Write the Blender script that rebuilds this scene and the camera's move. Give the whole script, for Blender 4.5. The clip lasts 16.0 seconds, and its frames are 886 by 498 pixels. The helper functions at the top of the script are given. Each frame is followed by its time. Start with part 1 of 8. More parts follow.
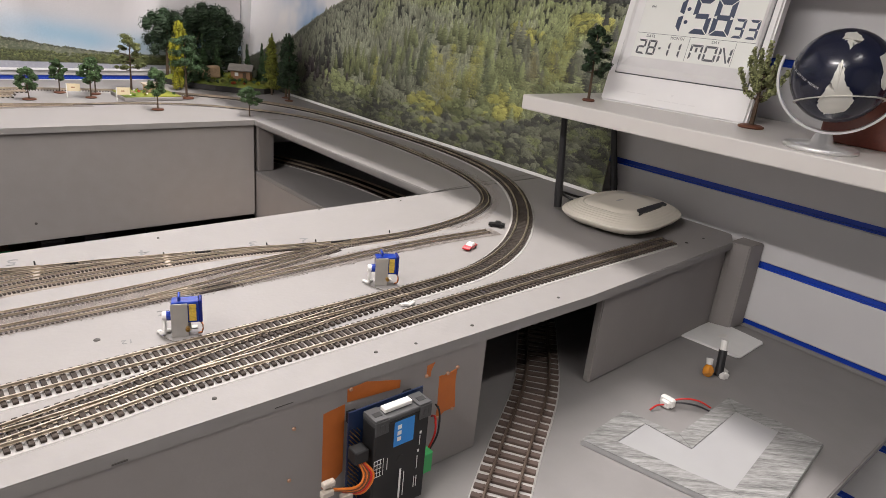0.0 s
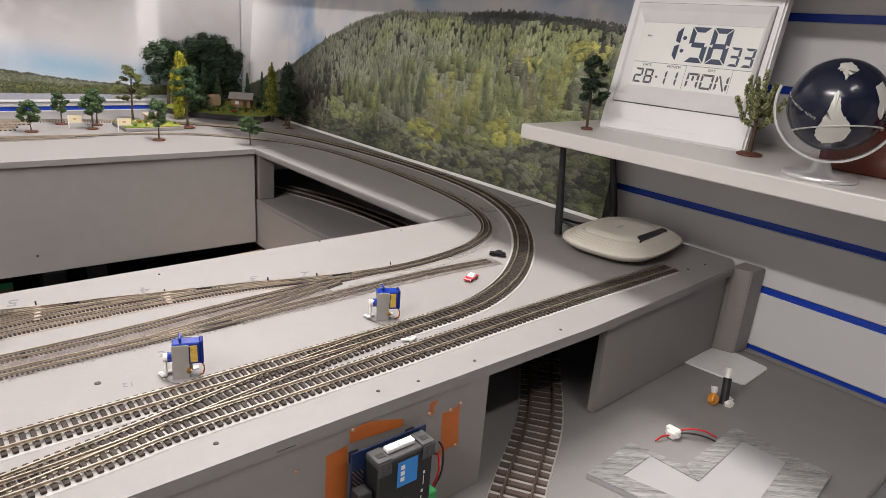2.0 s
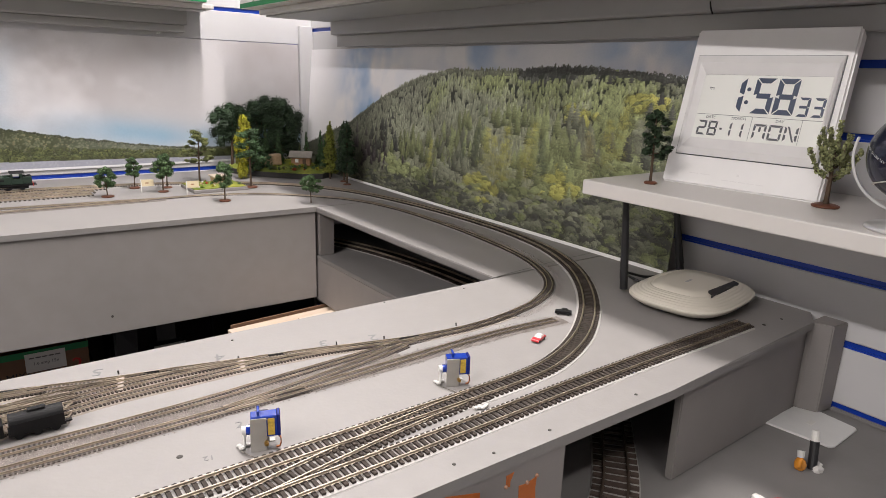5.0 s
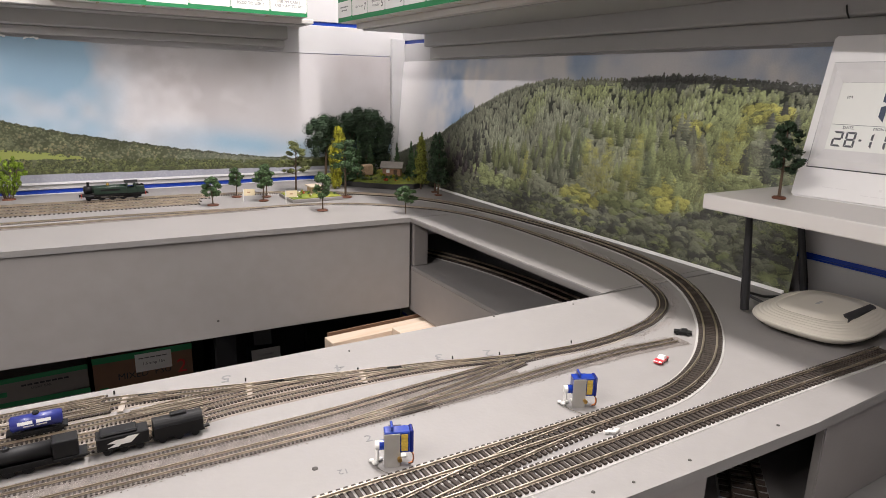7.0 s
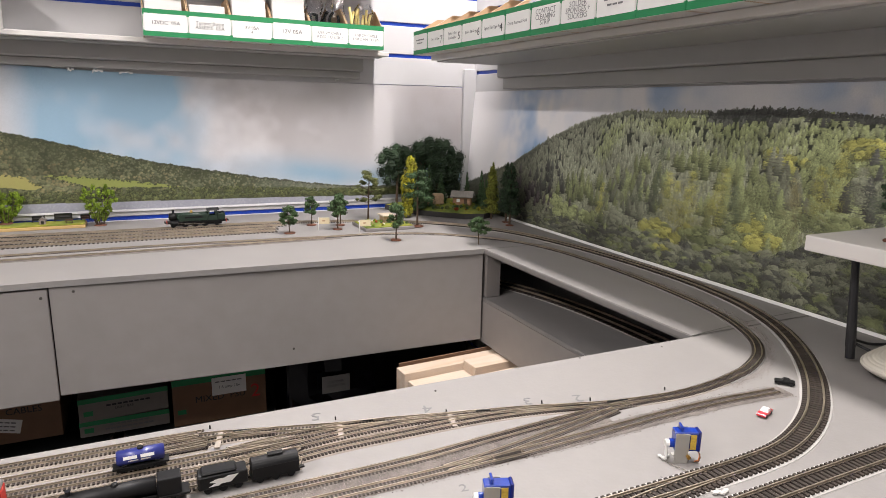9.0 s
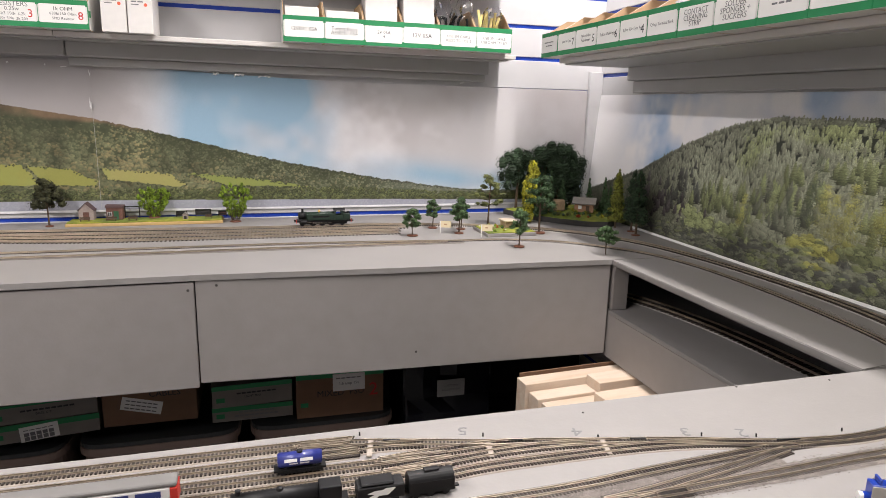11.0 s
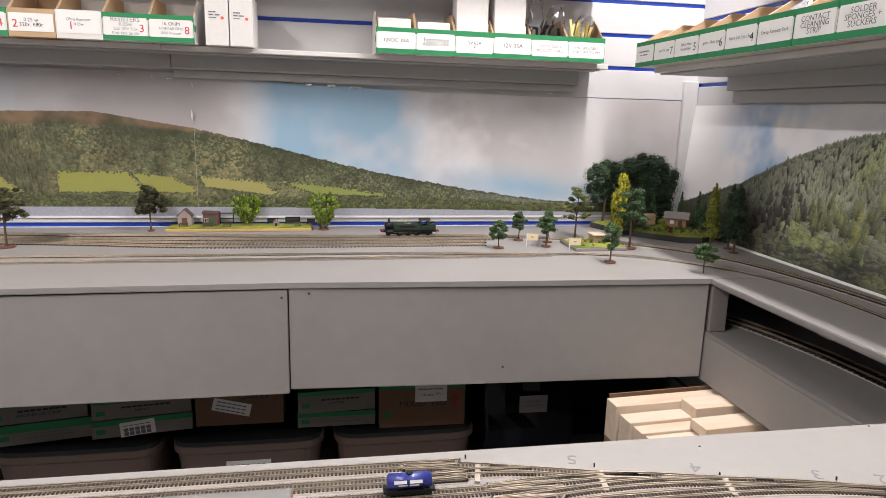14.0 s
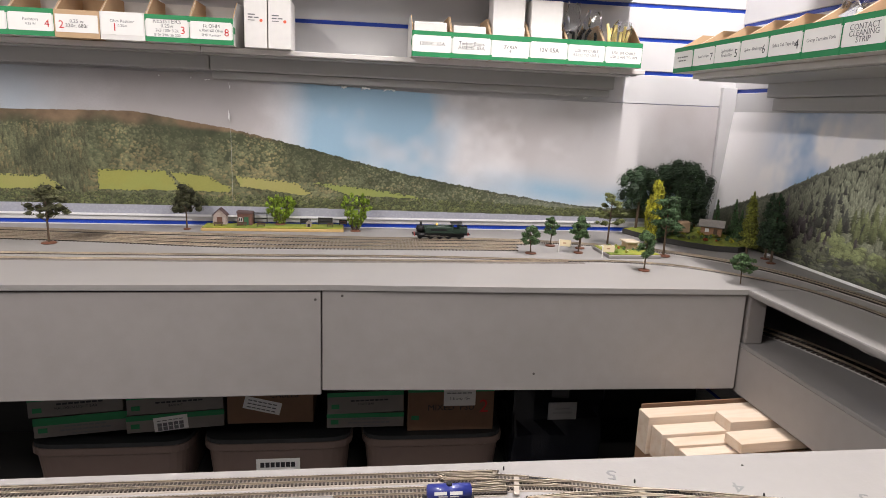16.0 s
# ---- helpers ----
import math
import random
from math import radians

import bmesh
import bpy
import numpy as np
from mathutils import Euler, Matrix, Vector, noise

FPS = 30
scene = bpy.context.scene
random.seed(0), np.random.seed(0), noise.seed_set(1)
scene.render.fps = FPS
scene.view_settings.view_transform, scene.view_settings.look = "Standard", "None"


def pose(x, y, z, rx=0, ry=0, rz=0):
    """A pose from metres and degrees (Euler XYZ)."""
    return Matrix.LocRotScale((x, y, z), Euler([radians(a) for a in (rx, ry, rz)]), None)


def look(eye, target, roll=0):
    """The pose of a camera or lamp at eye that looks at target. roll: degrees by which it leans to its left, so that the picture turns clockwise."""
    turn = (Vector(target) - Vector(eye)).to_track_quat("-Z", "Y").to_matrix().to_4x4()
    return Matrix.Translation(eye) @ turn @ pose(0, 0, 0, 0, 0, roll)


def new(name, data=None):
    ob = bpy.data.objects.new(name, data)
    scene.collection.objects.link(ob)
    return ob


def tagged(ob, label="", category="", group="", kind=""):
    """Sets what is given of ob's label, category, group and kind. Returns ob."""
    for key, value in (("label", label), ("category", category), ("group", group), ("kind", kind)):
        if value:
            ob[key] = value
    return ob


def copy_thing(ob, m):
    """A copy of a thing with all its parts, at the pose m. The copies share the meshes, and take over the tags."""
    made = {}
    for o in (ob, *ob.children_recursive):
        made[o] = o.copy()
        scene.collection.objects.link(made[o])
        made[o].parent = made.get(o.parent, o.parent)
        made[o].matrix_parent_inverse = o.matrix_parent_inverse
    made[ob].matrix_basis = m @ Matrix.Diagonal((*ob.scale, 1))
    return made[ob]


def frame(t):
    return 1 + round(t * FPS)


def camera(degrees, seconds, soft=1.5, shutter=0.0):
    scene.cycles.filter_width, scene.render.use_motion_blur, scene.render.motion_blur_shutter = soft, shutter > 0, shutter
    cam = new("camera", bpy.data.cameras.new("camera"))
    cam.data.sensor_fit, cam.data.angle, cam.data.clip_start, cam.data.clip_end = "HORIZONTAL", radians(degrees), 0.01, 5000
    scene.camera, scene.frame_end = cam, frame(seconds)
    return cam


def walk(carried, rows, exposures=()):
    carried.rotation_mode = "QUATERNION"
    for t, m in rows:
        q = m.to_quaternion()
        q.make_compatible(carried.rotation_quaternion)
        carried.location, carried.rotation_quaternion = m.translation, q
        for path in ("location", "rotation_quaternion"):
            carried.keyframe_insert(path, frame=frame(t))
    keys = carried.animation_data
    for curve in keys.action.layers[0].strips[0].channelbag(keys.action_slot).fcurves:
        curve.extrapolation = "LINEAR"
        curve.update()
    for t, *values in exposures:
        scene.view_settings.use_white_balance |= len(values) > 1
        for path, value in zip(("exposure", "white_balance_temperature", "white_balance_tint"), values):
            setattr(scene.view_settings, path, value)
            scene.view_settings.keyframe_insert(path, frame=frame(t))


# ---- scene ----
cam = camera(69.1, 16.0, soft=0.8)
PATH = [
    (0, (0.025, 0.202, 1.238), (1.277, 1.597, 0.54), 5.4),
    (0.5, (0.025, 0.204, 1.242), (1.278, 1.603, 0.554), 5.6),
    (1, (0.026, 0.204, 1.247), (1.285, 1.604, 0.575), 5.4),
    (1.5, (0.026, 0.204, 1.249), (1.291, 1.606, 0.59), 4.9),
    (2, (0.028, 0.207, 1.253), (1.286, 1.622, 0.61), 4.5),
    (2.5, (0.024, 0.211, 1.259), (1.275, 1.647, 0.647), 4.1),
    (3, (0.02, 0.214, 1.266), (1.262, 1.673, 0.691), 3.5),
    (3.2, (0.022, 0.213, 1.266), (1.256, 1.683, 0.702), 3.2),
    (5.3, (0.013, 0.233, 1.274), (1.159, 1.789, 0.761), 2.0),
    (5.5, (0.006, 0.24, 1.273), (1.146, 1.804, 0.767), 2.1),
    (6, (-0.002, 0.246, 1.273), (1.095, 1.842, 0.771), 2.0),
    (6.5, (-0.016, 0.26, 1.272), (1.023, 1.894, 0.772), 1.6),
    (7, (-0.025, 0.27, 1.274), (0.952, 1.942, 0.774), 1.3),
    (7.5, (-0.029, 0.277, 1.279), (0.914, 1.969, 0.781), 1.4),
    (8, (-0.028, 0.283, 1.28), (0.899, 1.986, 0.791), 1.2),
    (8.5, (-0.039, 0.292, 1.287), (0.847, 2.024, 0.825), 1.5),
    (9, (-0.054, 0.301, 1.29), (0.773, 2.07, 0.857), 1.1),
    (9.5, (-0.064, 0.307, 1.289), (0.708, 2.102, 0.862), 0.5),
    (10, (-0.076, 0.322, 1.291), (0.616, 2.148, 0.859), 0.7),
    (10.2, (-0.082, 0.328, 1.294), (0.577, 2.165, 0.858), 0.9),
    (12.5, (-0.128, 0.368, 1.298), (0.271, 2.282, 0.873), 1.5),
    (13, (-0.132, 0.372, 1.301), (0.246, 2.289, 0.872), 1.4),
    (13.5, (-0.135, 0.377, 1.301), (0.225, 2.299, 0.879), 1.4),
    (14, (-0.142, 0.378, 1.301), (0.191, 2.306, 0.884), 1.5),
    (14.5, (-0.147, 0.379, 1.307), (0.159, 2.311, 0.89), 1.8),
    (15, (-0.152, 0.385, 1.302), (0.13, 2.32, 0.885), 1.9),
    (15.5, (-0.157, 0.386, 1.302), (0.106, 2.323, 0.88), 1.9),
    (16, (-0.16, 0.384, 1.31), (0.097, 2.323, 0.891), 2.2),
]
walk(cam, [(t, look(eye, target, roll)) for t, eye, target, roll in PATH])

# ---- world and light ----
world = bpy.data.worlds.new("room_world")
scene.world = world
world.use_nodes = True
world.node_tree.nodes["Background"].inputs[0].default_value = (0.75, 0.85, 1.0, 1)
world.node_tree.nodes["Background"].inputs[1].default_value = 0.05


def area_lamp(name, x, y, z, sx, sy, watts, colour):
    data = bpy.data.lights.new(name, "AREA")
    data.shape, data.size, data.size_y, data.energy, data.color = "RECTANGLE", sx, sy, watts, colour
    ob = new(name, data)
    ob.matrix_world = pose(x, y, z)
    return ob


LAMP_COLOUR = (1.0, 0.935, 0.905)
LAMP_Y = 1.34
FILL_Y = -0.60
WEST_X, WEST_Y = -1.65, 0.35
area_lamp("tube_light", 0.67, LAMP_Y, 2.63, 0.10, 1.5, 54.0, LAMP_COLOUR)
area_lamp("tube_light", WEST_X, WEST_Y, 2.63, 0.10, 1.6, 76.0, LAMP_COLOUR)
# fill added south of the camera to brighten the front; no tube known there
area_lamp("tube_light", 0.34, FILL_Y, 2.63, 1.3, 0.10, 12.0, LAMP_COLOUR)

# ---- materials ----
MATS = {}


def srgb(r, g, b):
    return tuple((c / 255 / 12.92) if c <= 10 else ((c / 255 + 0.055) / 1.055) ** 2.4 for c in (r, g, b))


def material(name, colour, rough=0.6, metal=0.0, var=0.12, scale=40.0, bump=0.0, bscale=300.0, tint=None, island=0.0,
             alpha=None, coat=0.0, random=0.0, stretch=(1, 1, 1), spec=0.5):
    """Principled surface with two scales of colour variation and a fine relief."""
    m = bpy.data.materials.new(name)
    m.use_nodes = True
    nt = m.node_tree
    n, l = nt.nodes, nt.links
    b = n["Principled BSDF"]
    b.inputs["Roughness"].default_value = rough
    b.inputs["Metallic"].default_value = metal
    b.inputs["Specular IOR Level"].default_value = spec
    if coat:
        b.inputs["Coat Weight"].default_value = coat
        b.inputs["Coat Roughness"].default_value = 0.1
    tc = n.new("ShaderNodeTexCoord")
    mp = n.new("ShaderNodeMapping")
    mp.inputs["Scale"].default_value = stretch
    l.new(tc.outputs["Object"], mp.inputs["Vector"])
    big = n.new("ShaderNodeTexNoise")
    big.inputs["Scale"].default_value = scale / 8
    big.inputs["Detail"].default_value = 4
    fine = n.new("ShaderNodeTexNoise")
    fine.inputs["Scale"].default_value = scale
    fine.inputs["Detail"].default_value = 6
    l.new(mp.outputs[0], big.inputs["Vector"])
    l.new(mp.outputs[0], fine.inputs["Vector"])
    add = n.new("ShaderNodeMath")
    add.operation = "ADD"
    l.new(big.outputs["Fac"], add.inputs[0])
    l.new(fine.outputs["Fac"], add.inputs[1])
    rng = n.new("ShaderNodeMapRange")
    rng.inputs["From Min"].default_value, rng.inputs["From Max"].default_value = 0.6, 1.4
    rng.inputs["To Min"].default_value, rng.inputs["To Max"].default_value = 1 - var, 1 + var
    l.new(add.outputs[0], rng.inputs["Value"])
    value = rng.outputs[0]
    if island or random:
        src = n.new("ShaderNodeNewGeometry").outputs["Random Per Island"] if island else n.new("ShaderNodeObjectInfo").outputs["Random"]
        r2 = n.new("ShaderNodeMapRange")
        r2.inputs["To Min"].default_value, r2.inputs["To Max"].default_value = 1 - (island or random), 1 + (island or random)
        l.new(src, r2.inputs["Value"])
        mul = n.new("ShaderNodeMath")
        mul.operation = "MULTIPLY"
        l.new(value, mul.inputs[0])
        l.new(r2.outputs[0], mul.inputs[1])
        value = mul.outputs[0]
    base = n.new("ShaderNodeRGB")
    base.outputs[0].default_value = (*colour, 1)
    col = base.outputs[0]
    if tint:
        mix = n.new("ShaderNodeMix")
        mix.data_type = "RGBA"
        mix.inputs["B"].default_value = (*tint, 1)
        l.new(col, mix.inputs["A"])
        r3 = n.new("ShaderNodeMapRange")
        r3.inputs["From Min"].default_value, r3.inputs["From Max"].default_value = 0.42, 0.7
        l.new(big.outputs["Fac"], r3.inputs["Value"])
        l.new(r3.outputs[0], mix.inputs["Factor"])
        col = mix.outputs["Result"]
    sc = n.new("ShaderNodeVectorMath")
    sc.operation = "SCALE"
    l.new(col, sc.inputs[0])
    l.new(value, sc.inputs["Scale"])
    l.new(sc.outputs[0], b.inputs["Base Color"])
    rr = n.new("ShaderNodeMapRange")
    rr.inputs["To Min"].default_value, rr.inputs["To Max"].default_value = max(0.02, rough - 0.08), min(1, rough + 0.08)
    l.new(fine.outputs["Fac"], rr.inputs["Value"])
    l.new(rr.outputs[0], b.inputs["Roughness"])
    if bump:
        t = n.new("ShaderNodeTexNoise")
        t.inputs["Scale"].default_value = bscale
        t.inputs["Detail"].default_value = 5
        l.new(mp.outputs[0], t.inputs["Vector"])
        bp = n.new("ShaderNodeBump")
        bp.inputs["Strength"].default_value = bump
        bp.inputs["Distance"].default_value = 0.002
        l.new(t.outputs["Fac"], bp.inputs["Height"])
        l.new(bp.outputs[0], b.inputs["Normal"])
    if alpha is not None:
        b.inputs["Alpha"].default_value = alpha
    MATS[name] = m
    return m


def clear_material(name, colour=(1, 1, 1), rough=0.08):
    """Thin clear plastic film or glass pane."""
    m = bpy.data.materials.new(name)
    m.use_nodes = True
    nt = m.node_tree
    nt.nodes.clear()
    out = nt.nodes.new("ShaderNodeOutputMaterial")
    mix = nt.nodes.new("ShaderNodeMixShader")
    tr = nt.nodes.new("ShaderNodeBsdfTransparent")
    gl = nt.nodes.new("ShaderNodeBsdfGlossy")
    fr = nt.nodes.new("ShaderNodeFresnel")
    tr.inputs[0].default_value = (*colour, 1)
    gl.inputs["Roughness"].default_value = rough
    fr.inputs["IOR"].default_value = 1.5
    nt.links.new(fr.outputs[0], mix.inputs[0])
    nt.links.new(tr.outputs[0], mix.inputs[1])
    nt.links.new(gl.outputs[0], mix.inputs[2])
    nt.links.new(mix.outputs[0], out.inputs[0])
    return m


def print_material(name, rough=0.45):
    """Printed paper: the ink is the mesh's colour attribute, with a fine grain."""
    m = bpy.data.materials.new(name)
    m.use_nodes = True
    nt = m.node_tree
    b = nt.nodes["Principled BSDF"]
    at = nt.nodes.new("ShaderNodeAttribute")
    at.attribute_name = "ink"
    tc = nt.nodes.new("ShaderNodeTexCoord")
    no = nt.nodes.new("ShaderNodeTexNoise")
    no.inputs["Scale"].default_value = 420
    no.inputs["Detail"].default_value = 3
    nt.links.new(tc.outputs["Object"], no.inputs["Vector"])
    rg = nt.nodes.new("ShaderNodeMapRange")
    rg.inputs["From Min"].default_value, rg.inputs["From Max"].default_value = 0.25, 0.75
    rg.inputs["To Min"].default_value, rg.inputs["To Max"].default_value = 0.94, 1.06
    nt.links.new(no.outputs["Fac"], rg.inputs["Value"])
    sc = nt.nodes.new("ShaderNodeVectorMath")
    sc.operation = "SCALE"
    nt.links.new(at.outputs["Color"], sc.inputs[0])
    nt.links.new(rg.outputs[0], sc.inputs["Scale"])
    nt.links.new(sc.outputs[0], b.inputs["Base Color"])
    b.inputs["Roughness"].default_value = rough
    return m


def glow_material(name, colour, strength):
    m = bpy.data.materials.new(name)
    m.use_nodes = True
    b = m.node_tree.nodes["Principled BSDF"]
    b.inputs["Emission Color"].default_value = (*colour, 1)
    b.inputs["Emission Strength"].default_value = strength
    return m


board_grey = material("board_grey", (0.252, 0.240, 0.233), 0.55, var=0.06, scale=60, bump=0.08, bscale=220)
fascia_grey = material("fascia_grey", (0.254, 0.236, 0.229), 0.6, var=0.07, scale=30, bump=0.1, bscale=180)
dark_board = material("dark_board", (0.222, 0.213, 0.210), 0.65, var=0.08, scale=30, bump=0.1, bscale=180)
edge_grey = material("edge_grey", (0.25, 0.24, 0.235), 0.65, var=0.15, scale=50, bump=0.15)
wall_paint = material("wall_paint", (0.59, 0.585, 0.595), 0.45, var=0.03, scale=20, bump=0.03)
wall_grey = material("wall_grey", (0.28, 0.275, 0.27), 0.6, var=0.05, scale=20, bump=0.03)
slat_blue = material("slat_blue", (0.008, 0.050, 0.40), 0.35, var=0.1)
ceiling_paint = material("ceiling_paint", (0.78, 0.77, 0.75), 0.8, var=0.03)
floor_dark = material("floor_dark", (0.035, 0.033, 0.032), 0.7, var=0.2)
shelf_white = material("shelf_white", (0.68, 0.655, 0.63), 0.4, var=0.03, scale=20)
shelf_grey = material("shelf_grey", (0.42, 0.415, 0.41), 0.5, var=0.04, scale=20)
sleeper_brown = material("sleeper_brown", (0.036, 0.026, 0.020), 0.75, var=0.2, scale=200, random=0.25, bump=0.2, bscale=900)
sleeper_rust = material("sleeper_rust", (0.092, 0.064, 0.052), 0.7, var=0.2, scale=120, random=0.2, bump=0.2, bscale=700)
sleeper_stuff = material("sleeper_stuff", (0.042, 0.032, 0.026), 0.75, var=0.2, scale=200, island=0.3)
rail_metal = material("rail_metal", (0.54, 0.47, 0.385), 0.38, metal=0.9, var=0.25, scale=120)
rail_rust = material("rail_rust", (0.115, 0.083, 0.064), 0.6, metal=0.3, var=0.3, scale=120)
underlay_tan = material("underlay_tan", (0.33, 0.29, 0.25), 0.7, var=0.15, scale=80)
underlay_white = material("underlay_white", (0.42, 0.405, 0.39), 0.6, var=0.06, scale=80)
ballast_grey = material("ballast_grey", (0.245, 0.216, 0.200), 0.9, var=0.3, scale=300, island=0.6)
ballast_bed = material("ballast_bed", (0.165, 0.145, 0.132), 0.95, var=0.5, scale=700, bump=0.6, bscale=900)
orange_paint = material("orange_paint", (0.46, 0.125, 0.022), 0.6, var=0.15, scale=60, bump=0.1)
paper_white = material("paper_white", (0.76, 0.75, 0.73), 0.6, var=0.04)
label_white = material("label_white", (0.80, 0.79, 0.77), 0.55, var=0.03)
gloss_white = material("gloss_white", (0.90, 0.90, 0.89), 0.3, var=0.02)
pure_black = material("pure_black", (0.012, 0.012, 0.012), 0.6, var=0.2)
steel = material("steel", (0.36, 0.335, 0.30), 0.28, metal=1.0, var=0.12, scale=200)

# ---- mesh helpers ----


def finish(name, bm, mat, smooth=False):
    me = bpy.data.meshes.new(name)
    bm.normal_update()
    bm.to_mesh(me)
    bm.free()
    if smooth:
        me.shade_smooth()
    me.materials.append(mat)
    return me


def part(name, bm, mat, parent=None, label="", smooth=False, m=None):
    """One mesh object, under a thing or a part."""
    ob = new(name, finish(name, bm, mat, smooth))
    if parent:
        ob.parent = parent
    if m is not None:
        ob.matrix_basis = m
    if label:
        ob["label"] = label
    if name in ("writing", "small_print", "note_print", "lettering", "logo_marks", "pin_header", "time_digit", "second_digit", "date_digit"):
        ob["kind"] = "stuff"
    return ob


def shared(name, me, parent, m):
    ob = new(name, me)
    ob.parent = parent
    ob.matrix_basis = m
    return ob


def thing(name, label, category, m=None, group="", kind=""):
    ob = new(name)
    ob.empty_display_size = 0.02
    if m is not None:
        ob.matrix_basis = m
    return tagged(ob, label, category, group, kind)


def box(bm, x0, y0, z0, x1, y1, z1, bevel=0.0, seg=1, m=None):
    r = bmesh.ops.create_cube(bm, size=1)
    vs = r["verts"]
    for v in vs:
        v.co = Vector(((x0 + x1) / 2 + v.co.x * (x1 - x0), (y0 + y1) / 2 + v.co.y * (y1 - y0), (z0 + z1) / 2 + v.co.z * (z1 - z0)))
    if bevel:
        es = list({e for v in vs for e in v.link_edges})
        r = bmesh.ops.bevel(bm, geom=es, offset=bevel, segments=seg, affect="EDGES", profile=0.5)
        vs = list({v for f in r["faces"] for v in f.verts} | {v for v in vs if v.is_valid})
    if m is not None:
        bmesh.ops.transform(bm, matrix=m, verts=[v for v in vs if v.is_valid])
    return bm


def nbm(*boxes, bevel=0.0, seg=1):
    bm = bmesh.new()
    for b in boxes:
        box(bm, *b, bevel=bevel, seg=seg)
    return bm


def cyl(bm, p, q, r0, r1=None, seg=12, caps=True):
    """A cylinder or cone from p to q."""
    p, q = Vector(p), Vector(q)
    r1 = r0 if r1 is None else r1
    d = q - p
    rot = d.to_track_quat("Z", "Y").to_matrix()
    a = [bm.verts.new(p + rot @ Vector((r0 * math.cos(2 * math.pi * i / seg), r0 * math.sin(2 * math.pi * i / seg), 0))) for i in range(seg)]
    b = [bm.verts.new(q + rot @ Vector((r1 * math.cos(2 * math.pi * i / seg), r1 * math.sin(2 * math.pi * i / seg), 0))) for i in range(seg)]
    for i in range(seg):
        bm.faces.new((a[i], a[(i + 1) % seg], b[(i + 1) % seg], b[i]))
    if caps:
        bm.faces.new(a[::-1])
        bm.faces.new(b)
    return bm


def tube(points, r, seg=8):
    """A round wire through the points."""
    bm = bmesh.new()
    pts = smooth_line([Vector(p) for p in points], 0.004) if len(points) > 2 else [Vector(p) for p in points]
    rings = []
    for i, p in enumerate(pts):
        d = (pts[min(i + 1, len(pts) - 1)] - pts[max(i - 1, 0)]).normalized()
        rot = d.to_track_quat("Z", "Y").to_matrix()
        rings.append([bm.verts.new(p + rot @ Vector((r * math.cos(2 * math.pi * k / seg), r * math.sin(2 * math.pi * k / seg), 0))) for k in range(seg)])
    for a, b in zip(rings, rings[1:]):
        for k in range(seg):
            bm.faces.new((a[k], a[(k + 1) % seg], b[(k + 1) % seg], b[k]))
    bm.faces.new(rings[0][::-1])
    bm.faces.new(rings[-1])
    return bm


def smooth_line(pts, step):
    """Catmull-Rom through the points, resampled at even steps."""
    pts = [Vector(p) for p in pts]
    ext = [2 * pts[0] - pts[1]] + pts + [2 * pts[-1] - pts[-2]]
    dense = []
    for i in range(1, len(ext) - 2):
        p0, p1, p2, p3 = ext[i - 1:i + 3]
        n = max(4, int((p2 - p1).length / step * 2))
        for k in range(n):
            t = k / n
            dense.append(0.5 * ((2 * p1) + (p2 - p0) * t + (2 * p0 - 5 * p1 + 4 * p2 - p3) * t * t + (3 * p1 - p0 - 3 * p2 + p3) * t ** 3))
    dense.append(pts[-1])
    out, left = [dense[0]], step
    for a, b in zip(dense, dense[1:]):
        d = (b - a).length
        while d >= left and d > 0:
            a = a + (b - a) * (left / d)
            out.append(a)
            d = (b - a).length
            left = step
        left -= d
    return out


def sweep(bm, line, profile):
    """Sweeps a closed profile of (sideways, up) along a level line."""
    rings = []
    for i, p in enumerate(line):
        d = line[min(i + 1, len(line) - 1)] - line[max(i - 1, 0)]
        n = Vector((-d.y, d.x, 0)).normalized()
        rings.append([bm.verts.new((p.x + n.x * a, p.y + n.y * a, p.z + b)) for a, b in profile])
    k = len(profile)
    for a, b in zip(rings, rings[1:]):
        for i in range(k):
            bm.faces.new((a[i], b[i], b[(i + 1) % k], a[(i + 1) % k]))
    bm.faces.new(rings[0])
    bm.faces.new(rings[-1][::-1])
    return bm


def prism(bm, outline, z0, z1):
    """An upright prism over an outline of (x, y), counter-clockwise."""
    a = [bm.verts.new((x, y, z0)) for x, y in outline]
    b = [bm.verts.new((x, y, z1)) for x, y in outline]
    bm.faces.new(a[::-1])
    bm.faces.new(b)
    n = len(outline)
    for i in range(n):
        bm.faces.new((a[i], a[(i + 1) % n], b[(i + 1) % n], b[i]))
    return bm


def lathe(bm, profile, seg=24, centre=(0, 0, 0)):
    """Turns a profile of (radius, height) about the upright axis."""
    c = Vector(centre)
    rings = [[bm.verts.new(c + Vector((r * math.cos(2 * math.pi * k / seg), r * math.sin(2 * math.pi * k / seg), z))) for k in range(seg)] for r, z in profile]
    for a, b in zip(rings, rings[1:]):
        for k in range(seg):
            bm.faces.new((a[k], a[(k + 1) % seg], b[(k + 1) % seg], b[k]))
    bm.faces.new(rings[0][::-1])
    bm.faces.new(rings[-1])
    return bm


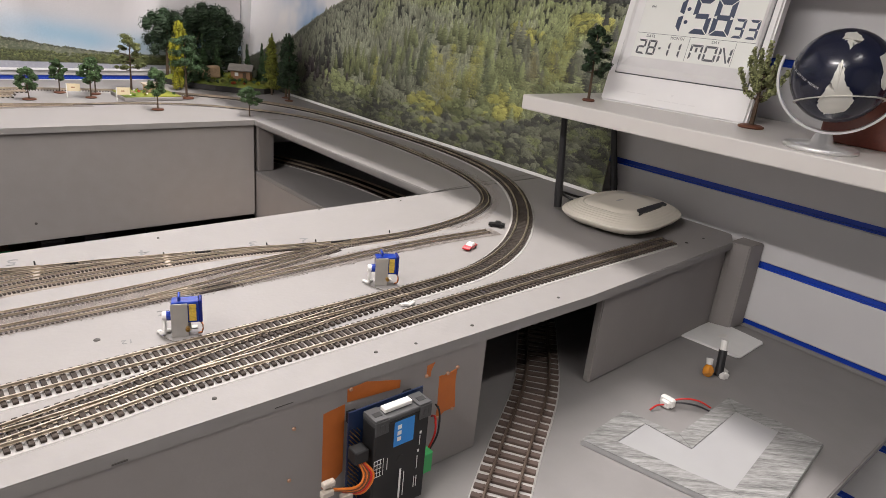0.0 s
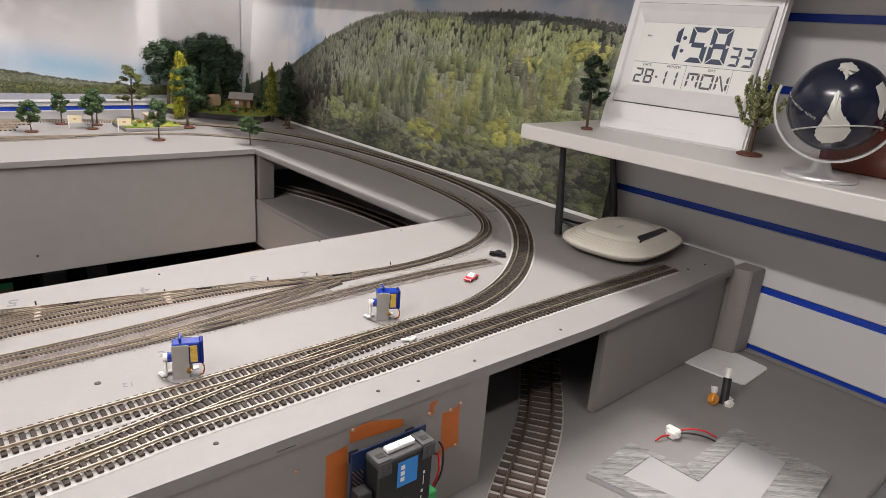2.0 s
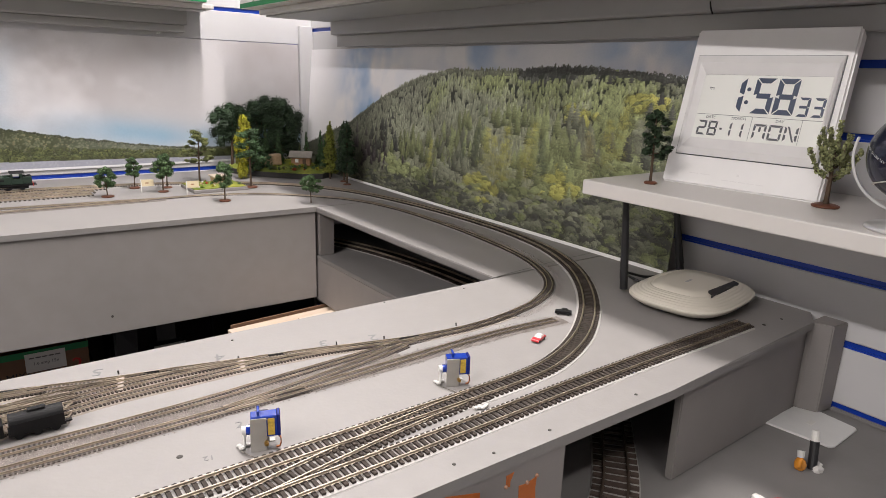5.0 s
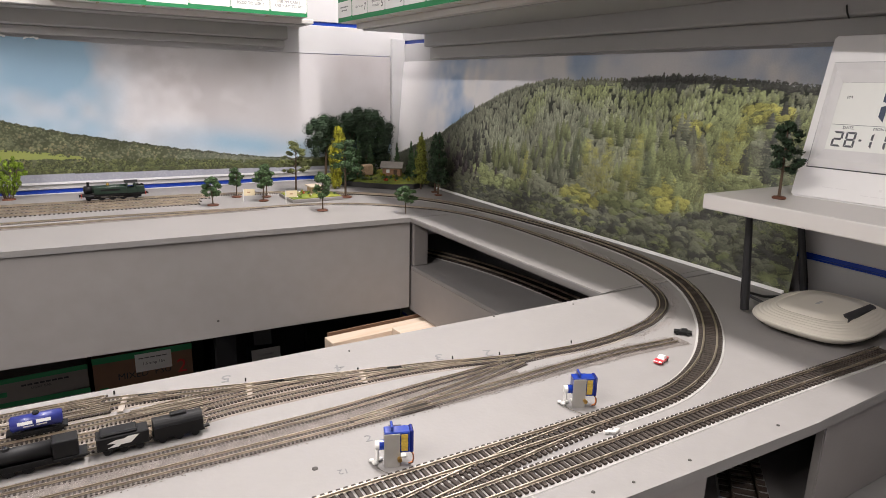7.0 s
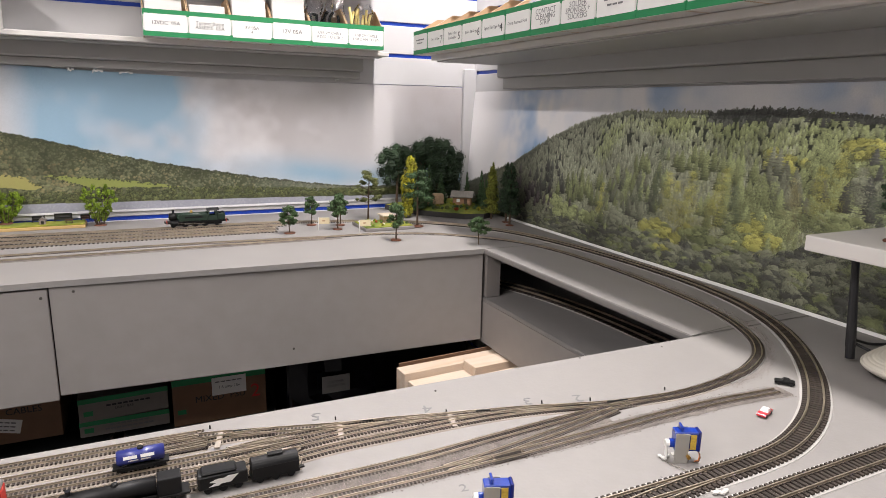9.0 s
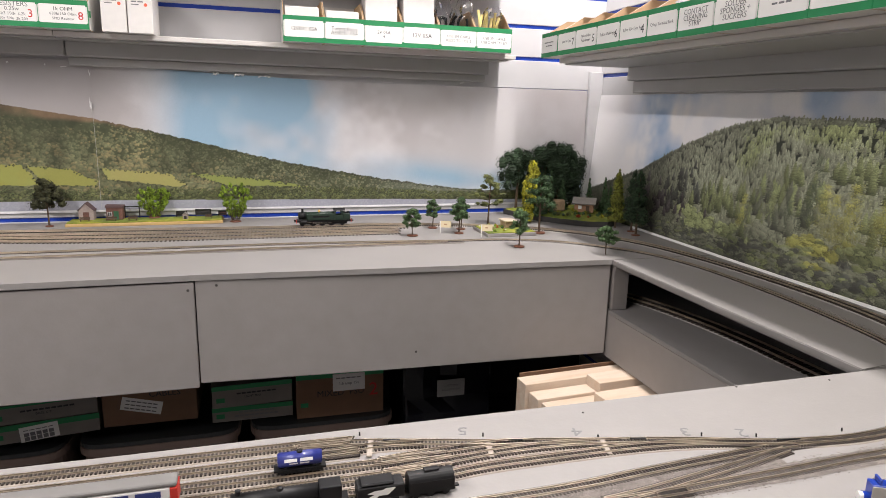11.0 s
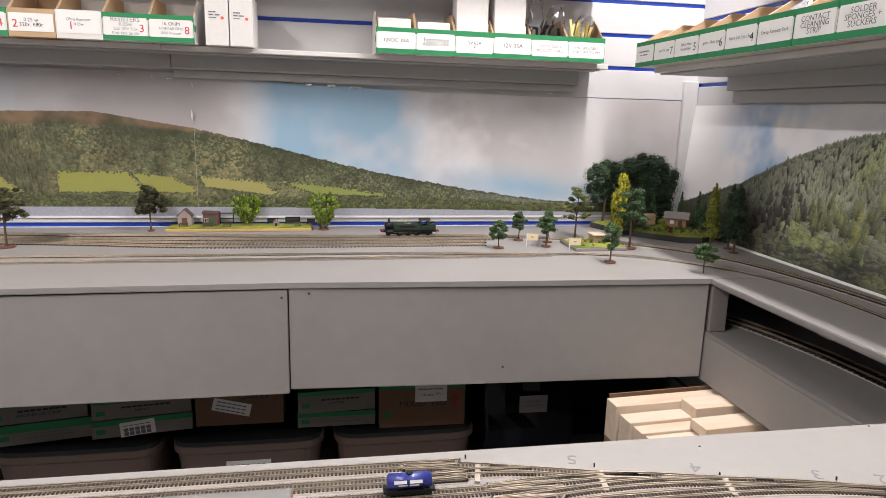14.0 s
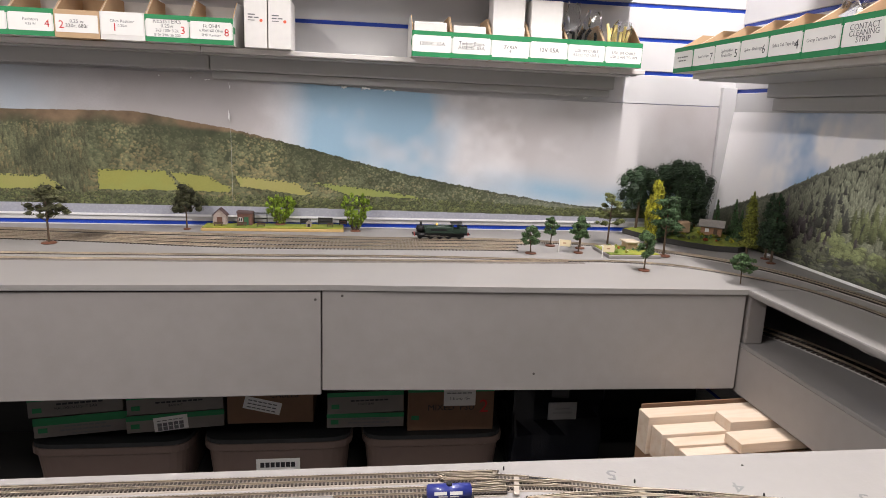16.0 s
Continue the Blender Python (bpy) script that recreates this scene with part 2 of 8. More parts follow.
def words(name, text, size, m, mat, parent=None, align="CENTER", depth=0.0001, label=""):
    """Raised lettering in the built-in font, lying in the x-y plane of m."""
    cu = bpy.data.curves.new(name, "FONT")
    cu.body, cu.size, cu.extrude, cu.align_x, cu.align_y = text, size, depth, align, "CENTER"
    cu.resolution_u = 2
    tmp = bpy.data.objects.new("tmp", cu)
    me = bpy.data.meshes.new_from_object(tmp)
    bpy.data.objects.remove(tmp)
    me.name = name
    me.materials.append(mat)
    ob = new(name, me)
    if parent:
        ob.parent = parent
    ob.matrix_basis = m
    if label:
        ob["label"] = label
    return ob


# ---- the room ----
WX, BY, TOP, LOW = 1.01, 2.345, 0.95, 0.81      # right wall, back wall, upper and lower baseboard


def slat_wall(name, m, length, height, first, label):
    """A shop-fitting slat wall: painted panels with blue plastic inserts in the grooves between them."""
    w = thing(name, label, "wall", m, kind="structure")
    edges = [0.0]
    z = first
    while z < height:
        edges.append(z)
        z += 0.098
    edges.append(height)
    for a, b in zip(edges, edges[1:]):
        lo = a + (0.0055 if a > 0 else 0)
        hi = b - (0.0055 if b < height else 0)
        part("panel", nbm((0, 0, lo, length, 0.016, hi), bevel=0.0015), wall_paint, w)
    for z in edges[1:-1]:
        part("blue_insert", nbm((0, 0.0045, z - 0.0055, length, 0.012, z + 0.0055), (0, 0.0012, z - 0.0053, length, 0.0045, z - 0.0022)), slat_blue, w, "glossy blue plastic slat insert")
    part("backing", nbm((0, 0.016, 0, length, 0.12, height)), wall_paint, w)
    return w


# local y points into the wall
slat_wall("wall_north", pose(-2.4, BY, 0), 3.5, 2.75, 0.958 - 9 * 0.098, "white slat wall with blue plastic inserts behind the layout")
slat_wall("wall_east", pose(WX, BY, 0, 0, 0, -90), 4.6, 2.75, 0.816 - 8 * 0.098, "white slat wall with blue plastic inserts beside the layout")
# walls out of view; their grey is tuned for how much light bounces back
tagged(part("wall_west", nbm((-2.52, -2.3, 0, -2.40, BY + 0.1, 2.75)), wall_grey), "plain grey wall out of view, closing the room", "wall", kind="structure")
tagged(part("wall_south", nbm((-2.5, -2.37, 0, WX + 0.1, -2.25, 2.75)), wall_grey), "plain grey wall out of view, closing the room", "wall", kind="structure")
tagged(part("floor", nbm((-2.5, -2.35, -0.1, WX + 0.1, BY + 0.1, 0.0)), floor_dark), "dark grey floor of the hobby room", "floor", kind="structure")
tagged(part("ceiling", nbm((-2.5, -2.35, 2.75, WX + 0.12, BY + 0.12, 2.87)), ceiling_paint), "plain white painted ceiling", "ceiling", kind="structure")
tagged(part("trim", nbm((0.962, BY - 0.0165, 0.9505, 1.0092, BY - 0.001, 1.415), bevel=0.0015), wall_paint), "white vertical trim strip in the corner of the room", "trim", kind="structure")

lamp_body = material("lamp_body", (0.8, 0.8, 0.8), 0.4)
lamp_glow = glow_material("lamp_glow", (1, 0.96, 0.9), 6.0)
# the third batten is added only to carry the southern fill
for x, y, k, a in ((0.67, LAMP_Y, 0.75, 0), (WEST_X, WEST_Y, 0.8, 0), (0.34, FILL_Y, 0.65, 90)):
    f = thing("ceiling_light", "unseen white ceiling batten with a glowing tube", "light", pose(x, y, 2.75, 0, 0, a), "ceiling lights")
    part("body", nbm((-0.04, -k - 0.02, -0.05, 0.04, k + 0.02, 0), bevel=0.006), lamp_body, f)
    b = bmesh.new()
    cyl(b, (0, -k, -0.075), (0, k, -0.075), 0.016, seg=16)
    part("tube", b, lamp_glow, f, "glowing white tube", True)

# ---- baseboards ----


def slab(name, outline, z0, z1, mat, label, category="baseboard", bevel=0.0015):
    bm = prism(bmesh.new(), outline, z0, z1)
    if bevel:
        bmesh.ops.bevel(bm, geom=[e for e in bm.edges], offset=bevel, segments=2, affect="EDGES")
    return tagged(part(name, bm, mat), label, category, kind="structure")


slab("baseboard_front", [(-1.7, 0.597), (0.30, 0.588), (0.60, 0.584), (0.957, 0.597), (0.9995, 0.62), (0.9995, 0.992), (-1.7, 0.984)], TOP - 0.012, TOP, board_grey,
     "light grey painted plywood baseboard with track on top")
slab("baseboard_side", [(0.698, 0.994), (0.9995, 0.994), (0.9995, 1.655), (0.690, 1.655)], TOP - 0.012, TOP, board_grey, "light grey painted plywood baseboard along the wall")
slab("baseboard_back", [(-1.7, 1.663), (-0.23, 1.687), (0.15, 1.672), (0.690, 1.657), (0.9995, 1.657), (0.9995, BY - 0.001), (-1.7, BY - 0.001)], TOP - 0.012, TOP, board_grey,
     "light grey painted plywood baseboard along the back wall")
slab("lower_baseboard", [(-0.3, 0.325), (1.008, 0.325), (1.008, 0.99), (-0.3, 0.99)], LOW - 0.012, LOW, dark_board, "mid grey painted lower baseboard")
slab("lower_baseboard_side", [(0.6985, 0.992), (1.008, 0.992), (1.008, 1.95), (0.6945, 1.95)], LOW + 0.0058, LOW + 0.014, dark_board, "mid grey painted lower baseboard in the tunnel")

# fascias
fx = 0.44
# added strip standing in for the lower baseboard reaching higher at the wall
slab("wall_packing", [(1.003, 0.33), (1.0085, 0.33), (1.0085, 0.571), (1.003, 0.571)], LOW + 0.0003, LOW + 0.0062, dark_board, "added grey strip continuing the lower baseboard at the wall", "strip")
slab("fascia_front", [(-1.7, 0.5985), (0.30, 0.5892), (fx, 0.5872), (fx, 0.597), (-1.7, 0.6085)], LOW + 0.001, TOP - 0.0122, fascia_grey, "grey painted front panel with bare orange patches", "panel", 0.0004)
slab("fascia_front_right", [(0.648, 0.598), (0.957, 0.6055), (1.0, 0.614), (1.0, 0.624), (0.648, 0.608)], LOW + 0.001, TOP - 0.013, fascia_grey, "grey painted front panel beside the tunnel mouth", "panel")
slab("tunnel_side_left", [(0.432, 0.598), (0.44, 0.598), (0.44, 0.98), (0.432, 0.98)], LOW + 0.001, TOP - 0.013, dark_board, "grey tunnel side wall", "panel")
slab("wall_post", [(0.962, 0.600), (0.972, 0.576), (1.009, 0.572), (1.009, 0.6065), (0.962, 0.6065)], LOW + 0.001, TOP - 0.002, fascia_grey, "grey painted upright block at the end of the baseboard", "block", 0.0015)
slab("fascia_back", [(-0.236, 1.690), (0.15, 1.677), (0.692, 1.661), (0.692, 1.673), (0.15, 1.689), (-0.236, 1.702)], 0.714, TOP - 0.0125, fascia_grey, "grey painted panel under the back baseboard", "panel")
slab("fascia_back_left", [(-1.7, 1.672), (-0.2385, 1.6885), (-0.2385, 1.7005), (-1.7, 1.684)], 0.705, TOP - 0.016, fascia_grey, "grey painted panel under the back baseboard", "panel")
slab("fascia_ledge", [(0.6995, 0.98), (0.7045, 0.98), (0.7045, 1.69), (0.6965, 1.69)], 0.705, LOW + 0.0055, fascia_grey, "grey painted panel under the tunnel ledge", "panel")
slab("tunnel_leg", [(0.700, 1.655), (0.740, 1.655), (0.740, 1.700), (0.700, 1.700)], LOW + 0.0145, TOP - 0.0125, fascia_grey, "grey painted upright leg in the corner", "leg")
slab("side_rail", [(0.703, 0.996), (0.713, 0.996), (0.707, 1.655), (0.697, 1.655)], TOP - 0.0165, TOP - 0.0125, edge_grey, "grey painted edge strip under the side baseboard", "strip", 0.001)
# two black sheets added inside the tunnel; their colour stands for its shade
slab("tunnel_end", [(0.45, 0.972), (0.985, 0.972), (0.985, 0.980), (0.45, 0.980)], LOW + 0.001, TOP - 0.0125, pure_black, "black sheet standing for the shade deep in the tunnel", "panel")
slab("tunnel_back_wall", [(0.985, 0.993), (1.0, 0.993), (1.0, 1.95), (0.985, 1.95)], LOW + 0.0145, TOP - 0.0125, pure_black, "black sheet standing for the shade at the tunnel's back", "panel")
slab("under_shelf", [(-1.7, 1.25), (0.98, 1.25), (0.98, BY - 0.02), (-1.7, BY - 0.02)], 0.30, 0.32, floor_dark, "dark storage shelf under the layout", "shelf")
# added black sheet: the dark void behind the storage, put in as colour
slab("under_back", [(-1.7, BY - 0.05), (0.98, BY - 0.05), (0.98, BY - 0.03), (-1.7, BY - 0.03)], 0.321, 0.936, pure_black, "black sheet standing for the deep shade behind the storage shelf", "curtain")

# ---- tracks ----
OO = dict(gauge=0.0165, length=0.030, pitch=0.0067, width=0.0037, high=0.0022, rail=0.0026, rw=0.0013, under=0.0362)
SET_TRACK = dict(OO, pitch=0.0097, width=OO["width"] * 1.15)   # coarser sleepers at the station
NN = dict(gauge=0.009, length=0.0172, pitch=0.0038, width=0.0019, high=0.0015, rail=0.0019, rw=0.00075, under=0.021)
LG = dict(gauge=0.029, length=0.054, pitch=0.0135, width=0.0065, high=0.0032, rail=0.0042, rw=0.0016, under=0.058)


def sleeper_mesh(k, name):
    """One plastic sleeper with four rail chairs."""
    bm = bmesh.new()
    box(bm, -k["width"] / 2, -k["length"] / 2, 0, k["width"] / 2, k["length"] / 2, k["high"], bevel=0.0003)
    for s in (-1, 1):
        for d in (-1, 1):
            y = s * k["gauge"] / 2 + d * k["rw"] * 1.5
            box(bm, -k["width"] * 0.32, y - k["rw"] * 0.45, k["high"], k["width"] * 0.32, y + k["rw"] * 0.45, k["high"] + k["rail"] * 0.28)
    return finish(name, bm, sleeper_rust if k is LG else sleeper_brown)


SLEEPER = {id(k): sleeper_mesh(k, "sleeper") for k in (OO, NN, LG)}


def frames_along(line):
    for i, p in enumerate(line):
        d = line[min(i + 1, len(line) - 1)] - line[max(i - 1, 0)]
        yield p, math.atan2(d.y, d.x)


def track(label, pts, z, k, single=None, underlay=True, rails=(-1, 1), group="model railway track", sleepers=True, rust=False):
    """A length of model track: two rails, sleepers (single ones inside the box single, the rest joined) and a white underlay."""
    z += 0.0012 if underlay else 0.0
    line = smooth_line([Vector((x, y, z)) for x, y in pts], k["pitch"])
    mid = line[len(line) // 2]
    o = Vector((mid.x, mid.y, z))
    local = [p - o for p in line]
    t = thing("railway_track", label, "track", Matrix.Translation(o), group)
    for s in rails:
        bm = bmesh.new()
        c, w, h, r = s * k["gauge"] / 2, k["rw"], k["high"], k["rail"]
        sweep(bm, local, [(c - w, h), (c + w, h), (c + w, h + r * 0.2), (c + w * 0.3, h + r * 0.3), (c + w * 0.3, h + r * 0.65), (c + w * 0.5, h + r * 0.75), (c + w * 0.5, h + r),
                          (c - w * 0.5, h + r), (c - w * 0.5, h + r * 0.75), (c - w * 0.3, h + r * 0.65), (c - w * 0.3, h + r * 0.3), (c - w, h + r * 0.2)])
        part("rail", bm, rail_rust if rust else rail_metal, t)
    if underlay:
        bm = bmesh.new()
        u = k["under"] / 2
        sweep(bm, local, [(-u, -0.0012), (u, -0.0012), (u - 0.0008, -0.0001), (-u + 0.0008, -0.0001)])
        part("underlay", bm, board_grey if k is NN and "loop" in label else underlay_tan if k is NN else underlay_white, t, "painted underlay" if k is NN else "white card underlay")
    if sleepers:
        rest = []
        for p, a in frames_along(local):
            w = p + o
            if single and single[0] < w.x < single[1] and single[2] < w.y < single[3]:
                shared("sleeper", SLEEPER[id(k)], t, pose(p.x, p.y, p.z, 0, 0, math.degrees(a)))
            else:
                rest.append((p, a))
        if rest:
            vs, fs = [], []
            for p, a in rest:
                n = len(vs)
                ca, sa = math.cos(a), math.sin(a)
                for dx, dy, dz in ((-1, -1, 0), (1, -1, 0), (1, 1, 0), (-1, 1, 0), (-1, -1, 1), (1, -1, 1), (1, 1, 1), (-1, 1, 1)):
                    x, y = dx * k["width"] / 2, dy * k["length"] / 2
                    vs.append((p.x + ca * x - sa * y, p.y + sa * x + ca * y, p.z + dz * k["high"]))
                fs += [tuple(n + i for i in f) for f in ((4, 5, 6, 7), (0, 1, 5, 4), (1, 2, 6, 5), (2, 3, 7, 6), (3, 0, 4, 7))]
            me = bpy.data.meshes.new("sleeper_strip")
            me.from_pydata(vs, [], fs)
            me.materials.append(sleeper_stuff)
            ob = new("sleeper_strip", me)
            ob.parent = t
            tagged(ob, kind="stuff")
    return t


def ballast(label, pts, z, width, n, size=0.0012, seed=3, bed=True, flat=0.62):
    """Loose grey granules strewn along a line: one sheet of stuff."""
    rng = random.Random(seed)
    lift = 0.0006 if bed else 0.0
    line = smooth_line([Vector((x, y, z)) for x, y in pts], 0.004)
    vs, fs = [], []
    if bed:
        # the glued bed under the loose grains, with a ragged edge
        for j, p in enumerate(line):
            d = line[min(j + 1, len(line) - 1)] - line[max(j - 1, 0)]
            nrm = Vector((-d.y, d.x, 0)).normalized() * width / 2
            for f, hh in ((-0.92 - rng.uniform(0, 0.12), 0.0002), (-0.7, 0.0009), (0.7, 0.0009), (0.92 + rng.uniform(0, 0.12), 0.0002)):
                vs.append((p.x + nrm.x * f, p.y + nrm.y * f, p.z + hh + rng.uniform(0, 0.0002)))
            if j:
                a = 4 * (j - 1)
                fs += [(a + q, a + 4 + q, a + 5 + q, a + 1 + q) for q in range(3)]
    for _ in range(n):
        i = rng.randrange(len(line) - 1)
        d = (line[i + 1] - line[i])
        nrm = Vector((-d.y, d.x, 0)).normalized()
        p = line[i] + d * rng.random() + nrm * max(-1.25, min(1.25, rng.gauss(0, flat))) * width / 2
        s = size * rng.uniform(0.5, 1.3)
        b = len(vs)
        for k in range(3):
            a = rng.random() * 6.3
            vs.append((p.x + s * math.cos(a + 2.1 * k), p.y + s * math.sin(a + 2.1 * k), p.z + lift + rng.uniform(0, 0.0003)))
        vs.append((p.x, p.y, p.z + lift + s * rng.uniform(0.4, 0.8)))
        fs += [(b, b + 1, b + 3), (b + 1, b + 2, b + 3), (b + 2, b, b + 3)]
    me = bpy.data.meshes.new("ballast")
    me.from_pydata(vs, [], fs)
    me.materials.append(ballast_grey)
    me.materials.append(ballast_bed)
    if bed:
        me.polygons.foreach_set("material_index", [1] * (3 * (len(line) - 1)) + [0] * (len(fs) - 3 * (len(line) - 1)))
    return tagged(new("ballast", me), label, "ballast", kind="stuff")


near = (0.0, 0.95, 0.55, 1.0)
MAIN = [(-1.6, 0.690), (-0.6, 0.690), (0.05, 0.690), (0.25, 0.690), (0.40, 0.690), (0.486, 0.693), (0.54, 0.702), (0.60, 0.725), (0.66, 0.760), (0.73, 0.815), (0.797, 0.884), (0.856, 0.965), (0.902, 1.065),
        (0.926, 1.17), (0.935, 1.28), (0.932, 1.43), (0.914, 1.60), (0.876, 1.77), (0.808, 1.905), (0.72, 2.00), (0.62, 2.065), (0.50, 2.115), (0.35, 2.15), (0.2, 2.168), (0.0, 2.165), (-0.22, 2.172),
        (-0.53, 2.191), (-0.83, 2.209), (-1.0, 2.23), (-1.6, 2.27)]
track("code one hundred track of the main loop on white underlay", MAIN, TOP, OO, near)
SIDING = [(-1.6, 0.63), (-0.3, 0.632), (0.05, 0.634), (0.16, 0.642), (0.25, 0.643), (0.37, 0.644), (0.60, 0.648), (0.862, 0.648)]
track("straight dead-end siding track along the board's edge", SIDING, TOP, OO, near)
track("crossover track joining the siding to the main loop", [(0.04, 0.640), (0.12, 0.652), (0.22, 0.668), (0.32, 0.682), (0.42, 0.690)], TOP + 0.0002, OO, near, underlay=False)

track("large gauge track running into the tunnel", [(0.292, 0.434), (0.354, 0.478), (0.416, 0.521), (0.479, 0.562), (0.577, 0.624), (0.660, 0.696), (0.735, 0.77), (0.785, 0.86), (0.81, 0.96)], LOW, LG, (0.0, 1.0, 0.3, 0.75), rust=True)
track("large gauge track in the side tunnel", [(0.880, 0.995), (0.884, 1.10), (0.882, 1.25), (0.875, 1.40), (0.857, 1.54), (0.825, 1.67), (0.778, 1.79), (0.72, 1.89)], LOW + 0.0142, LG, None)

# fine gauge loop and yard
LOOP = [(-1.6, 1.955), (-0.5, 1.945), (-0.05, 1.945), (0.2, 1.93), (0.36, 1.915), (0.502, 1.909), (0.632, 1.867), (0.735, 1.785), (0.811, 1.684), (0.850, 1.545), (0.857, 1.347), (0.844, 1.17),
        (0.822, 1.05), (0.784, 0.961), (0.735, 0.903), (0.67, 0.866), (0.605, 0.848)]
track("fine gauge track of the inner loop", LOOP, TOP, NN)
track("fine gauge yard lead", [(0.605, 0.848), (0.55, 0.841), (0.494, 0.841), (0.417, 0.852), (0.328, 0.876), (0.281, 0.887), (0.221, 0.900), (0.158, 0.914), (0.113, 0.922), (0.034, 0.942), (-0.016, 0.953),
                              (-0.075, 0.958), (-0.15, 0.962), (-1.6, 0.962)], TOP, NN)
track("fine gauge yard track", [(0.05, 0.9375), (0.0, 0.9425), (-0.06, 0.938), (-0.15, 0.936), (-1.6, 0.936)], TOP, NN)
track("fine gauge yard track", [(0.165, 0.912), (0.12, 0.9185), (0.06, 0.918), (0.0, 0.913), (-0.06, 0.910), (-1.6, 0.910)], TOP, NN)
track("fine gauge yard track", [(0.255, 0.892), (0.20, 0.9005), (0.15, 0.903), (0.10, 0.901), (0.05, 0.896), (0.0, 0.891), (-0.07, 0.8875), (-1.6, 0.887)], TOP, NN)
track("fine gauge yard track", [(0.395, 0.858), (0.345, 0.868), (0.299, 0.8755), (0.244, 0.8795), (0.163, 0.8805), (0.10, 0.8800), (0.05, 0.8745), (0.0, 0.869), (-0.07, 0.8655), (-1.6, 0.865)], TOP, NN)
track("fine gauge siding in grey ballast", [(0.47, 0.8435), (0.423, 0.8445), (0.382, 0.8435), (0.34, 0.841), (0.302, 0.839), (0.264, 0.8365), (0.23, 0.834), (0.18, 0.830), (0.10, 0.828), (-0.1, 0.828), (-1.6, 0.828)], TOP, NN, underlay=False)
track("fine gauge siding ending on the board in grey ballast", [(0.643, 0.800), (0.556, 0.806), (0.475, 0.8065), (0.39, 0.803), (0.31, 0.801), (0.24, 0.799), (0.10, 0.7995), (-1.6, 0.7995)], TOP, NN, underlay=False)
track("fine gauge crossover in grey ballast", [(0.42, 0.838), (0.37, 0.8275), (0.328, 0.8205), (0.289, 0.8145), (0.252, 0.8085), (0.218, 0.8040), (0.186, 0.801)], TOP + 0.0001, NN, underlay=False)
track("fine gauge back track in grey ballast", [(0.36, 1.910), (0.2, 1.908), (-0.05, 1.905), (-0.5, 1.90), (-1.6, 1.91)], TOP, NN, underlay=False)
for pts in ([(0.30, 2.125), (0.1, 2.127), (-0.2, 2.13), (-0.52, 2.145), (-0.81, 2.165), (-1.1, 2.20), (-1.6, 2.235)],
            [(0.27, 2.085), (0.06, 2.087), (-0.2, 2.088), (-0.5, 2.10), (-0.80, 2.13), (-1.1, 2.165), (-1.6, 2.19)],
            [(0.26, 2.046), (0.06, 2.047), (-0.2, 2.045), (-0.5, 2.052), (-0.79, 2.095), (-1.1, 2.13), (-1.6, 2.15)]):
    track("station track on the back baseboard", pts, TOP, SET_TRACK, underlay=False)
ballast("grey granular ballast along the yard sidings", [(0.655, 0.798), (0.556, 0.805), (0.475, 0.8055), (0.39, 0.8035), (0.31, 0.803), (0.24, 0.803), (0.10, 0.803), (-0.9, 0.803)], TOP, 0.028, 15000, 0.0010)
ballast("grey granular ballast between the yard sidings", [(0.40, 0.828), (0.34, 0.824), (0.27, 0.821), (0.18, 0.8195), (0.0, 0.819), (-0.9, 0.819)], TOP, 0.024, 11000, 0.0010, seed=4)
ballast("loose grey ballast along the inner curve", [(0.6, 0.832), (0.70, 0.862), (0.80, 0.948), (0.842, 1.05), (0.868, 1.2), (0.876, 1.4)], TOP, 0.018, 6000, 0.0009, seed=5, bed=False, flat=0.5)
ballast("grey granular ballast along the back track", [(0.40, 1.905), (0.0, 1.90), (-0.5, 1.896), (-1.5, 1.905)], TOP, 0.030, 9000, 0.0010, seed=6)

# ---- printed backdrops ----
rng = np.random.RandomState(7)


def smooth_noise(h, w, cell, seed):
    """Value noise on an h x w sheet."""
    r = np.random.RandomState(seed)
    gh, gw = int(h / cell) + 3, int(w / cell) + 3
    g = r.rand(gh, gw)
    y, x = np.arange(h) / cell, np.arange(w) / cell
    yi, xi = y.astype(int), x.astype(int)
    fy, fx = (y - yi)[:, None], (x - xi)[None, :]
    fy, fx = fy * fy * (3 - 2 * fy), fx * fx * (3 - 2 * fx)
    a, b = g[yi][:, xi], g[yi][:, xi + 1]
    c, d = g[yi + 1][:, xi], g[yi + 1][:, xi + 1]
    return (a * (1 - fx) + b * fx) * (1 - fy) + (c * (1 - fx) + d * fx) * fy


def fractal(h, w, cell, seed, octaves=4):
    out, amp, tot = np.zeros((h, w)), 1.0, 0.0
    for k in range(octaves):
        out += amp * smooth_noise(h, w, max(cell / 2 ** k, 1.01), seed + k)
        tot += amp
        amp *= 0.55
    return out / tot


def ink(c):
    return np.array(srgb(*c))


def mix(img, mask, colour):
    img[...] = img * (1 - mask[..., None]) + np.asarray(colour) * mask[..., None]


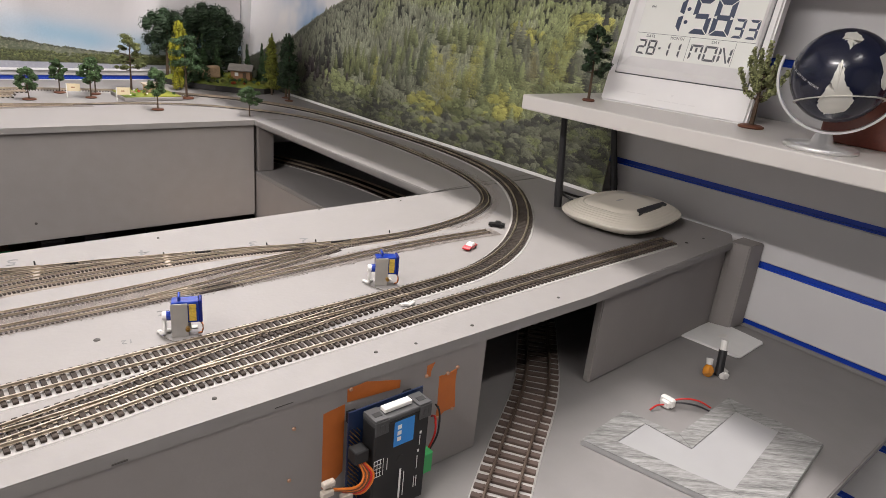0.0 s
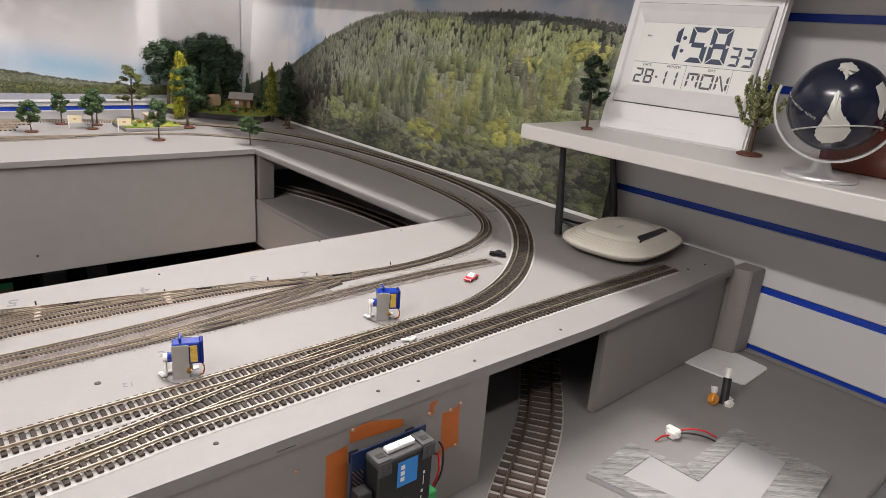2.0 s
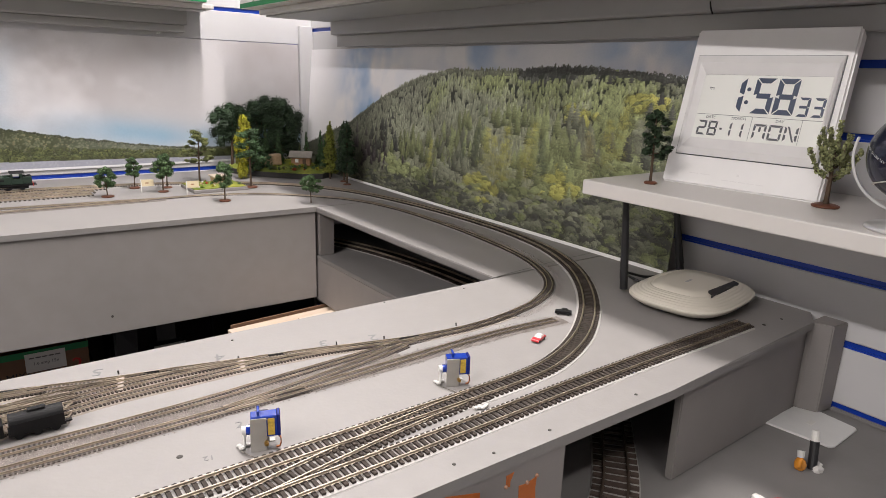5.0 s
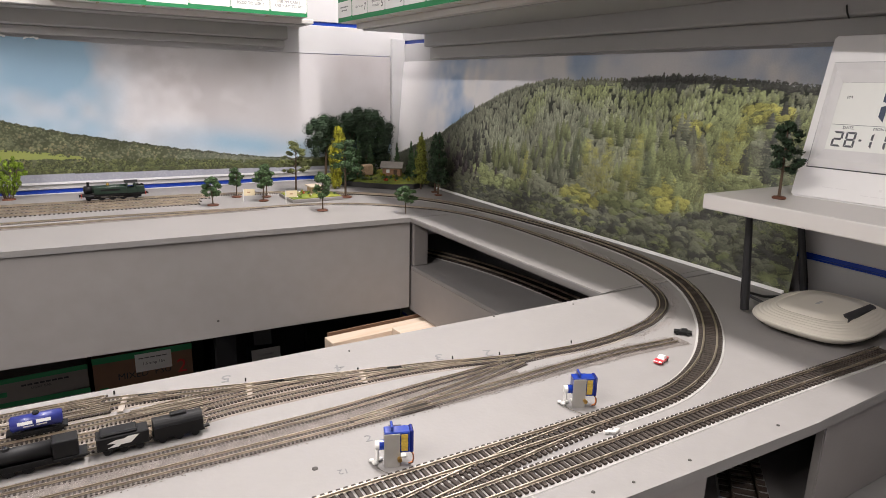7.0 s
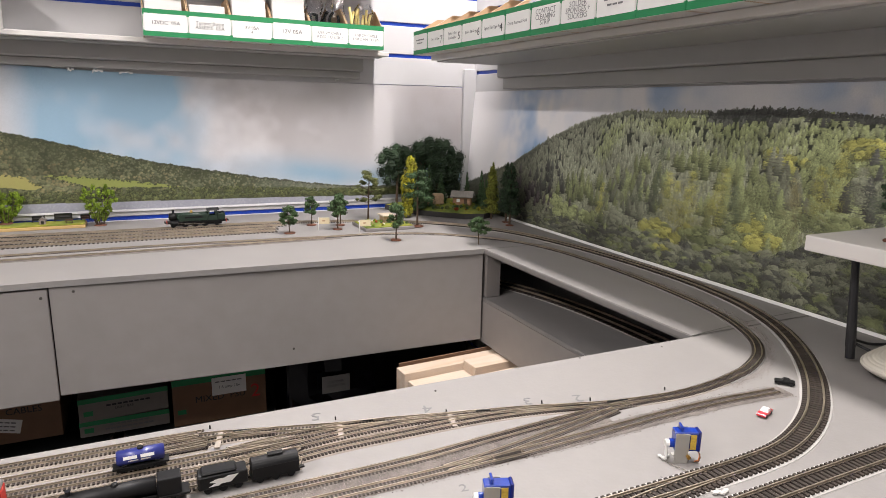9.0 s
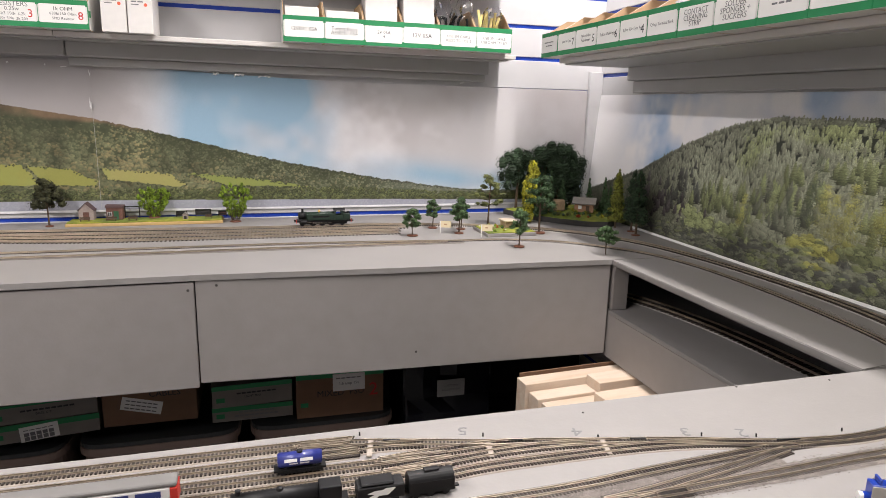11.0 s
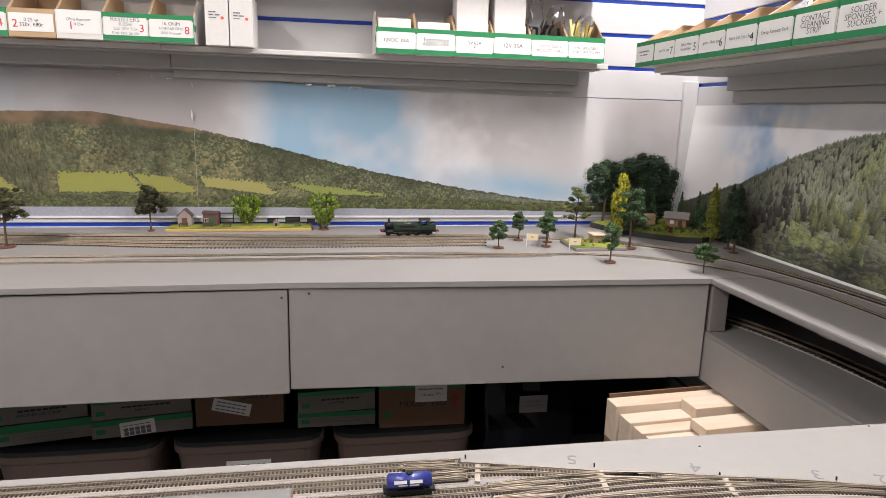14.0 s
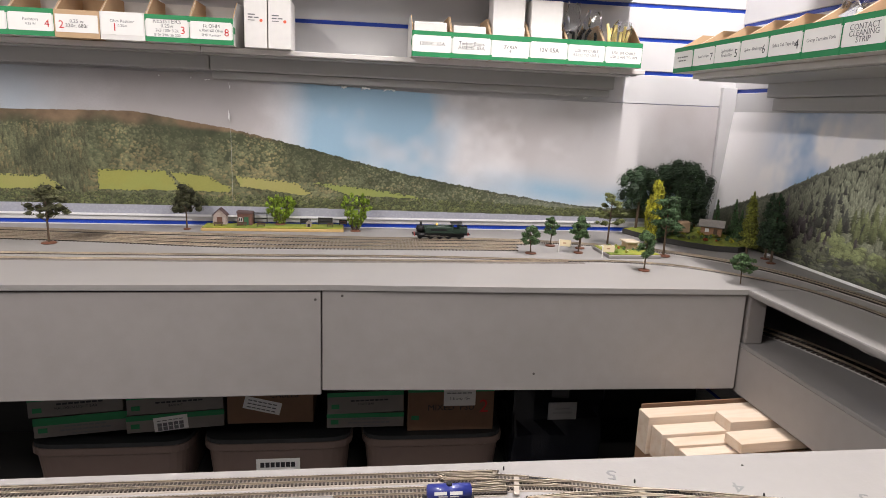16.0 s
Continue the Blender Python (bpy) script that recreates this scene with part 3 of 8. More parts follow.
def print_sheet(name, img, origin, across, up, label, cut=None):
    """A flat sheet of printed paper; img rows run upwards, cut gives the height of its trimmed top edge."""
    h, w, _ = img.shape
    o, a, u = Vector(origin), Vector(across), Vector(up)
    ii, jj = np.meshgrid(np.arange(w) / (w - 1), np.arange(h) / (h - 1))
    co = np.array(o)[None, None] + ii[..., None] * np.array(a) + jj[..., None] * np.array(u)
    n = np.cross(np.array(a), np.array(u))
    n /= np.linalg.norm(n)
    co += (fractal(h, w, 160, 91, 2)[..., None] - 0.5) * 0.004 * n + 0.0025 * n
    if cut:
        co[..., 2] = np.minimum(co[..., 2], cut(co[..., 0]))
    idx = np.arange(h * w).reshape(h, w)
    quads = np.stack([idx[:-1, :-1], idx[:-1, 1:], idx[1:, 1:], idx[1:, :-1]], -1).reshape(-1, 4)
    me = bpy.data.meshes.new(name)
    me.vertices.add(h * w)
    me.vertices.foreach_set("co", co.reshape(-1).astype(np.float32))
    me.loops.add(quads.size)
    me.loops.foreach_set("vertex_index", quads.reshape(-1).astype(np.int32))
    me.polygons.add(len(quads))
    me.polygons.foreach_set("loop_start", np.arange(0, quads.size, 4, dtype=np.int32))
    me.update(calc_edges=True)
    at = me.color_attributes.new("ink", "FLOAT_COLOR", "POINT")
    rgba = np.ones((h * w, 4), np.float32)
    rgba[:, :3] = np.clip(img.reshape(-1, 3), 0, 1)
    at.data.foreach_set("color", rgba.reshape(-1))
    me.materials.append(backdrop_print)
    return tagged(new(name, me), label, "backdrop", kind="structure")


def conifer(img, x, y, hgt, wid, col, r, sun=0.45, deep=1.0):
    """A printed conifer standing on x, y: drooping boughs narrowing to a tip, bright towards the sun, deep shade low down."""
    H, W, _ = img.shape
    ph, whorl = r.rand() * 3, max(2.6, hgt * 0.10) * r.uniform(0.8, 1.3)
    for k in range(int(hgt)):
        row = int(y) + k
        if not 0 <= row < H:
            continue
        t = k / hgt
        f = ((k + ph) / whorl) % 1
        half = wid * (1 - t) ** 0.75 * (1.25 - 0.75 * f) * r.uniform(0.6, 1.25) + 0.3
        off = (r.rand() - 0.5) * 0.8
        a, b = max(int(round(x + off - half)), 0), min(int(round(x + off + half)) + 1, W)
        if a >= b:
            continue
        sh = (np.arange(a, b) - x) / (wid + 0.6)
        lum = (0.26 + 0.72 * min(1.0, t * 1.5) ** 0.8) * (0.84 + sun * sh) * (0.72 + 0.46 * f) * (0.55 + 0.85 * r.rand(b - a))
        lum = 0.62 + (lum - 0.62) * deep
        img[row, a:b] = col[None] * np.maximum(lum, 0.13)[:, None]


def larch(img, x, y, hgt, wid, col, r):
    """A large printed conifer close by: ragged sprays of needles on uneven boughs, dark inside and lit towards the sun."""
    H, W, _ = img.shape
    lean, taper = r.uniform(-0.12, 0.12), r.uniform(0.55, 1.0)
    for t in np.sort(r.rand(int(hgt * 1.1))):
        s = r.uniform(-1, 1)
        reach = wid * (1 - t) ** taper * r.uniform(0.35, 1.15)
        bx, by = x + lean * hgt * t + s * reach, y + hgt * t - abs(s) * reach * 0.3
        n, spread = r.randint(10, 26), 1.6 + 0.16 * wid * (1 - 0.6 * t)
        cx, cy = bx + spread * 1.3 * r.randn(n), by + spread * 0.55 * r.randn(n)
        lum = (0.36 + 0.44 * t + 0.20 * s + 0.14 * (cy - by) / spread) * r.uniform(0.40, 1.35) * r.uniform(0.8, 1.2, n)
        ok = (cy >= 0) & (cy < H) & (cx >= 0) & (cx < W)
        img[cy[ok].astype(int), cx[ok].astype(int)] = col[None] * np.maximum(lum[ok], 0.15)[:, None]


def bush(img, x, y, rad, col, r, wide=1.0):
    """A printed broadleaf crown: lumps of leaf dabs, each lump lit on top and dark below."""
    H, W, _ = img.shape
    n = int(rad * rad * 1.6 * wide) + 3
    a, d = r.rand(n) * 6.283, np.sqrt(r.rand(n)) * rad
    cx, cy = x + wide * d * np.cos(a), y + d * np.sin(a) * 0.85 - rad * 0.25
    ok = (cy >= 0) & (cy < H) & (cx >= 0) & (cx < W)
    img[cy[ok].astype(int), cx[ok].astype(int)] = col[None] * r.uniform(0.16, 0.42, ok.sum())[:, None]
    for j in range(3 + int(rad / 2.6)):
        la, ld = r.rand() * 6.283, math.sqrt(r.rand()) * rad * 0.70
        lx, ly, lr = x + wide * ld * math.cos(la), y + ld * math.sin(la) * 0.8, rad * r.uniform(0.24, 0.44)
        n = int(lr * lr * 2.6 * wide) + 3
        a, d = r.rand(n) * 6.283, np.sqrt(r.rand(n)) * lr
        cx, cy = lx + wide * d * np.cos(a), ly + d * np.sin(a) * 0.8
        lum = 0.22 + 0.52 * (cy - ly + lr) / (2 * lr) + 0.26 * (cy - y + rad) / (2 * rad) + (cx - lx) / lr * 0.12 + r.rand(n) * 0.30
        ok = (cy >= 0) & (cy < H) & (cx >= 0) & (cx < W)
        img[cy[ok].astype(int), cx[ok].astype(int)] = col[None] * np.maximum(lum[ok], 0.12)[:, None]


def crown(img, x, y, rad, col, r):
    """A small printed tree far off: a ragged dome, lit on top and dark at its foot."""
    H, W, _ = img.shape
    a, b = max(int(x - rad * 1.3), 0), min(int(x + rad * 1.3) + 2, W)
    c, d = max(int(y - rad), 0), min(int(y + rad) + 2, H)
    if a >= b or c >= d:
        return
    gy, gx = np.mgrid[c:d, a:b]
    noise_in = r.rand(d - c, b - a)
    q = ((gx - x) / (rad * 1.2)) ** 2 + ((gy - y) / rad) ** 2
    m = q < 0.65 + 0.5 * noise_in
    lum = 0.60 + 0.30 * np.clip((gy - y + rad) / (2 * rad), 0, 1) + 0.14 * (gx - x) / rad + 0.34 * (noise_in - 0.5)
    img[c:d, a:b][m] = (col[None, None] * np.maximum(lum, 0.2)[..., None])[m]


backdrop_print = print_material("backdrop_print", 0.42)


def forest_picture(w, h, length, z0, height):
    """A wooded hill under a cloudy sky, seen on the wall beside the layout."""
    r = np.random.RandomState(11)
    img = np.zeros((h, w, 3))
    img[:] = ink((240, 238, 240))
    xx = (np.arange(w) / w)[None]
    cl = fractal(h, w, 150, 21, 4)
    near_hill = 1.3 * np.exp(-((xx - 0.27) / 0.10) ** 2) + 0.8 * np.exp(-((xx - 0.60) / 0.10) ** 2) + np.exp(-((xx - 0.93) / 0.09) ** 2)
    mix(img, np.clip((cl - 0.34) * 3.5, 0, 1) * np.clip(near_hill, 0, 1) * 0.95, ink((140, 174, 212)))
    mix(img, np.clip((fractal(h, w, 110, 61, 4) - 0.55) * 5, 0, 1) * 0.5, ink((244, 243, 244)))
    px, pz = w / length, h / height
    sx = np.array([0.0, 0.08, 0.20, 0.30, 0.42, 0.52, 0.62, 0.70, 0.79, 0.92, 1.06, 1.17, 1.30, 1.366, 1.5]) * px
    sz = (np.array([1.03, 1.055, 1.095, 1.125, 1.180, 1.222, 1.256, 1.275, 1.287, 1.287, 1.289, 1.296, 1.290, 1.285, 1.276]) - z0) * pz
    sky = np.interp(np.arange(w), sx, sz)
    for c in range(w):
        img[:max(0, int(sky[c]) - 2), c] = ink((44, 48, 38))
    warm, haze = fractal(h, w, 120, 77, 3), fractal(h, w, 90, 78, 3)
    cool, moss, gold, dusk = ink((182, 186, 160)), ink((188, 198, 142)), ink((214, 212, 122)), ink((128, 130, 122))
    fir, plum = ink((150, 162, 130)), ink((128, 118, 122))

    def V(z):
        return (z - z0) * pz

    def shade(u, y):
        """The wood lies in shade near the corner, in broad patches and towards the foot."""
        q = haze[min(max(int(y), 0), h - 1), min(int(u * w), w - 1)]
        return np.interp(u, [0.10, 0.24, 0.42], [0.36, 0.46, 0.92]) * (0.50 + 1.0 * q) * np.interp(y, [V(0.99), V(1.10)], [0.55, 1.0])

    # the hillside: ranks of slim conifers, small and grey-green at the top, taller and greener below
    for t in np.sort(r.rand(11000))[::-1]:
        u = r.rand()
        top = np.interp(u * w, sx, sz)
        y = t * top
        rel = (top - y) / pz
        size = np.interp(rel, [0, 0.08, 0.22], [12, 17, 27]) * r.uniform(0.7, 1.3)
        k = warm[min(int(y), h - 1), int(u * w)] + np.interp(u, [0.3, 0.6, 0.9], [-0.14, 0.0, 0.10]) + r.uniform(-0.08, 0.08)
        g = min(max((k - 0.46) * 5, 0), 1)
        base = cool * (1 - g) + moss * g
        if 0.70 < u < 0.82 and rel < 0.022:
            base = dusk * 0.95
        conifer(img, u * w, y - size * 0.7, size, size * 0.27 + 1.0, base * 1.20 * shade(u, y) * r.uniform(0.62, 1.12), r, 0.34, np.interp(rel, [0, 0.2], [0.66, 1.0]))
    # a close, uneven fringe of tops along the skyline
    for x in np.arange(0.07 * w, w, 4.4):
        top = np.interp(x, sx, sz)
        u = x / w
        size = r.uniform(7, 17) * (1.8 if r.rand() < 0.07 else 1.0)
        if u > 0.72:
            bush(img, x, top + r.uniform(-4, 3), r.uniform(3, 6.5), dusk * r.uniform(0.6, 1.0), r)
        conifer(img, x, top - size * r.uniform(0.5, 1.1), size, size * 0.25 + 0.9, (cool if u < 0.70 else dusk) * shade(u, top) * r.uniform(0.65, 1.1), r, 0.4, 0.7)
    # what stands in front of it, painted from the far trees to the near ones
    near = []
    # conifers: place along the sheet, foot, count, spread, height, ink
    for u0, zf, n, su, sv, size, c in ((0.47, 1.075, 44, 0.055, 0.022, 40, moss * 0.66), (0.57, 1.080, 34, 0.030, 0.022, 46, cool * 0.60), (0.60, 1.125, 30, 0.030, 0.025, 44, moss * 0.80), (0.77, 1.110, 34, 0.028, 0.030, 50, moss * 0.80),
                                       (0.72, 1.17, 30, 0.045, 0.020, 40, moss * 0.9), (0.84, 1.150, 26, 0.022, 0.018, 46, cool * 0.75), (0.97, 1.16, 20, 0.022, 0.030, 46, dusk * 0.8), (0.34, 1.08, 40, 0.035, 0.030, 34, dusk * 0.62),
                                       (0.29, 1.04, 40, 0.04, 0.025, 32, plum * 0.60)):
        for k in range(n):
            u, z, q = u0 + su * r.randn(), zf + sv * r.randn(), size * r.uniform(0.65, 1.15)
            near.append((z, conifer, u, q, q * 0.30 + 1.0, c * r.uniform(0.6, 1.2)))
    # single large larches and firs
    for u, zf, hgt, wid, c in ((0.635, 1.066, 0.146, 22, fir * 0.72), (0.622, 1.060, 0.095, 18, fir * 0.55), (0.652, 1.056, 0.104, 19, gold), (0.672, 1.050, 0.092, 18, gold * 0.9), (0.699, 1.058, 0.108, 20, gold * 0.95), (0.686, 1.048, 0.080, 17, gold * 0.85),
                               (0.742, 1.062, 0.118, 21, gold * 0.97), (0.733, 1.055, 0.090, 16, gold * 0.8), (0.497, 1.032, 0.080, 10, gold * 1.05), (0.515, 1.040, 0.055, 12, moss * 0.7), (0.552, 1.058, 0.070, 17, moss * 0.95),
                               (0.775, 1.060, 0.088, 17, fir * 0.8), (0.800, 1.085, 0.090, 18, moss * 0.72), (0.828, 1.080, 0.085, 18, moss * 0.8), (0.858, 1.070, 0.105, 20, ink((176, 170, 124))), (0.884, 1.160, 0.095, 14, moss), (0.866, 1.150, 0.085, 14, moss * 0.95),
                               (0.898, 1.130, 0.100, 17, gold * 0.85), (0.880, 1.110, 0.090, 17, gold * 0.8), (0.935, 1.128, 0.076, 22, cool * 0.92), (0.962, 1.105, 0.080, 20, fir * 0.95), (0.590, 1.055, 0.060, 16, fir * 0.6), (0.985, 1.13, 0.09, 18, fir * 0.7)):
        near.append((zf, larch, u, hgt * pz, wid * 1.75, c * 1.05))
    # broadleaf crowns in the open wood
    for u0, zf, n, su, sv, size, c in ((0.827, 1.203, 14, 0.012, 0.008, 11, gold), (0.931, 1.240, 22, 0.020, 0.009, 12, gold * 1.05), (0.955, 1.205, 20, 0.022, 0.016, 13, moss * 0.8), (0.95, 1.165, 20, 0.022, 0.012, 13, cool * 0.85), (0.90, 1.205, 12, 0.015, 0.012, 11, moss * 0.7),
                                       (0.366, 1.036, 12, 0.012, 0.009, 15, moss * 1.05), (0.392, 1.012, 18, 0.020, 0.010, 16, moss * 1.10), (0.345, 1.010, 12, 0.012, 0.010, 14, cool * 0.62), (0.450, 1.020, 16, 0.022, 0.007, 15, moss * 0.85), (0.535, 1.040, 14, 0.014, 0.009, 15, cool * 0.8),
                                       (0.651, 1.020, 22, 0.017, 0.011, 16, gold * 0.85), (0.625, 1.000, 10, 0.012, 0.008, 15, moss * 0.66), (0.808, 1.066, 26, 0.016, 0.014, 17, gold * 0.9), (0.78, 1.040, 12, 0.016, 0.010, 16, moss * 0.66), (0.72, 1.035, 12, 0.020, 0.010, 15, moss * 0.55),
                                       (0.915, 1.098, 16, 0.022, 0.010, 15, moss * 0.72), (0.965, 1.09, 16, 0.025, 0.012, 16, moss * 0.66)):
        for k in range(n):
            near.append((zf + sv * r.randn(), bush, u0 + su * r.randn(), size * r.uniform(0.6, 1.15), c * r.uniform(0.5, 1.0), None))
    # belt of bushes at the foot, deep in shade
    for k in range(950):
        u, t = 0.12 + 0.88 * r.rand(), r.rand()
        z = 0.945 + t * np.interp(u, [0.12, 0.25, 0.45, 0.55, 0.70, 0.85, 0.92, 1.0], [0.04, 0.045, 0.048, 0.066, 0.066, 0.092, 0.125, 0.13])
        c = cool if r.rand() < 0.5 else dusk if r.rand() < 0.7 else moss
        q = haze[min(max(int(V(z)), 0), h - 1), int(u * w)]
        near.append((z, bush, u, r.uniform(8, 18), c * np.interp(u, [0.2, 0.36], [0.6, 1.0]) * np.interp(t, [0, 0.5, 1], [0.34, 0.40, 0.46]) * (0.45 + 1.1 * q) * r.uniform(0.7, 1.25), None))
    for z, paint, u, p, q, c in sorted(near, key=lambda e: -e[0]):
        if paint is bush:
            bush(img, u * w, V(z), p * 1.15, q * 1.12, r, 1.35)
        elif paint is larch:
            larch(img, u * w, V(z), p, q, c, r)
        else:
            conifer(img, u * w, V(z) - p * 0.25, p, q, c, r, 0.5)
    return img


def valley_picture(w, h, x0, length, z0, height):
    """A river valley with moor, woods and hay fields under clouds."""
    r = np.random.RandomState(5)
    img = np.zeros((h, w, 3))
    img[:] = ink((204, 201, 203))
    px, pz = w / length, h / height

    def X(x):
        return (x - x0) * px

    def Z(z):
        return (z - z0) * pz
    yy = np.arange(h)[:, None] / h
    wx = (np.arange(w) / px + x0)[None]
    cl = fractal(h, w, 230, 40, 4)
    high = np.clip((yy * height + z0 - 1.05) / 0.2, 0, 1)
    # an open blue patch, blue air low over the hills, greyer towards the top and left
    patch_a = np.exp(-((wx + 0.10 - 0.12 * (cl - 0.5)) / 0.24) ** 4) * (0.6 + 0.4 * high) + 0.2 * np.exp(-((wx + 1.15) / 0.2) ** 2)
    low = np.exp(-((yy * height + z0 - np.interp(wx, [-0.2, 0.2, 0.62, 1.0], [1.17, 1.10, 1.05, 1.05])) / 0.045) ** 2) * np.clip((wx + 0.35) * 3, 0, 1)
    blue = np.clip((patch_a * 1.9 + low * 0.8) * np.clip((cl - 0.22) * 2.8, 0, 1.2), 0, 1)
    mix(img, np.clip((fractal(h, w, 170, 83, 4) - 0.38) * 4, 0, 1) * 0.75 * high, ink((180, 174, 174)))
    mix(img, np.clip((fractal(h, w, 120, 55, 4) - 0.50) * 4, 0, 1) * 0.6, ink((238, 236, 238)))
    mix(img, high * np.clip((-0.30 - wx) * 4, 0, 1) * 0.65, ink((156, 152, 152)))
    mix(img, np.clip(blue * 0.95, 0, 1), ink((146, 180, 204)))
    sx = np.array([-2.0, -1.3, -1.03, -0.80, -0.70, -0.53, -0.34, -0.19, -0.04, 0.10, 0.235, 0.37, 0.495, 0.62, 0.75, 1.0])
    sz = np.array([1.262, 1.268, 1.273, 1.277, 1.261, 1.235, 1.193, 1.156, 1.121, 1.096, 1.072, 1.052, 1.036, 1.026, 1.028, 1.03])
    cols = np.arange(w)
    sky = Z(np.interp(cols / px + x0, sx, sz)) + (fractal(1, w, 9, 71, 3)[0] - 0.5) * np.interp(cols / px + x0, [-0.6, -0.5], [1.6, 5])
    hill = np.zeros((h, w, 3))
    patch = fractal(h, w, 60, 52, 3)
    hill[:] = ink((70, 76, 54))
    hill *= (0.7 + 0.6 * fractal(h, w, 5, 50, 3))[..., None]
    depth = (sky[None] - np.arange(h)[:, None]) / pz
    left = np.clip((-0.38 - (cols / px + x0)) * 6, 0, 1)[None]
    blotch = fractal(h, w, 40, 59, 3)
    moor = np.clip(1 - depth / (0.010 + 0.030 * np.clip((-0.52 - (cols / px + x0)) * 4, 0, 1)[None]) + (blotch - 0.5) * 0.9, 0, 1) * left
    for t in np.sort(r.rand(21000))[::-1]:
        x = r.rand() * w
        ci = int(x)
        wx = x / px + x0
        zz = 1.0 + t * 0.28
        y = (zz - z0) * pz
        d = (sky[ci] - y) / pz
        if d < 0.001 or (d < 0.034 and wx < -0.5 and r.rand() < 0.93):
            continue
        k = r.rand() * 0.5 + 0.9 * (patch[min(int(max(y, 0)), h - 1), ci] - 0.25)
        c = ink((108, 112, 84)) if k < 0.38 else ink((124, 126, 94)) if k < 0.68 else ink((152, 142, 104))
        hz = np.interp(wx, [-0.4, 0.6], [0, 0.5])
        c = c * (1 - hz) + ink((150, 154, 138)) * hz
        c = c * r.uniform(0.74, 1.0) * (0.50 + 0.9 * blotch[min(int(max(y, 0)), h - 1), ci])
        if wx < -0.93 and d > 0.05:
            conifer(hill, x, y - 6, r.uniform(14, 22), 3.6, c * 0.8, r)
        else:
            crown(hill, x, y, np.interp(d, [0, 0.2], [1.4, 3.9]) * r.uniform(0.6, 1.35), c, r)
    mix(hill, np.clip(moor * 1.6, 0, 1) * 0.85 * np.clip(0.3 + 1.4 * blotch, 0, 1), ink((128, 104, 82)))
    hill *= (0.74 + 0.52 * fractal(h, w, 150, 57, 3))[..., None]
    mean = hill.mean(axis=(0, 1))
    hill = np.clip((hill - mean) * 0.95 + mean * 0.98, 0.010, 1)
    soft = (hill + np.roll(hill, 1, 0) + np.roll(hill, 1, 1) + np.roll(hill, -1, 1) + np.roll(hill, -1, 0)) / 5
    hill = 0.45 * hill + 0.55 * soft
    hill *= (0.50 + 1.05 * fractal(h, w, 30, 61, 4))[..., None]
    far = np.clip(((cols / px + x0) - 0.2) * 2, 0, 0.4)[None] * np.ones((h, 1))
    mix(hill, far, ink((138, 142, 130)))
    m = (np.arange(h)[:, None] < sky[None]).astype(float)
    img[:] = img * (1 - m[..., None]) + hill * m[..., None]
    for x in np.arange(X(-0.42), w, 4.0):
        if r.rand() < 0.75:
            wxx = x / px + x0
            c = ink((98, 102, 80)) * (1 - np.interp(wxx, [-0.4, 0.6], [0, 0.5])) + ink((132, 136, 124)) * np.interp(wxx, [-0.4, 0.6], [0, 0.5])
            bush(img, x, sky[min(int(x), w - 1)] - 1.0, r.uniform(1.5, 3.4), c * r.uniform(0.5, 0.9), r)
    # hay fields
    for pts, c in (([(-0.905, 1.112), (-0.722, 1.110), (-0.680, 1.054), (-0.908, 1.052)], (162, 162, 84)), ([(-0.710, 1.109), (-0.609, 1.100), (-0.541, 1.066), (-0.541, 1.052), (-0.668, 1.054)], (160, 160, 86)),
                   ([(-0.530, 1.101), (-0.357, 1.086), (-0.304, 1.055), (-0.326, 1.046), (-0.512, 1.070)], (174, 168, 104)), ([(-0.300, 1.087), (-0.110, 1.069), (0.048, 1.043), (-0.194, 1.050)], (152, 162, 90)),
                   ([(-1.5, 1.09), (-1.05, 1.09), (-1.0, 1.05), (-1.5, 1.05)], (166, 164, 96))):
        P = [(X(a), Z(b)) for a, b in pts]
        jy, jx = np.meshgrid(np.arange(h), cols, indexing="ij")
        wob = (fractal(h, w, 9, 44, 3) - 0.5) * 7
        inside = np.ones((h, w), bool)
        for (ax, ay), (bx, by) in zip(P, P[1:] + P[:1]):
            inside &= ((bx - ax) * (jy + wob - ay) - (by - ay) * (jx + wob - ax)) < 0
        mix(img, inside * 0.92, ink(c) * 0.86)
        mix(img, inside * np.clip((fractal(h, w, 26, 47, 3) - 0.46) * 4, 0, 1) * 0.5, ink((146, 152, 84)))
        for (ax, ay), (bx, by) in zip(P, P[1:] + P[:1]):
            for k in range(int(math.hypot(bx - ax, by - ay) / 3.2)):
                if r.rand() < 0.7:
                    q = r.rand()
                    bush(img, ax + (bx - ax) * q + r.uniform(-2, 2), ay + (by - ay) * q + r.uniform(-2, 1), r.uniform(1.0, 2.3), ink((98, 104, 72)) * r.uniform(0.55, 1.0), r)
    # hedges and the tree belt along the river
    for t in np.sort(r.rand(2600))[::-1]:
        x = r.rand() * w
        wx = x / px + x0
        y = Z(1.004 + t * 0.045 * np.interp(wx, [-1.5, 0.2, 0.6], [1, 0.8, 0.35]))
        bush(img, x, y, 3.5 + 5.0 * r.rand() * (1.2 - t), (ink((100, 108, 74)) if r.rand() < 0.6 else ink((126, 132, 86))) * r.uniform(0.6, 1.05), r)
    # river and white margin
    zr = np.interp(cols / px + x0, [-1.5, -0.4, 0.3, 0.62, 1.0], [1.012, 1.010, 1.002, 0.996, 0.994])
    riv = (np.arange(h)[:, None] < Z(zr)[None]).astype(float)
    mix(img, riv, ink((158, 160, 172)))
    mix(img, riv * np.clip((smooth_noise(h, w, 3, 9) - 0.5) * 2, 0, 1) * 0.25, ink((205, 205, 210)))
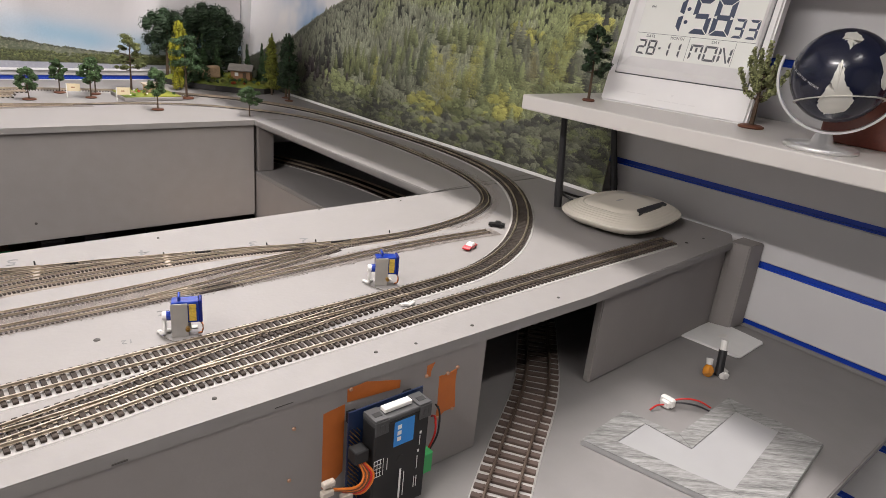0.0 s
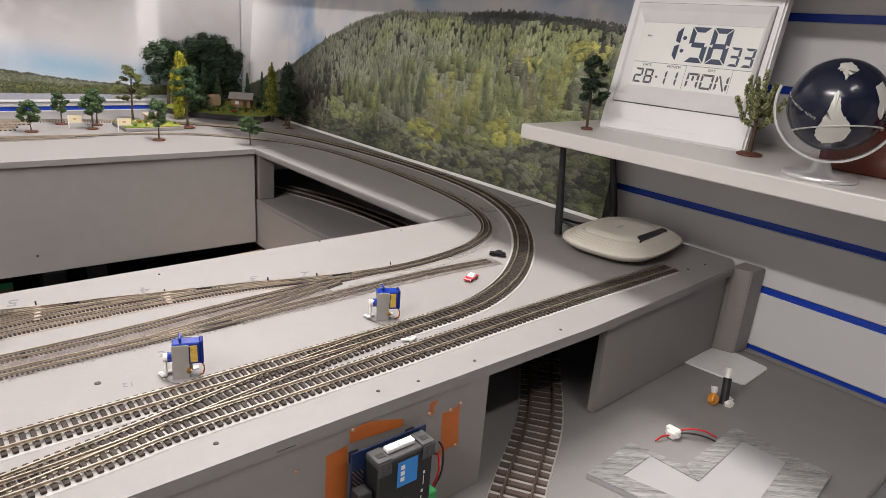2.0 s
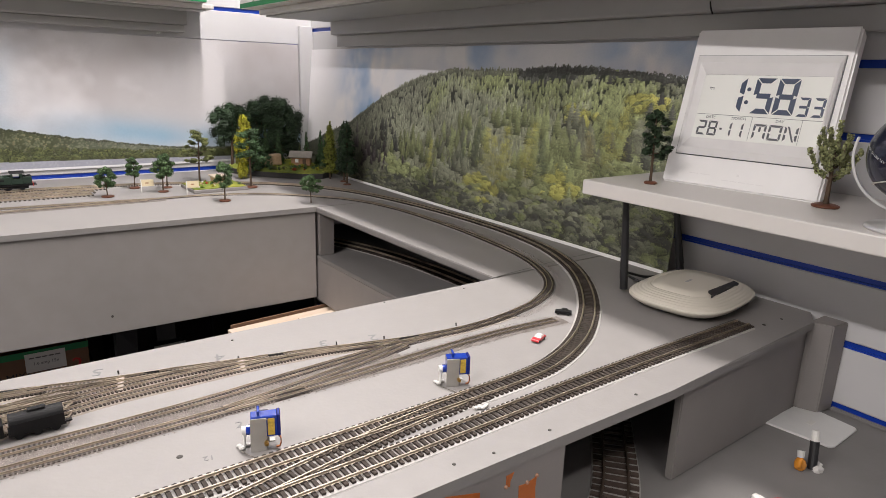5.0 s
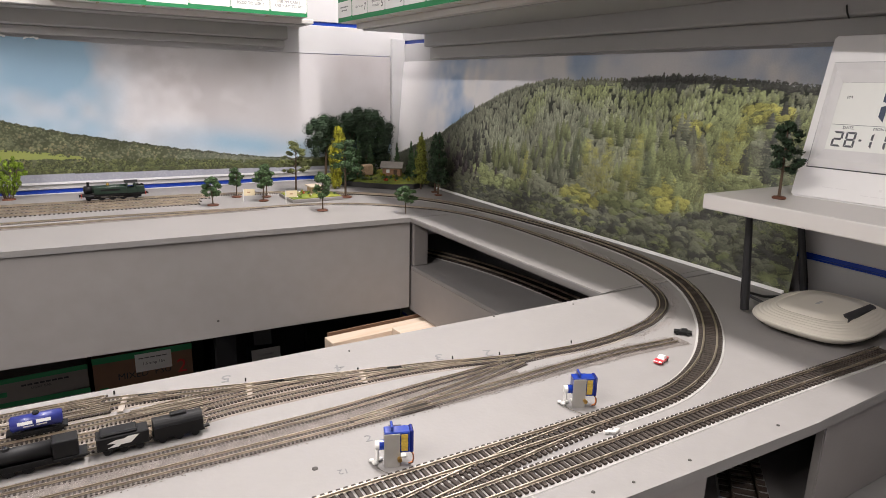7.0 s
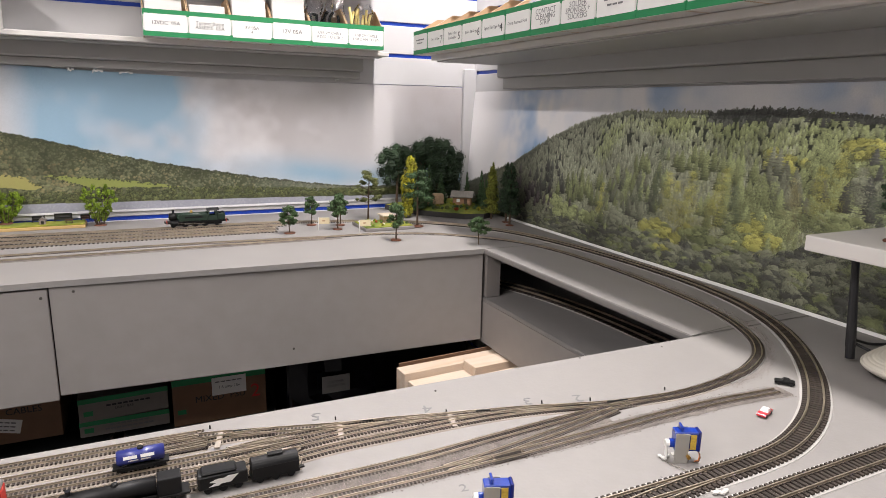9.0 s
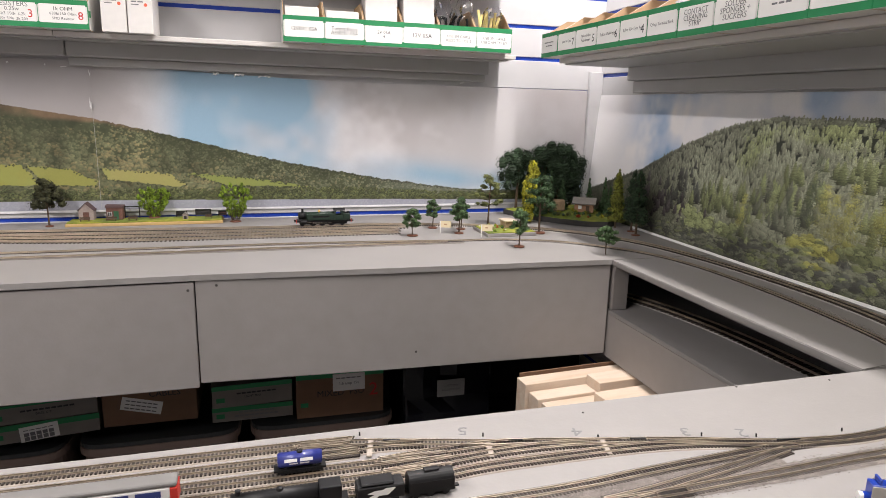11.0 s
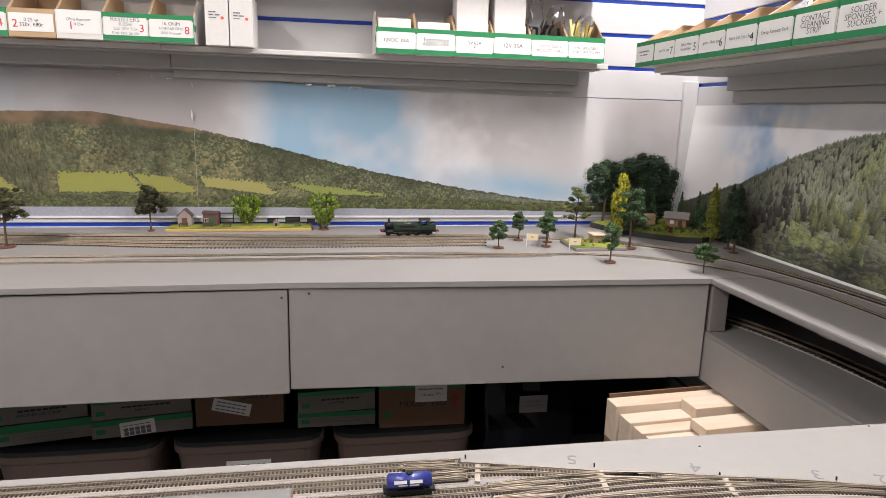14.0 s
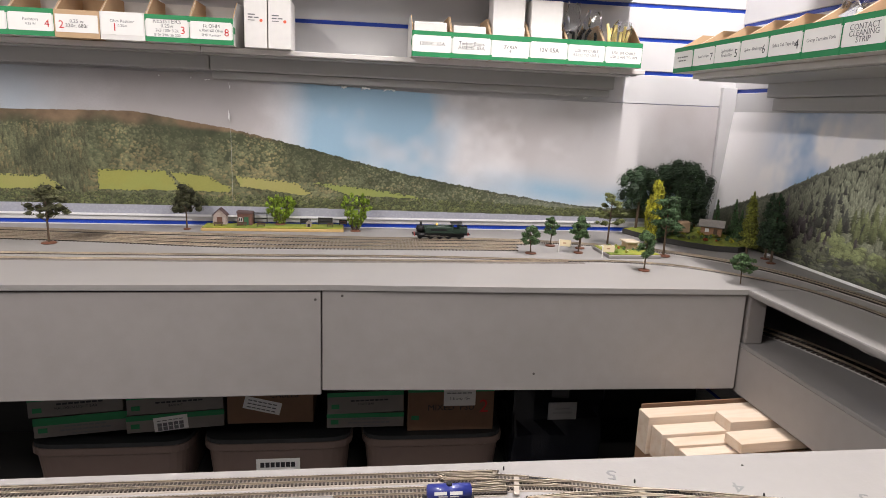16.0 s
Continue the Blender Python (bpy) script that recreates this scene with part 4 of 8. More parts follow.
    zm = np.interp(cols / px + x0, [-1.5, -0.4, 0.3, 0.62, 1.0], [0.984, 0.984, 0.984, 0.984, 0.984])
    mix(img, (np.arange(h)[:, None] < Z(zm)[None]).astype(float), ink((226, 226, 228)))
    return img


FL, FZ, FH = 1.475, 0.951, 0.390
LEAN = 0.032         # the sheet stands out from the wall at its foot
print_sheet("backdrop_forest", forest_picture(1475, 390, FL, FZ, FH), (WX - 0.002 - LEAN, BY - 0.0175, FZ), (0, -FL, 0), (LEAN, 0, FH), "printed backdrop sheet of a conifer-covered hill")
VX, VL, VZ, VH = -1.75, 2.71, 0.978, 0.414
print_sheet("backdrop_valley", valley_picture(1960, 300, VX, VL, VZ, VH), (VX, BY - 0.003, VZ), (VL, 0, 0), (0, 0, VH), "printed backdrop sheet of a river valley with fields",
            lambda x: np.interp(x, [-1.75, -0.5345, -0.5335, 0.12, 1.0], [1.392, 1.390, 1.380, 1.357, 1.354]))
bm = bmesh.new()
foot_x = WX - LEAN - 0.004
sweep(bm, [Vector((foot_x, BY - 0.02 - FL + 0.01, 0.9503)), Vector((foot_x, BY - 0.32, 0.9503))], [(0.0, 0.0), (0.0070, 0.0), (0.0070, 0.0010), (0.002, 0.0046), (0.0, 0.0046)])
tagged(part("backdrop_edge", bm, gloss_white), "white paper edge at the foot of the backdrop", "trim", kind="structure")

# ---- shelves ----


def wall_shelf(label, m, length, depth, thick, mat, under, brackets=(), ends=(0.01, 0.03), drop=0.042):
    """A shelf board with a rounded lip, a rear rail and brackets; local x along it, y into the wall."""
    s = thing("wall_shelf", label, "shelf", m)
    part("shelf_board", nbm((0, 0, -thick, length, depth, 0), bevel=0.002, seg=2), mat, s)
    if under:
        part("rear_rail", nbm((ends[0], depth - 0.045, -thick - 0.042, length - ends[1], depth - 0.004, -thick - 0.0005), bevel=0.004, seg=2), shelf_grey, s, "grey rail under the shelf")
        if drop > 0.042:
            part("lower_rail", nbm((ends[0], depth - 0.022, -thick - drop, length - ends[1] - 0.004, depth - 0.006, -thick - 0.0425), bevel=0.002, seg=2), shelf_grey, s, "grey lower rail against the wall")
        part("under_sheet", nbm((0.0, 0.02, -thick - 0.004, length - ends[1] / 3, depth - 0.046, -thick - 0.0004)), shelf_grey, s)
    for x in brackets:
        b = bmesh.new()
        box(b, x - 0.006, depth * 0.45, -thick - 0.018, x + 0.006, depth - 0.002, -thick - 0.0005, bevel=0.002)
        box(b, x - 0.010, depth * 0.45, -thick - 0.003, x + 0.010, depth * 0.45 + 0.02, -thick - 0.0005, bevel=0.001)
        part("bracket", b, steel, s, "steel shelf bracket")
    return s


SZ = 1.447
JX = -0.578          # joint between the two shelf boards
TL = 0.2865          # the second board sags this many degrees to its free end


def shelf_z(x):
    return SZ + 0.0058 - math.tan(math.radians(TL)) * (x - JX)


wall_shelf("white wall shelf holding rows of parts bins", pose(JX + 0.001, BY - 0.14, SZ + 0.0055, 0, TL, 0), 0.644 - JX, 0.139, 0.013, shelf_white, True, (), (0.0, 0.05), 0.064)
wall_shelf("white wall shelf holding rows of parts bins", pose(-1.75, BY - 0.14, SZ + 0.006), JX - 0.001 + 1.75, 0.139, 0.013, shelf_white, True, (), (0.0, 0.0))
wall_shelf("grey upper wall shelf", pose(-1.75, BY - 0.20, 1.668), 2.39, 0.199, 0.016, shelf_grey, False)
RZ = 1.436
wall_shelf("white wall shelf holding a long row of parts bins", pose(0.745, 2.12, RZ, 0, 0, -90), 2.6, WX - 0.746, 0.014, shelf_white, True, drop=0.076)
wall_shelf("grey upper wall shelf", pose(0.76, 2.02, 1.665, 0, 0, -90), 2.4, WX - 0.761, 0.016, shelf_grey, False)
CZ = 1.129
wall_shelf("white display shelf holding a clock and a globe", pose(0.757, 0.872, CZ, 0, 0, -90), 1.25, WX - 0.758, 0.0215, shelf_white, False, (0.17, 0.75))

# ---- parts bins ----
card_tan = material("card_tan", (0.50, 0.34, 0.20), 0.8, var=0.08, scale=60)
card_white = material("card_white", (0.72, 0.70, 0.68), 0.7, var=0.05, scale=60)
bin_green = material("bin_green", (0.012, 0.22, 0.075), 0.55, var=0.1, scale=40)
pen_black = material("pen_black", (0.02, 0.02, 0.025), 0.5)
print_grey = material("print_grey", (0.16, 0.16, 0.17), 0.6)
pen_red = material("pen_red", (0.55, 0.02, 0.02), 0.5)


def bars(bm, rows, z0=0.0004):
    """Plain bars standing for writing too small to read: rows of (centre x, centre y, length, height)."""
    for cx, cy, ln, ht in rows:
        n = max(1, int(ln / 0.012))
        x = cx - ln / 2
        for i in range(n):
            wd = ln / n * 0.8
            box(bm, x, cy - ht / 2, z0 - 0.0002, x + wd, cy + ht / 2, z0)
            x += ln / n
    return bm


def parts_bin(m, depth, lines=(), number="", number_mat=None, label="green and white cardboard parts bin with a paper label", back=0.115, label_drop=0.0, tall=0.0, bar_rows=2, face=card_white, banded=True, number_x=0.038):
    """Open cardboard bin; local x across, y to the back, front face at y = 0."""
    w, f = 0.1055, 0.066
    b = thing("parts_bin", label, "parts bin", m, "parts bins")
    t = 0.0022
    bm = nbm((-w / 2, 0, 0, w / 2, t, f), (-w / 2, depth - t, 0, w / 2, depth, back), (-w / 2 + t, t, 0, w / 2 - t, depth - t, t))
    part("box_body", bm, face, b)
    for s in (-1, 1):
        bm = bmesh.new()
        a = s * w / 2
        i = s * (w / 2 - t)
        out = [(t, 0.0), (depth - t, 0.0), (depth - t, back), (0.075, back), (0.012, f), (t, f)]
        va = [bm.verts.new((a, y, z)) for y, z in out]
        vb = [bm.verts.new((i, y, z)) for y, z in out]
        bm.faces.new(va if s > 0 else va[::-1])
        bm.faces.new(vb[::-1] if s > 0 else vb)
        for k in range(len(out)):
            k2 = (k + 1) % len(out)
            bm.faces.new((va[k], vb[k], vb[k2], va[k2]))
        bmesh.ops.recalc_face_normals(bm, faces=bm.faces)
        part("side_flap", bm, card_tan, b, "bare brown card side")
        bm = bmesh.new()
        sk = [bm.verts.new((a + s * 0.0004, y, z)) for y, z in out]
        bm.faces.new(sk if s > 0 else sk[::-1])
        part("printed_side", bm, card_white, b, "white printed outer side")
        if banded:
            part("green_edge", nbm((min(a, a + s * 0.0008), 0.0, 0.0005, max(a, a + s * 0.0008), 0.007, f), (min(a, a + s * 0.0008), 0.010, 0.030, max(a, a + s * 0.0008), 0.032, 0.046)), bin_green, b, "green print on the outer side")
    if banded:
        part("green_band", nbm((-w / 2 - 0.0002, -0.0006, f - 0.014, w / 2 + 0.0002, -0.0001, f)), bin_green, b, "green printed band")
        part("green_band", nbm((-w / 2 - 0.0002, -0.0006, 0.0005, w / 2 + 0.0002, -0.0001, 0.014)), bin_green, b, "green printed band")
    face_m = pose(0, -0.0008, f / 2 + 0.0005 - label_drop, 90, 0, 0)
    part("paper_label", nbm((-w / 2 + 0.003, -0.021 - label_drop * 0.0, -0.0001, w / 2 - 0.003, 0.0215 + tall, 0.0001)), label_white, b, "white paper label", m=face_m)
    lm = face_m @ Matrix.Translation((0, 0, 0.0003))
    if lines:
        n = len(lines)
        for i, (text, size, mat) in enumerate(lines):
            words("writing", text, size, lm @ Matrix.Translation((0, (n - 1) * 0.0055 - i * 0.011 + tall / 2, 0)), mat, b)
    elif bar_rows:
        part("writing", bars(bmesh.new(), [(0, 0.006 - 0.009 * i, 0.062 - 0.018 * i, 0.0032) for i in range(bar_rows)]), print_grey, b, "small print", m=lm)
    if number:
        words("written_number", number, 0.026, lm @ Matrix.Translation((number_x, -0.004, 0)), number_mat or pen_black, b)
    return b


def carton(m, w, d, h, label):
    c = thing("small_carton", label, "box", m, "small cartons")
    part("carton_body", nbm((-w / 2, 0, 0, w / 2, d, h), bevel=0.001), card_white, c)
    part("flap", nbm((-w / 2 + 0.002, 0.002, h, w / 2 - 0.002, d - 0.002, h + 0.0012)), card_white, c)
    return c


FY = BY - 0.185
back_bins = [([("12VDC  05A", 0.013, pen_black)], "", 0), ([("Turbot Bogie", 0.013, pen_black), ("ASSEMS  05A", 0.013, pen_black)], "", 0), ([("2V 05A", 0.012, pen_black), ("4", 0.011, pen_black)], "", 0.006),
             ([("12V 05A", 0.016, pen_black)], "", 0), ([("USB 2M CABLE", 0.0105, print_grey), ("RS232 TO USB 2", 0.0105, print_grey)], "2", 0.004), ([("USB 2M CABLE", 0.0105, print_grey), ("USB 2 AM TO BM", 0.0105, print_grey)], "1", 0.004)]
for i, (ln, num, drop) in enumerate(back_bins):
    parts_bin(pose(0.025 + 0.1065 * i, FY, shelf_z(0.025 + 0.1065 * i), 0, TL, 0), 0.178, ln, "", pen_black, label_drop=drop * 0.5)
left_bins = [([("RESISTERS", 0.0155, print_grey), ("0.25w", 0.0125, print_grey), ("2k3 100r 3.2k", 0.010, print_grey), ("510r 390r 2k 200", 0.009, print_grey)], "3"), ([("1k OHM", 0.012, pen_black), ("6306/160 Ohm", 0.0095, print_grey), ("SMD Resistor", 0.0085, print_grey)], "8")]
parts_bin(pose(-0.540, FY, SZ + 0.0067), 0.178, left_bins[1][0], "8", pen_red)
parts_bin(pose(-0.647, FY, SZ + 0.007), 0.178, left_bins[0][0], "3", pen_red)
parts_bin(pose(-0.754, FY, SZ + 0.007), 0.178, [("Ohm Resistor", 0.010, print_grey), ("0.25w", 0.009, print_grey)], "1", pen_red, "plain white cardboard parts bin with printed words on end", tall=0.012, banded=False, number_x=-0.018)
parts_bin(pose(-0.861, FY, SZ + 0.007), 0.178, [("0.25 w", 0.012, print_grey), ("320r, 680r", 0.0125, pen_black)], "2", pen_red, "brown cardboard parts bin with taped paper notes", face=card_tan, banded=False, number_x=-0.036)
parts_bin(pose(-0.968, FY, SZ + 0.007), 0.178, [("Resistors", 0.010, print_grey), ("0.25 W", 0.008, print_grey)], "4", pen_red)
for i in range(5):
    parts_bin(pose(-1.075 - 0.107 * i, FY, SZ + 0.007), 0.178)
for i, (hh, lift) in enumerate(((0.036, 0), (0.03, 0), (0.036, 0.078), (0.032, 0.076))):
    carton(pose(0.022 + 0.1065 * i, FY + 0.02, SZ + 0.003), 0.088, 0.07, 0.058 + hh * 0.9, "plain white carton standing in a parts bin")
    if lift:
        carton(pose(0.024 + 0.1065 * i, FY + 0.035, SZ + 0.003 + 0.058 + hh * 0.9 + 0.0015), 0.088, 0.07, lift, "plain white carton stacked on another carton")
for x in (-0.432, -0.372):
    c = thing("slim_carton", "slim white upright carton with a small printed label", "box", pose(x, FY + 0.01, shelf_z(x), 0, TL, 0), "slim cartons")
    part("carton_body", nbm((-0.0285, 0, 0, 0.0285, 0.12, 0.125), bevel=0.0012), card_white, c)
    part("small_print", bars(bmesh.new(), [(-0.004, 0.0, 0.03, 0.003), (-0.008, 0.007, 0.022, 0.003), (-0.008, -0.007, 0.022, 0.002)]), print_grey, c, m=pose(0, -0.0002, 0.075, 90, 0, 0))
    bm = bmesh.new()
    cyl(bm, (0.014, -0.0005, 0.068), (0.014, 0.0, 0.068), 0.004)
    part("round_sticker", bm, material("sticker_red", (0.7, 0.12, 0.06), 0.5), c, "orange-red round sticker")

bag_film = clear_material("bag_film", (0.93, 0.93, 0.94), 0.12)
cable_dark = material("cable_dark", (0.02, 0.02, 0.022), 0.5)
cable_yellow = material("cable_yellow", (0.93, 0.78, 0.32), 0.5)


def crumpled_bag(m, w, h, seed, content, label, loops=7, reach=0.98):
    """A crumpled clear bag with coiled cable inside, standing in a bin."""
    g = thing("plastic_bag", label, "plastic bag", m, "plastic bags")
    r = random.Random(seed)
    bm = bmesh.new()
    n = 12
    rings = []
    for k in range(9):
        t = k / 8
        rad = w / 2 * (1 - 0.55 * t ** 2)
        rings.append([bm.verts.new((math.cos(6.283 * i / n) * rad * r.uniform(0.75, 1.15) + t * w * 0.2, math.sin(6.283 * i / n) * rad * 0.55 * r.uniform(0.7, 1.2), h * t + r.uniform(-0.004, 0.004))) for i in range(n)])
    for a, b in zip(rings, rings[1:]):
        for i in range(n):
            bm.faces.new((a[i], a[(i + 1) % n], b[(i + 1) % n], b[i]))
    part("bag_film", bm, bag_film, g, "crumpled clear film")
    for j in range(loops):
        x = (j - (loops - 1) / 2) * w * 0.77 / loops
        part("cable_loop", tube([(x, r.uniform(-0.01, 0.01), 0.002), (x + r.uniform(-0.006, 0.006), r.uniform(-0.008, 0.008), h * 0.45), (x + r.uniform(-0.004, 0.012), r.uniform(-0.01, 0.01), h * r.uniform(0.7, 1) * reach)], 0.0040), content, g)
    return g


crumpled_bag(pose(0.408, FY + 0.05, SZ + 0.02), 0.07, 0.150, 1, cable_dark, "crumpled clear bag of black cable in a parts bin", 4, 0.6)
crumpled_bag(pose(0.470, FY + 0.055, SZ + 0.02), 0.08, 0.135, 2, cable_dark, "crumpled clear bag of black cable in a parts bin", 3, 0.65)
crumpled_bag(pose(0.552, FY + 0.05, SZ + 0.02), 0.09, 0.110, 3, cable_yellow, "crumpled clear bag of yellow cable in a parts bin")

right_lines = [[], [("Splice Tab Type", 0.008, print_grey)], [("Splice Inline", 0.010, print_grey), ("Fuseholder", 0.010, print_grey)], [("Splice - Blade type", 0.0095, print_grey)], [("Splice Tab Type Red", 0.0095, print_grey)], [("Crimp Terminal Fork", 0.0095, print_grey)],
               [("CONTACT", 0.0145, print_grey), ("CLEANING", 0.0145, print_grey), ("STRIP", 0.0145, print_grey)], [("SOLDER", 0.0145, print_grey), ("SPONGES +", 0.0145, print_grey), ("SUCKERS", 0.0145, print_grey)]] + [[]] * 12
right_numbers = ["", "7", "5", "6", "4"] + [""] * 16
for i, ln in enumerate(right_lines):
    parts_bin(pose(0.700, 2.095 - 0.1075 * i, RZ + 0.0005, 0, 0, -90 + (i * 37 % 5 - 2) * 0.5), 0.285, ln, right_numbers[i], back=0.105)
bm = bmesh.new()
for k in range(40):
    a = random.random()
    p = [Vector((0.72 + random.uniform(0, 0.05), 1.53 + random.uniform(-0.03, 0.03), RZ + 0.06 + random.uniform(0, 0.045))) for _ in range(3)]
    bm.faces.new([bm.verts.new(q) for q in p])
tagged(part("plastic_wrap", bm, bag_film), "crumpled clear plastic wrap sticking out of a parts bin", "plastic bag")

# ---- clock ----
silver_plastic = material("silver_plastic", (0.90, 0.89, 0.89), 0.36, metal=0.0, var=0.03, scale=30)
silver_dark = material("silver_dark", (0.84, 0.83, 0.83), 0.34, metal=0.1, var=0.04)
lcd_grey = material("lcd_grey", (0.92, 0.93, 0.89), 0.45, var=0.02, spec=0.3)
lcd_ink = material("lcd_ink", (0.035, 0.055, 0.11), 0.4)
lcd_faint = material("lcd_faint", (0.10, 0.105, 0.12), 0.4)
SEG = {"0": "abcdef", "1": "bc", "2": "abged", "3": "abgcd", "4": "fgbc", "5": "afgcd", "6": "afgedc", "7": "abc", "8": "abcdefg", "9": "abcdfg", "-": "g", "M": "abcefm", "O": "abcdef", "N": "efbcn"}


def seg_char(bm, ch, x, y, w, h, t, slant=0.12):
    """A seven-segment character with its lower left at x, y."""
    def quad(pts):
        lo = [bm.verts.new((x + px + py * slant, y + py, 0.0002)) for px, py in pts]
        bm.faces.new(lo)
    g = t * 0.12
    hh = h / 2
    shapes = {"a": [(g, h), (w - g, h), (w - g - t, h - t), (g + t, h - t)], "d": [(g, 0), (g + t, t), (w - g - t, t), (w - g, 0)],
              "f": [(0, hh + g), (t, hh + g + t * 0.4), (t, h - t - g), (0, h - g)], "e": [(0, g), (t, t + g), (t, hh - g - t * 0.4), (0, hh - g)],
              "b": [(w, hh + g), (w, h - g), (w - t, h - t - g), (w - t, hh + g + t * 0.4)], "c": [(w, g), (w, hh - g), (w - t, hh - g - t * 0.4), (w - t, t + g)],
              "g": [(g + t * 0.5, hh + t / 2), (w - g - t * 0.5, hh + t / 2), (w - g - t * 0.5, hh - t / 2), (g + t * 0.5, hh - t / 2)],
              "m": [(w / 2 - t / 2, h - t * 1.3), (w / 2 + t / 2, h - t * 1.3), (w / 2 + t / 2, hh), (w / 2 - t / 2, hh)], "n": [(t, h - g), (t * 1.8, h - g), (w - t, g), (w - t * 1.8, g)]}
    for s in SEG.get(ch, ""):
        quad(shapes[s])
    bmesh.ops.recalc_face_normals(bm, faces=bm.faces)


clock = thing("desk_clock", "silver plastic desk clock with a large grey LCD", "clock", pose(0.864, 0.811, CZ, 0, 0, -84.0))
tilt = pose(0, 0, 0, 90 - 14, 0, 0)     # face plane: x across, y up the face, z out of it
CW, CH = 0.2204, 0.2285
bm = bmesh.new()
pf = [(0.0, 0.0), (CW, 0.0), (CW - 0.002, CH), (0.002, CH)]
front = [bm.verts.new((a, b + 0.0, 0.0)) for a, b in pf]
backv = [bm.verts.new((a, b * 0.97 + (0.006 if b == 0 else 0), -0.022)) for a, b in pf]
bm.faces.new(front)
bm.faces.new(backv[::-1])
for k in range(4):
    bm.faces.new((front[k], backv[k], backv[(k + 1) % 4], front[(k + 1) % 4]))
bmesh.ops.recalc_face_normals(bm, faces=bm.faces)
bmesh.ops.bevel(bm, geom=list(bm.edges), offset=0.003, segments=3, affect="EDGES")
part("case", bm, silver_plastic, clock, m=tilt)
bm = bmesh.new()
# dished bezel between the outer line and the glass
o = [(0.0145, 0.0445), (0.2075, 0.0445), (0.2085, 0.189), (0.0135, 0.189)]
i4 = [(0.030, 0.070), (0.201, 0.070), (0.200, 0.162), (0.030, 0.162)]
vo = [bm.verts.new((a, b, 0.0035)) for a, b in o]
vm = [bm.verts.new((a * 0.6 + c * 0.4, b * 0.6 + d * 0.4, 0.0062)) for (a, b), (c, d) in zip(o, i4)]
vi = [bm.verts.new((a, b, 0.0012)) for a, b in i4]
vb = [bm.verts.new((a, b, 0.0002)) for a, b in o]
for k in range(4):
    j = (k + 1) % 4
    bm.faces.new((vb[k], vb[j], vo[j], vo[k]))
    bm.faces.new((vo[k], vo[j], vm[j], vm[k]))
    bm.faces.new((vm[k], vm[j], vi[j], vi[k]))
bmesh.ops.recalc_face_normals(bm, faces=bm.faces)
part("bezel_groove", nbm((0.0125, 0.0432, 0.0001, 0.2095, 0.1903, 0.0006)), lcd_faint, clock, "dark groove round the bezel", m=tilt)
part("bezel", bm, silver_dark, clock, "satin silver dished bezel", m=tilt)
# dark rim strips that also put the display's inner shadow line in as colour
part("display_edge", nbm((0.0286, 0.0686, 0.0007, 0.2024, 0.0696, 0.0013), (0.0286, 0.1622, 0.0007, 0.2024, 0.1640, 0.0013)), lcd_faint, clock, "dark rim of the display with its inner shadow line", m=tilt)
lcd = part("display", nbm((0.0296, 0.0696, 0.0003, 0.2014, 0.1624, 0.0009)), lcd_grey, clock, "pale grey LCD panel", m=tilt)
dm = Matrix.Translation((0, 0, 0.0010))
bm = bmesh.new()
for ch, x in zip("158", (0.0645, 0.1045, 0.1345)):
    b = bmesh.new()
    seg_char(b, ch, x, 0.1095, 0.0270, 0.049, 0.0070, 0.02)
    part("time_digit", b, lcd_ink, lcd, "dark blue time digit", m=dm)
for y in (0.1245, 0.1425):
    cyl(bm, (0.0975, y, 0.0001), (0.0975, y, 0.0003), 0.0028)
part("time_colon", bm, lcd_ink, lcd, m=dm)
for k, ch in enumerate("33"):
    bm = bmesh.new()
    seg_char(bm, ch, 0.1655 + 0.0185 * k, 0.1090, 0.0145, 0.0255, 0.0034, 0.02)
    part("second_digit", bm, lcd_ink, lcd, "dark blue seconds digit", m=dm)
for ch, x in zip("28-11", (0.036, 0.052, 0.0675, 0.073, 0.0890)):
    bm = bmesh.new()
    seg_char(bm, ch, x, 0.0745, 0.0130 if ch != "-" else 0.007, 0.0210, 0.0028, 0.02)
    part("date_digit", bm, lcd_faint, lcd, "thin grey date character", m=dm)
for ch, x in zip("MON", (0.1160, 0.1365, 0.1570)):
    bm = bmesh.new()
    seg_char(bm, ch, x, 0.0745, 0.0175, 0.0210, 0.0030, 0.02)
    part("date_digit", bm, lcd_faint, lcd, "thin grey date character", m=dm)
bm = nbm((0.0305, 0.1045, 0.0001, 0.2005, 0.1050, 0.0002), (0.1115, 0.0715, 0.0001, 0.1119, 0.1045, 0.0002), (0.1765, 0.0715, 0.0001, 0.1769, 0.1045, 0.0002))
part("divider", bm, lcd_faint, lcd, m=dm)
for text, x, y in (("PM", 0.044, 0.142), ("DATE", 0.0526, 0.1008), ("MONTH", 0.0932, 0.1008), ("DAY", 0.1486, 0.1008)):
    words("caption", text, 0.0055, dm @ Matrix.Translation((x, y, 0.0001)), lcd_faint, lcd)
part("small_print", bars(bmesh.new(), [(0.058, 0.018, 0.035, 0.0012), (0.120, 0.013, 0.06, 0.0012), (0.112, 0.022, 0.004, 0.003)]), silver_dark, clock, m=tilt)
bm = bmesh.new()
box(bm, 0.04, 0.05, -0.06, 0.19, 0.06, -0.02)
part("rear_leg", nbm((0.05, 0.03, 0.0, 0.18, 0.085, 0.03), bevel=0.004), silver_dark, clock)
bm.free()

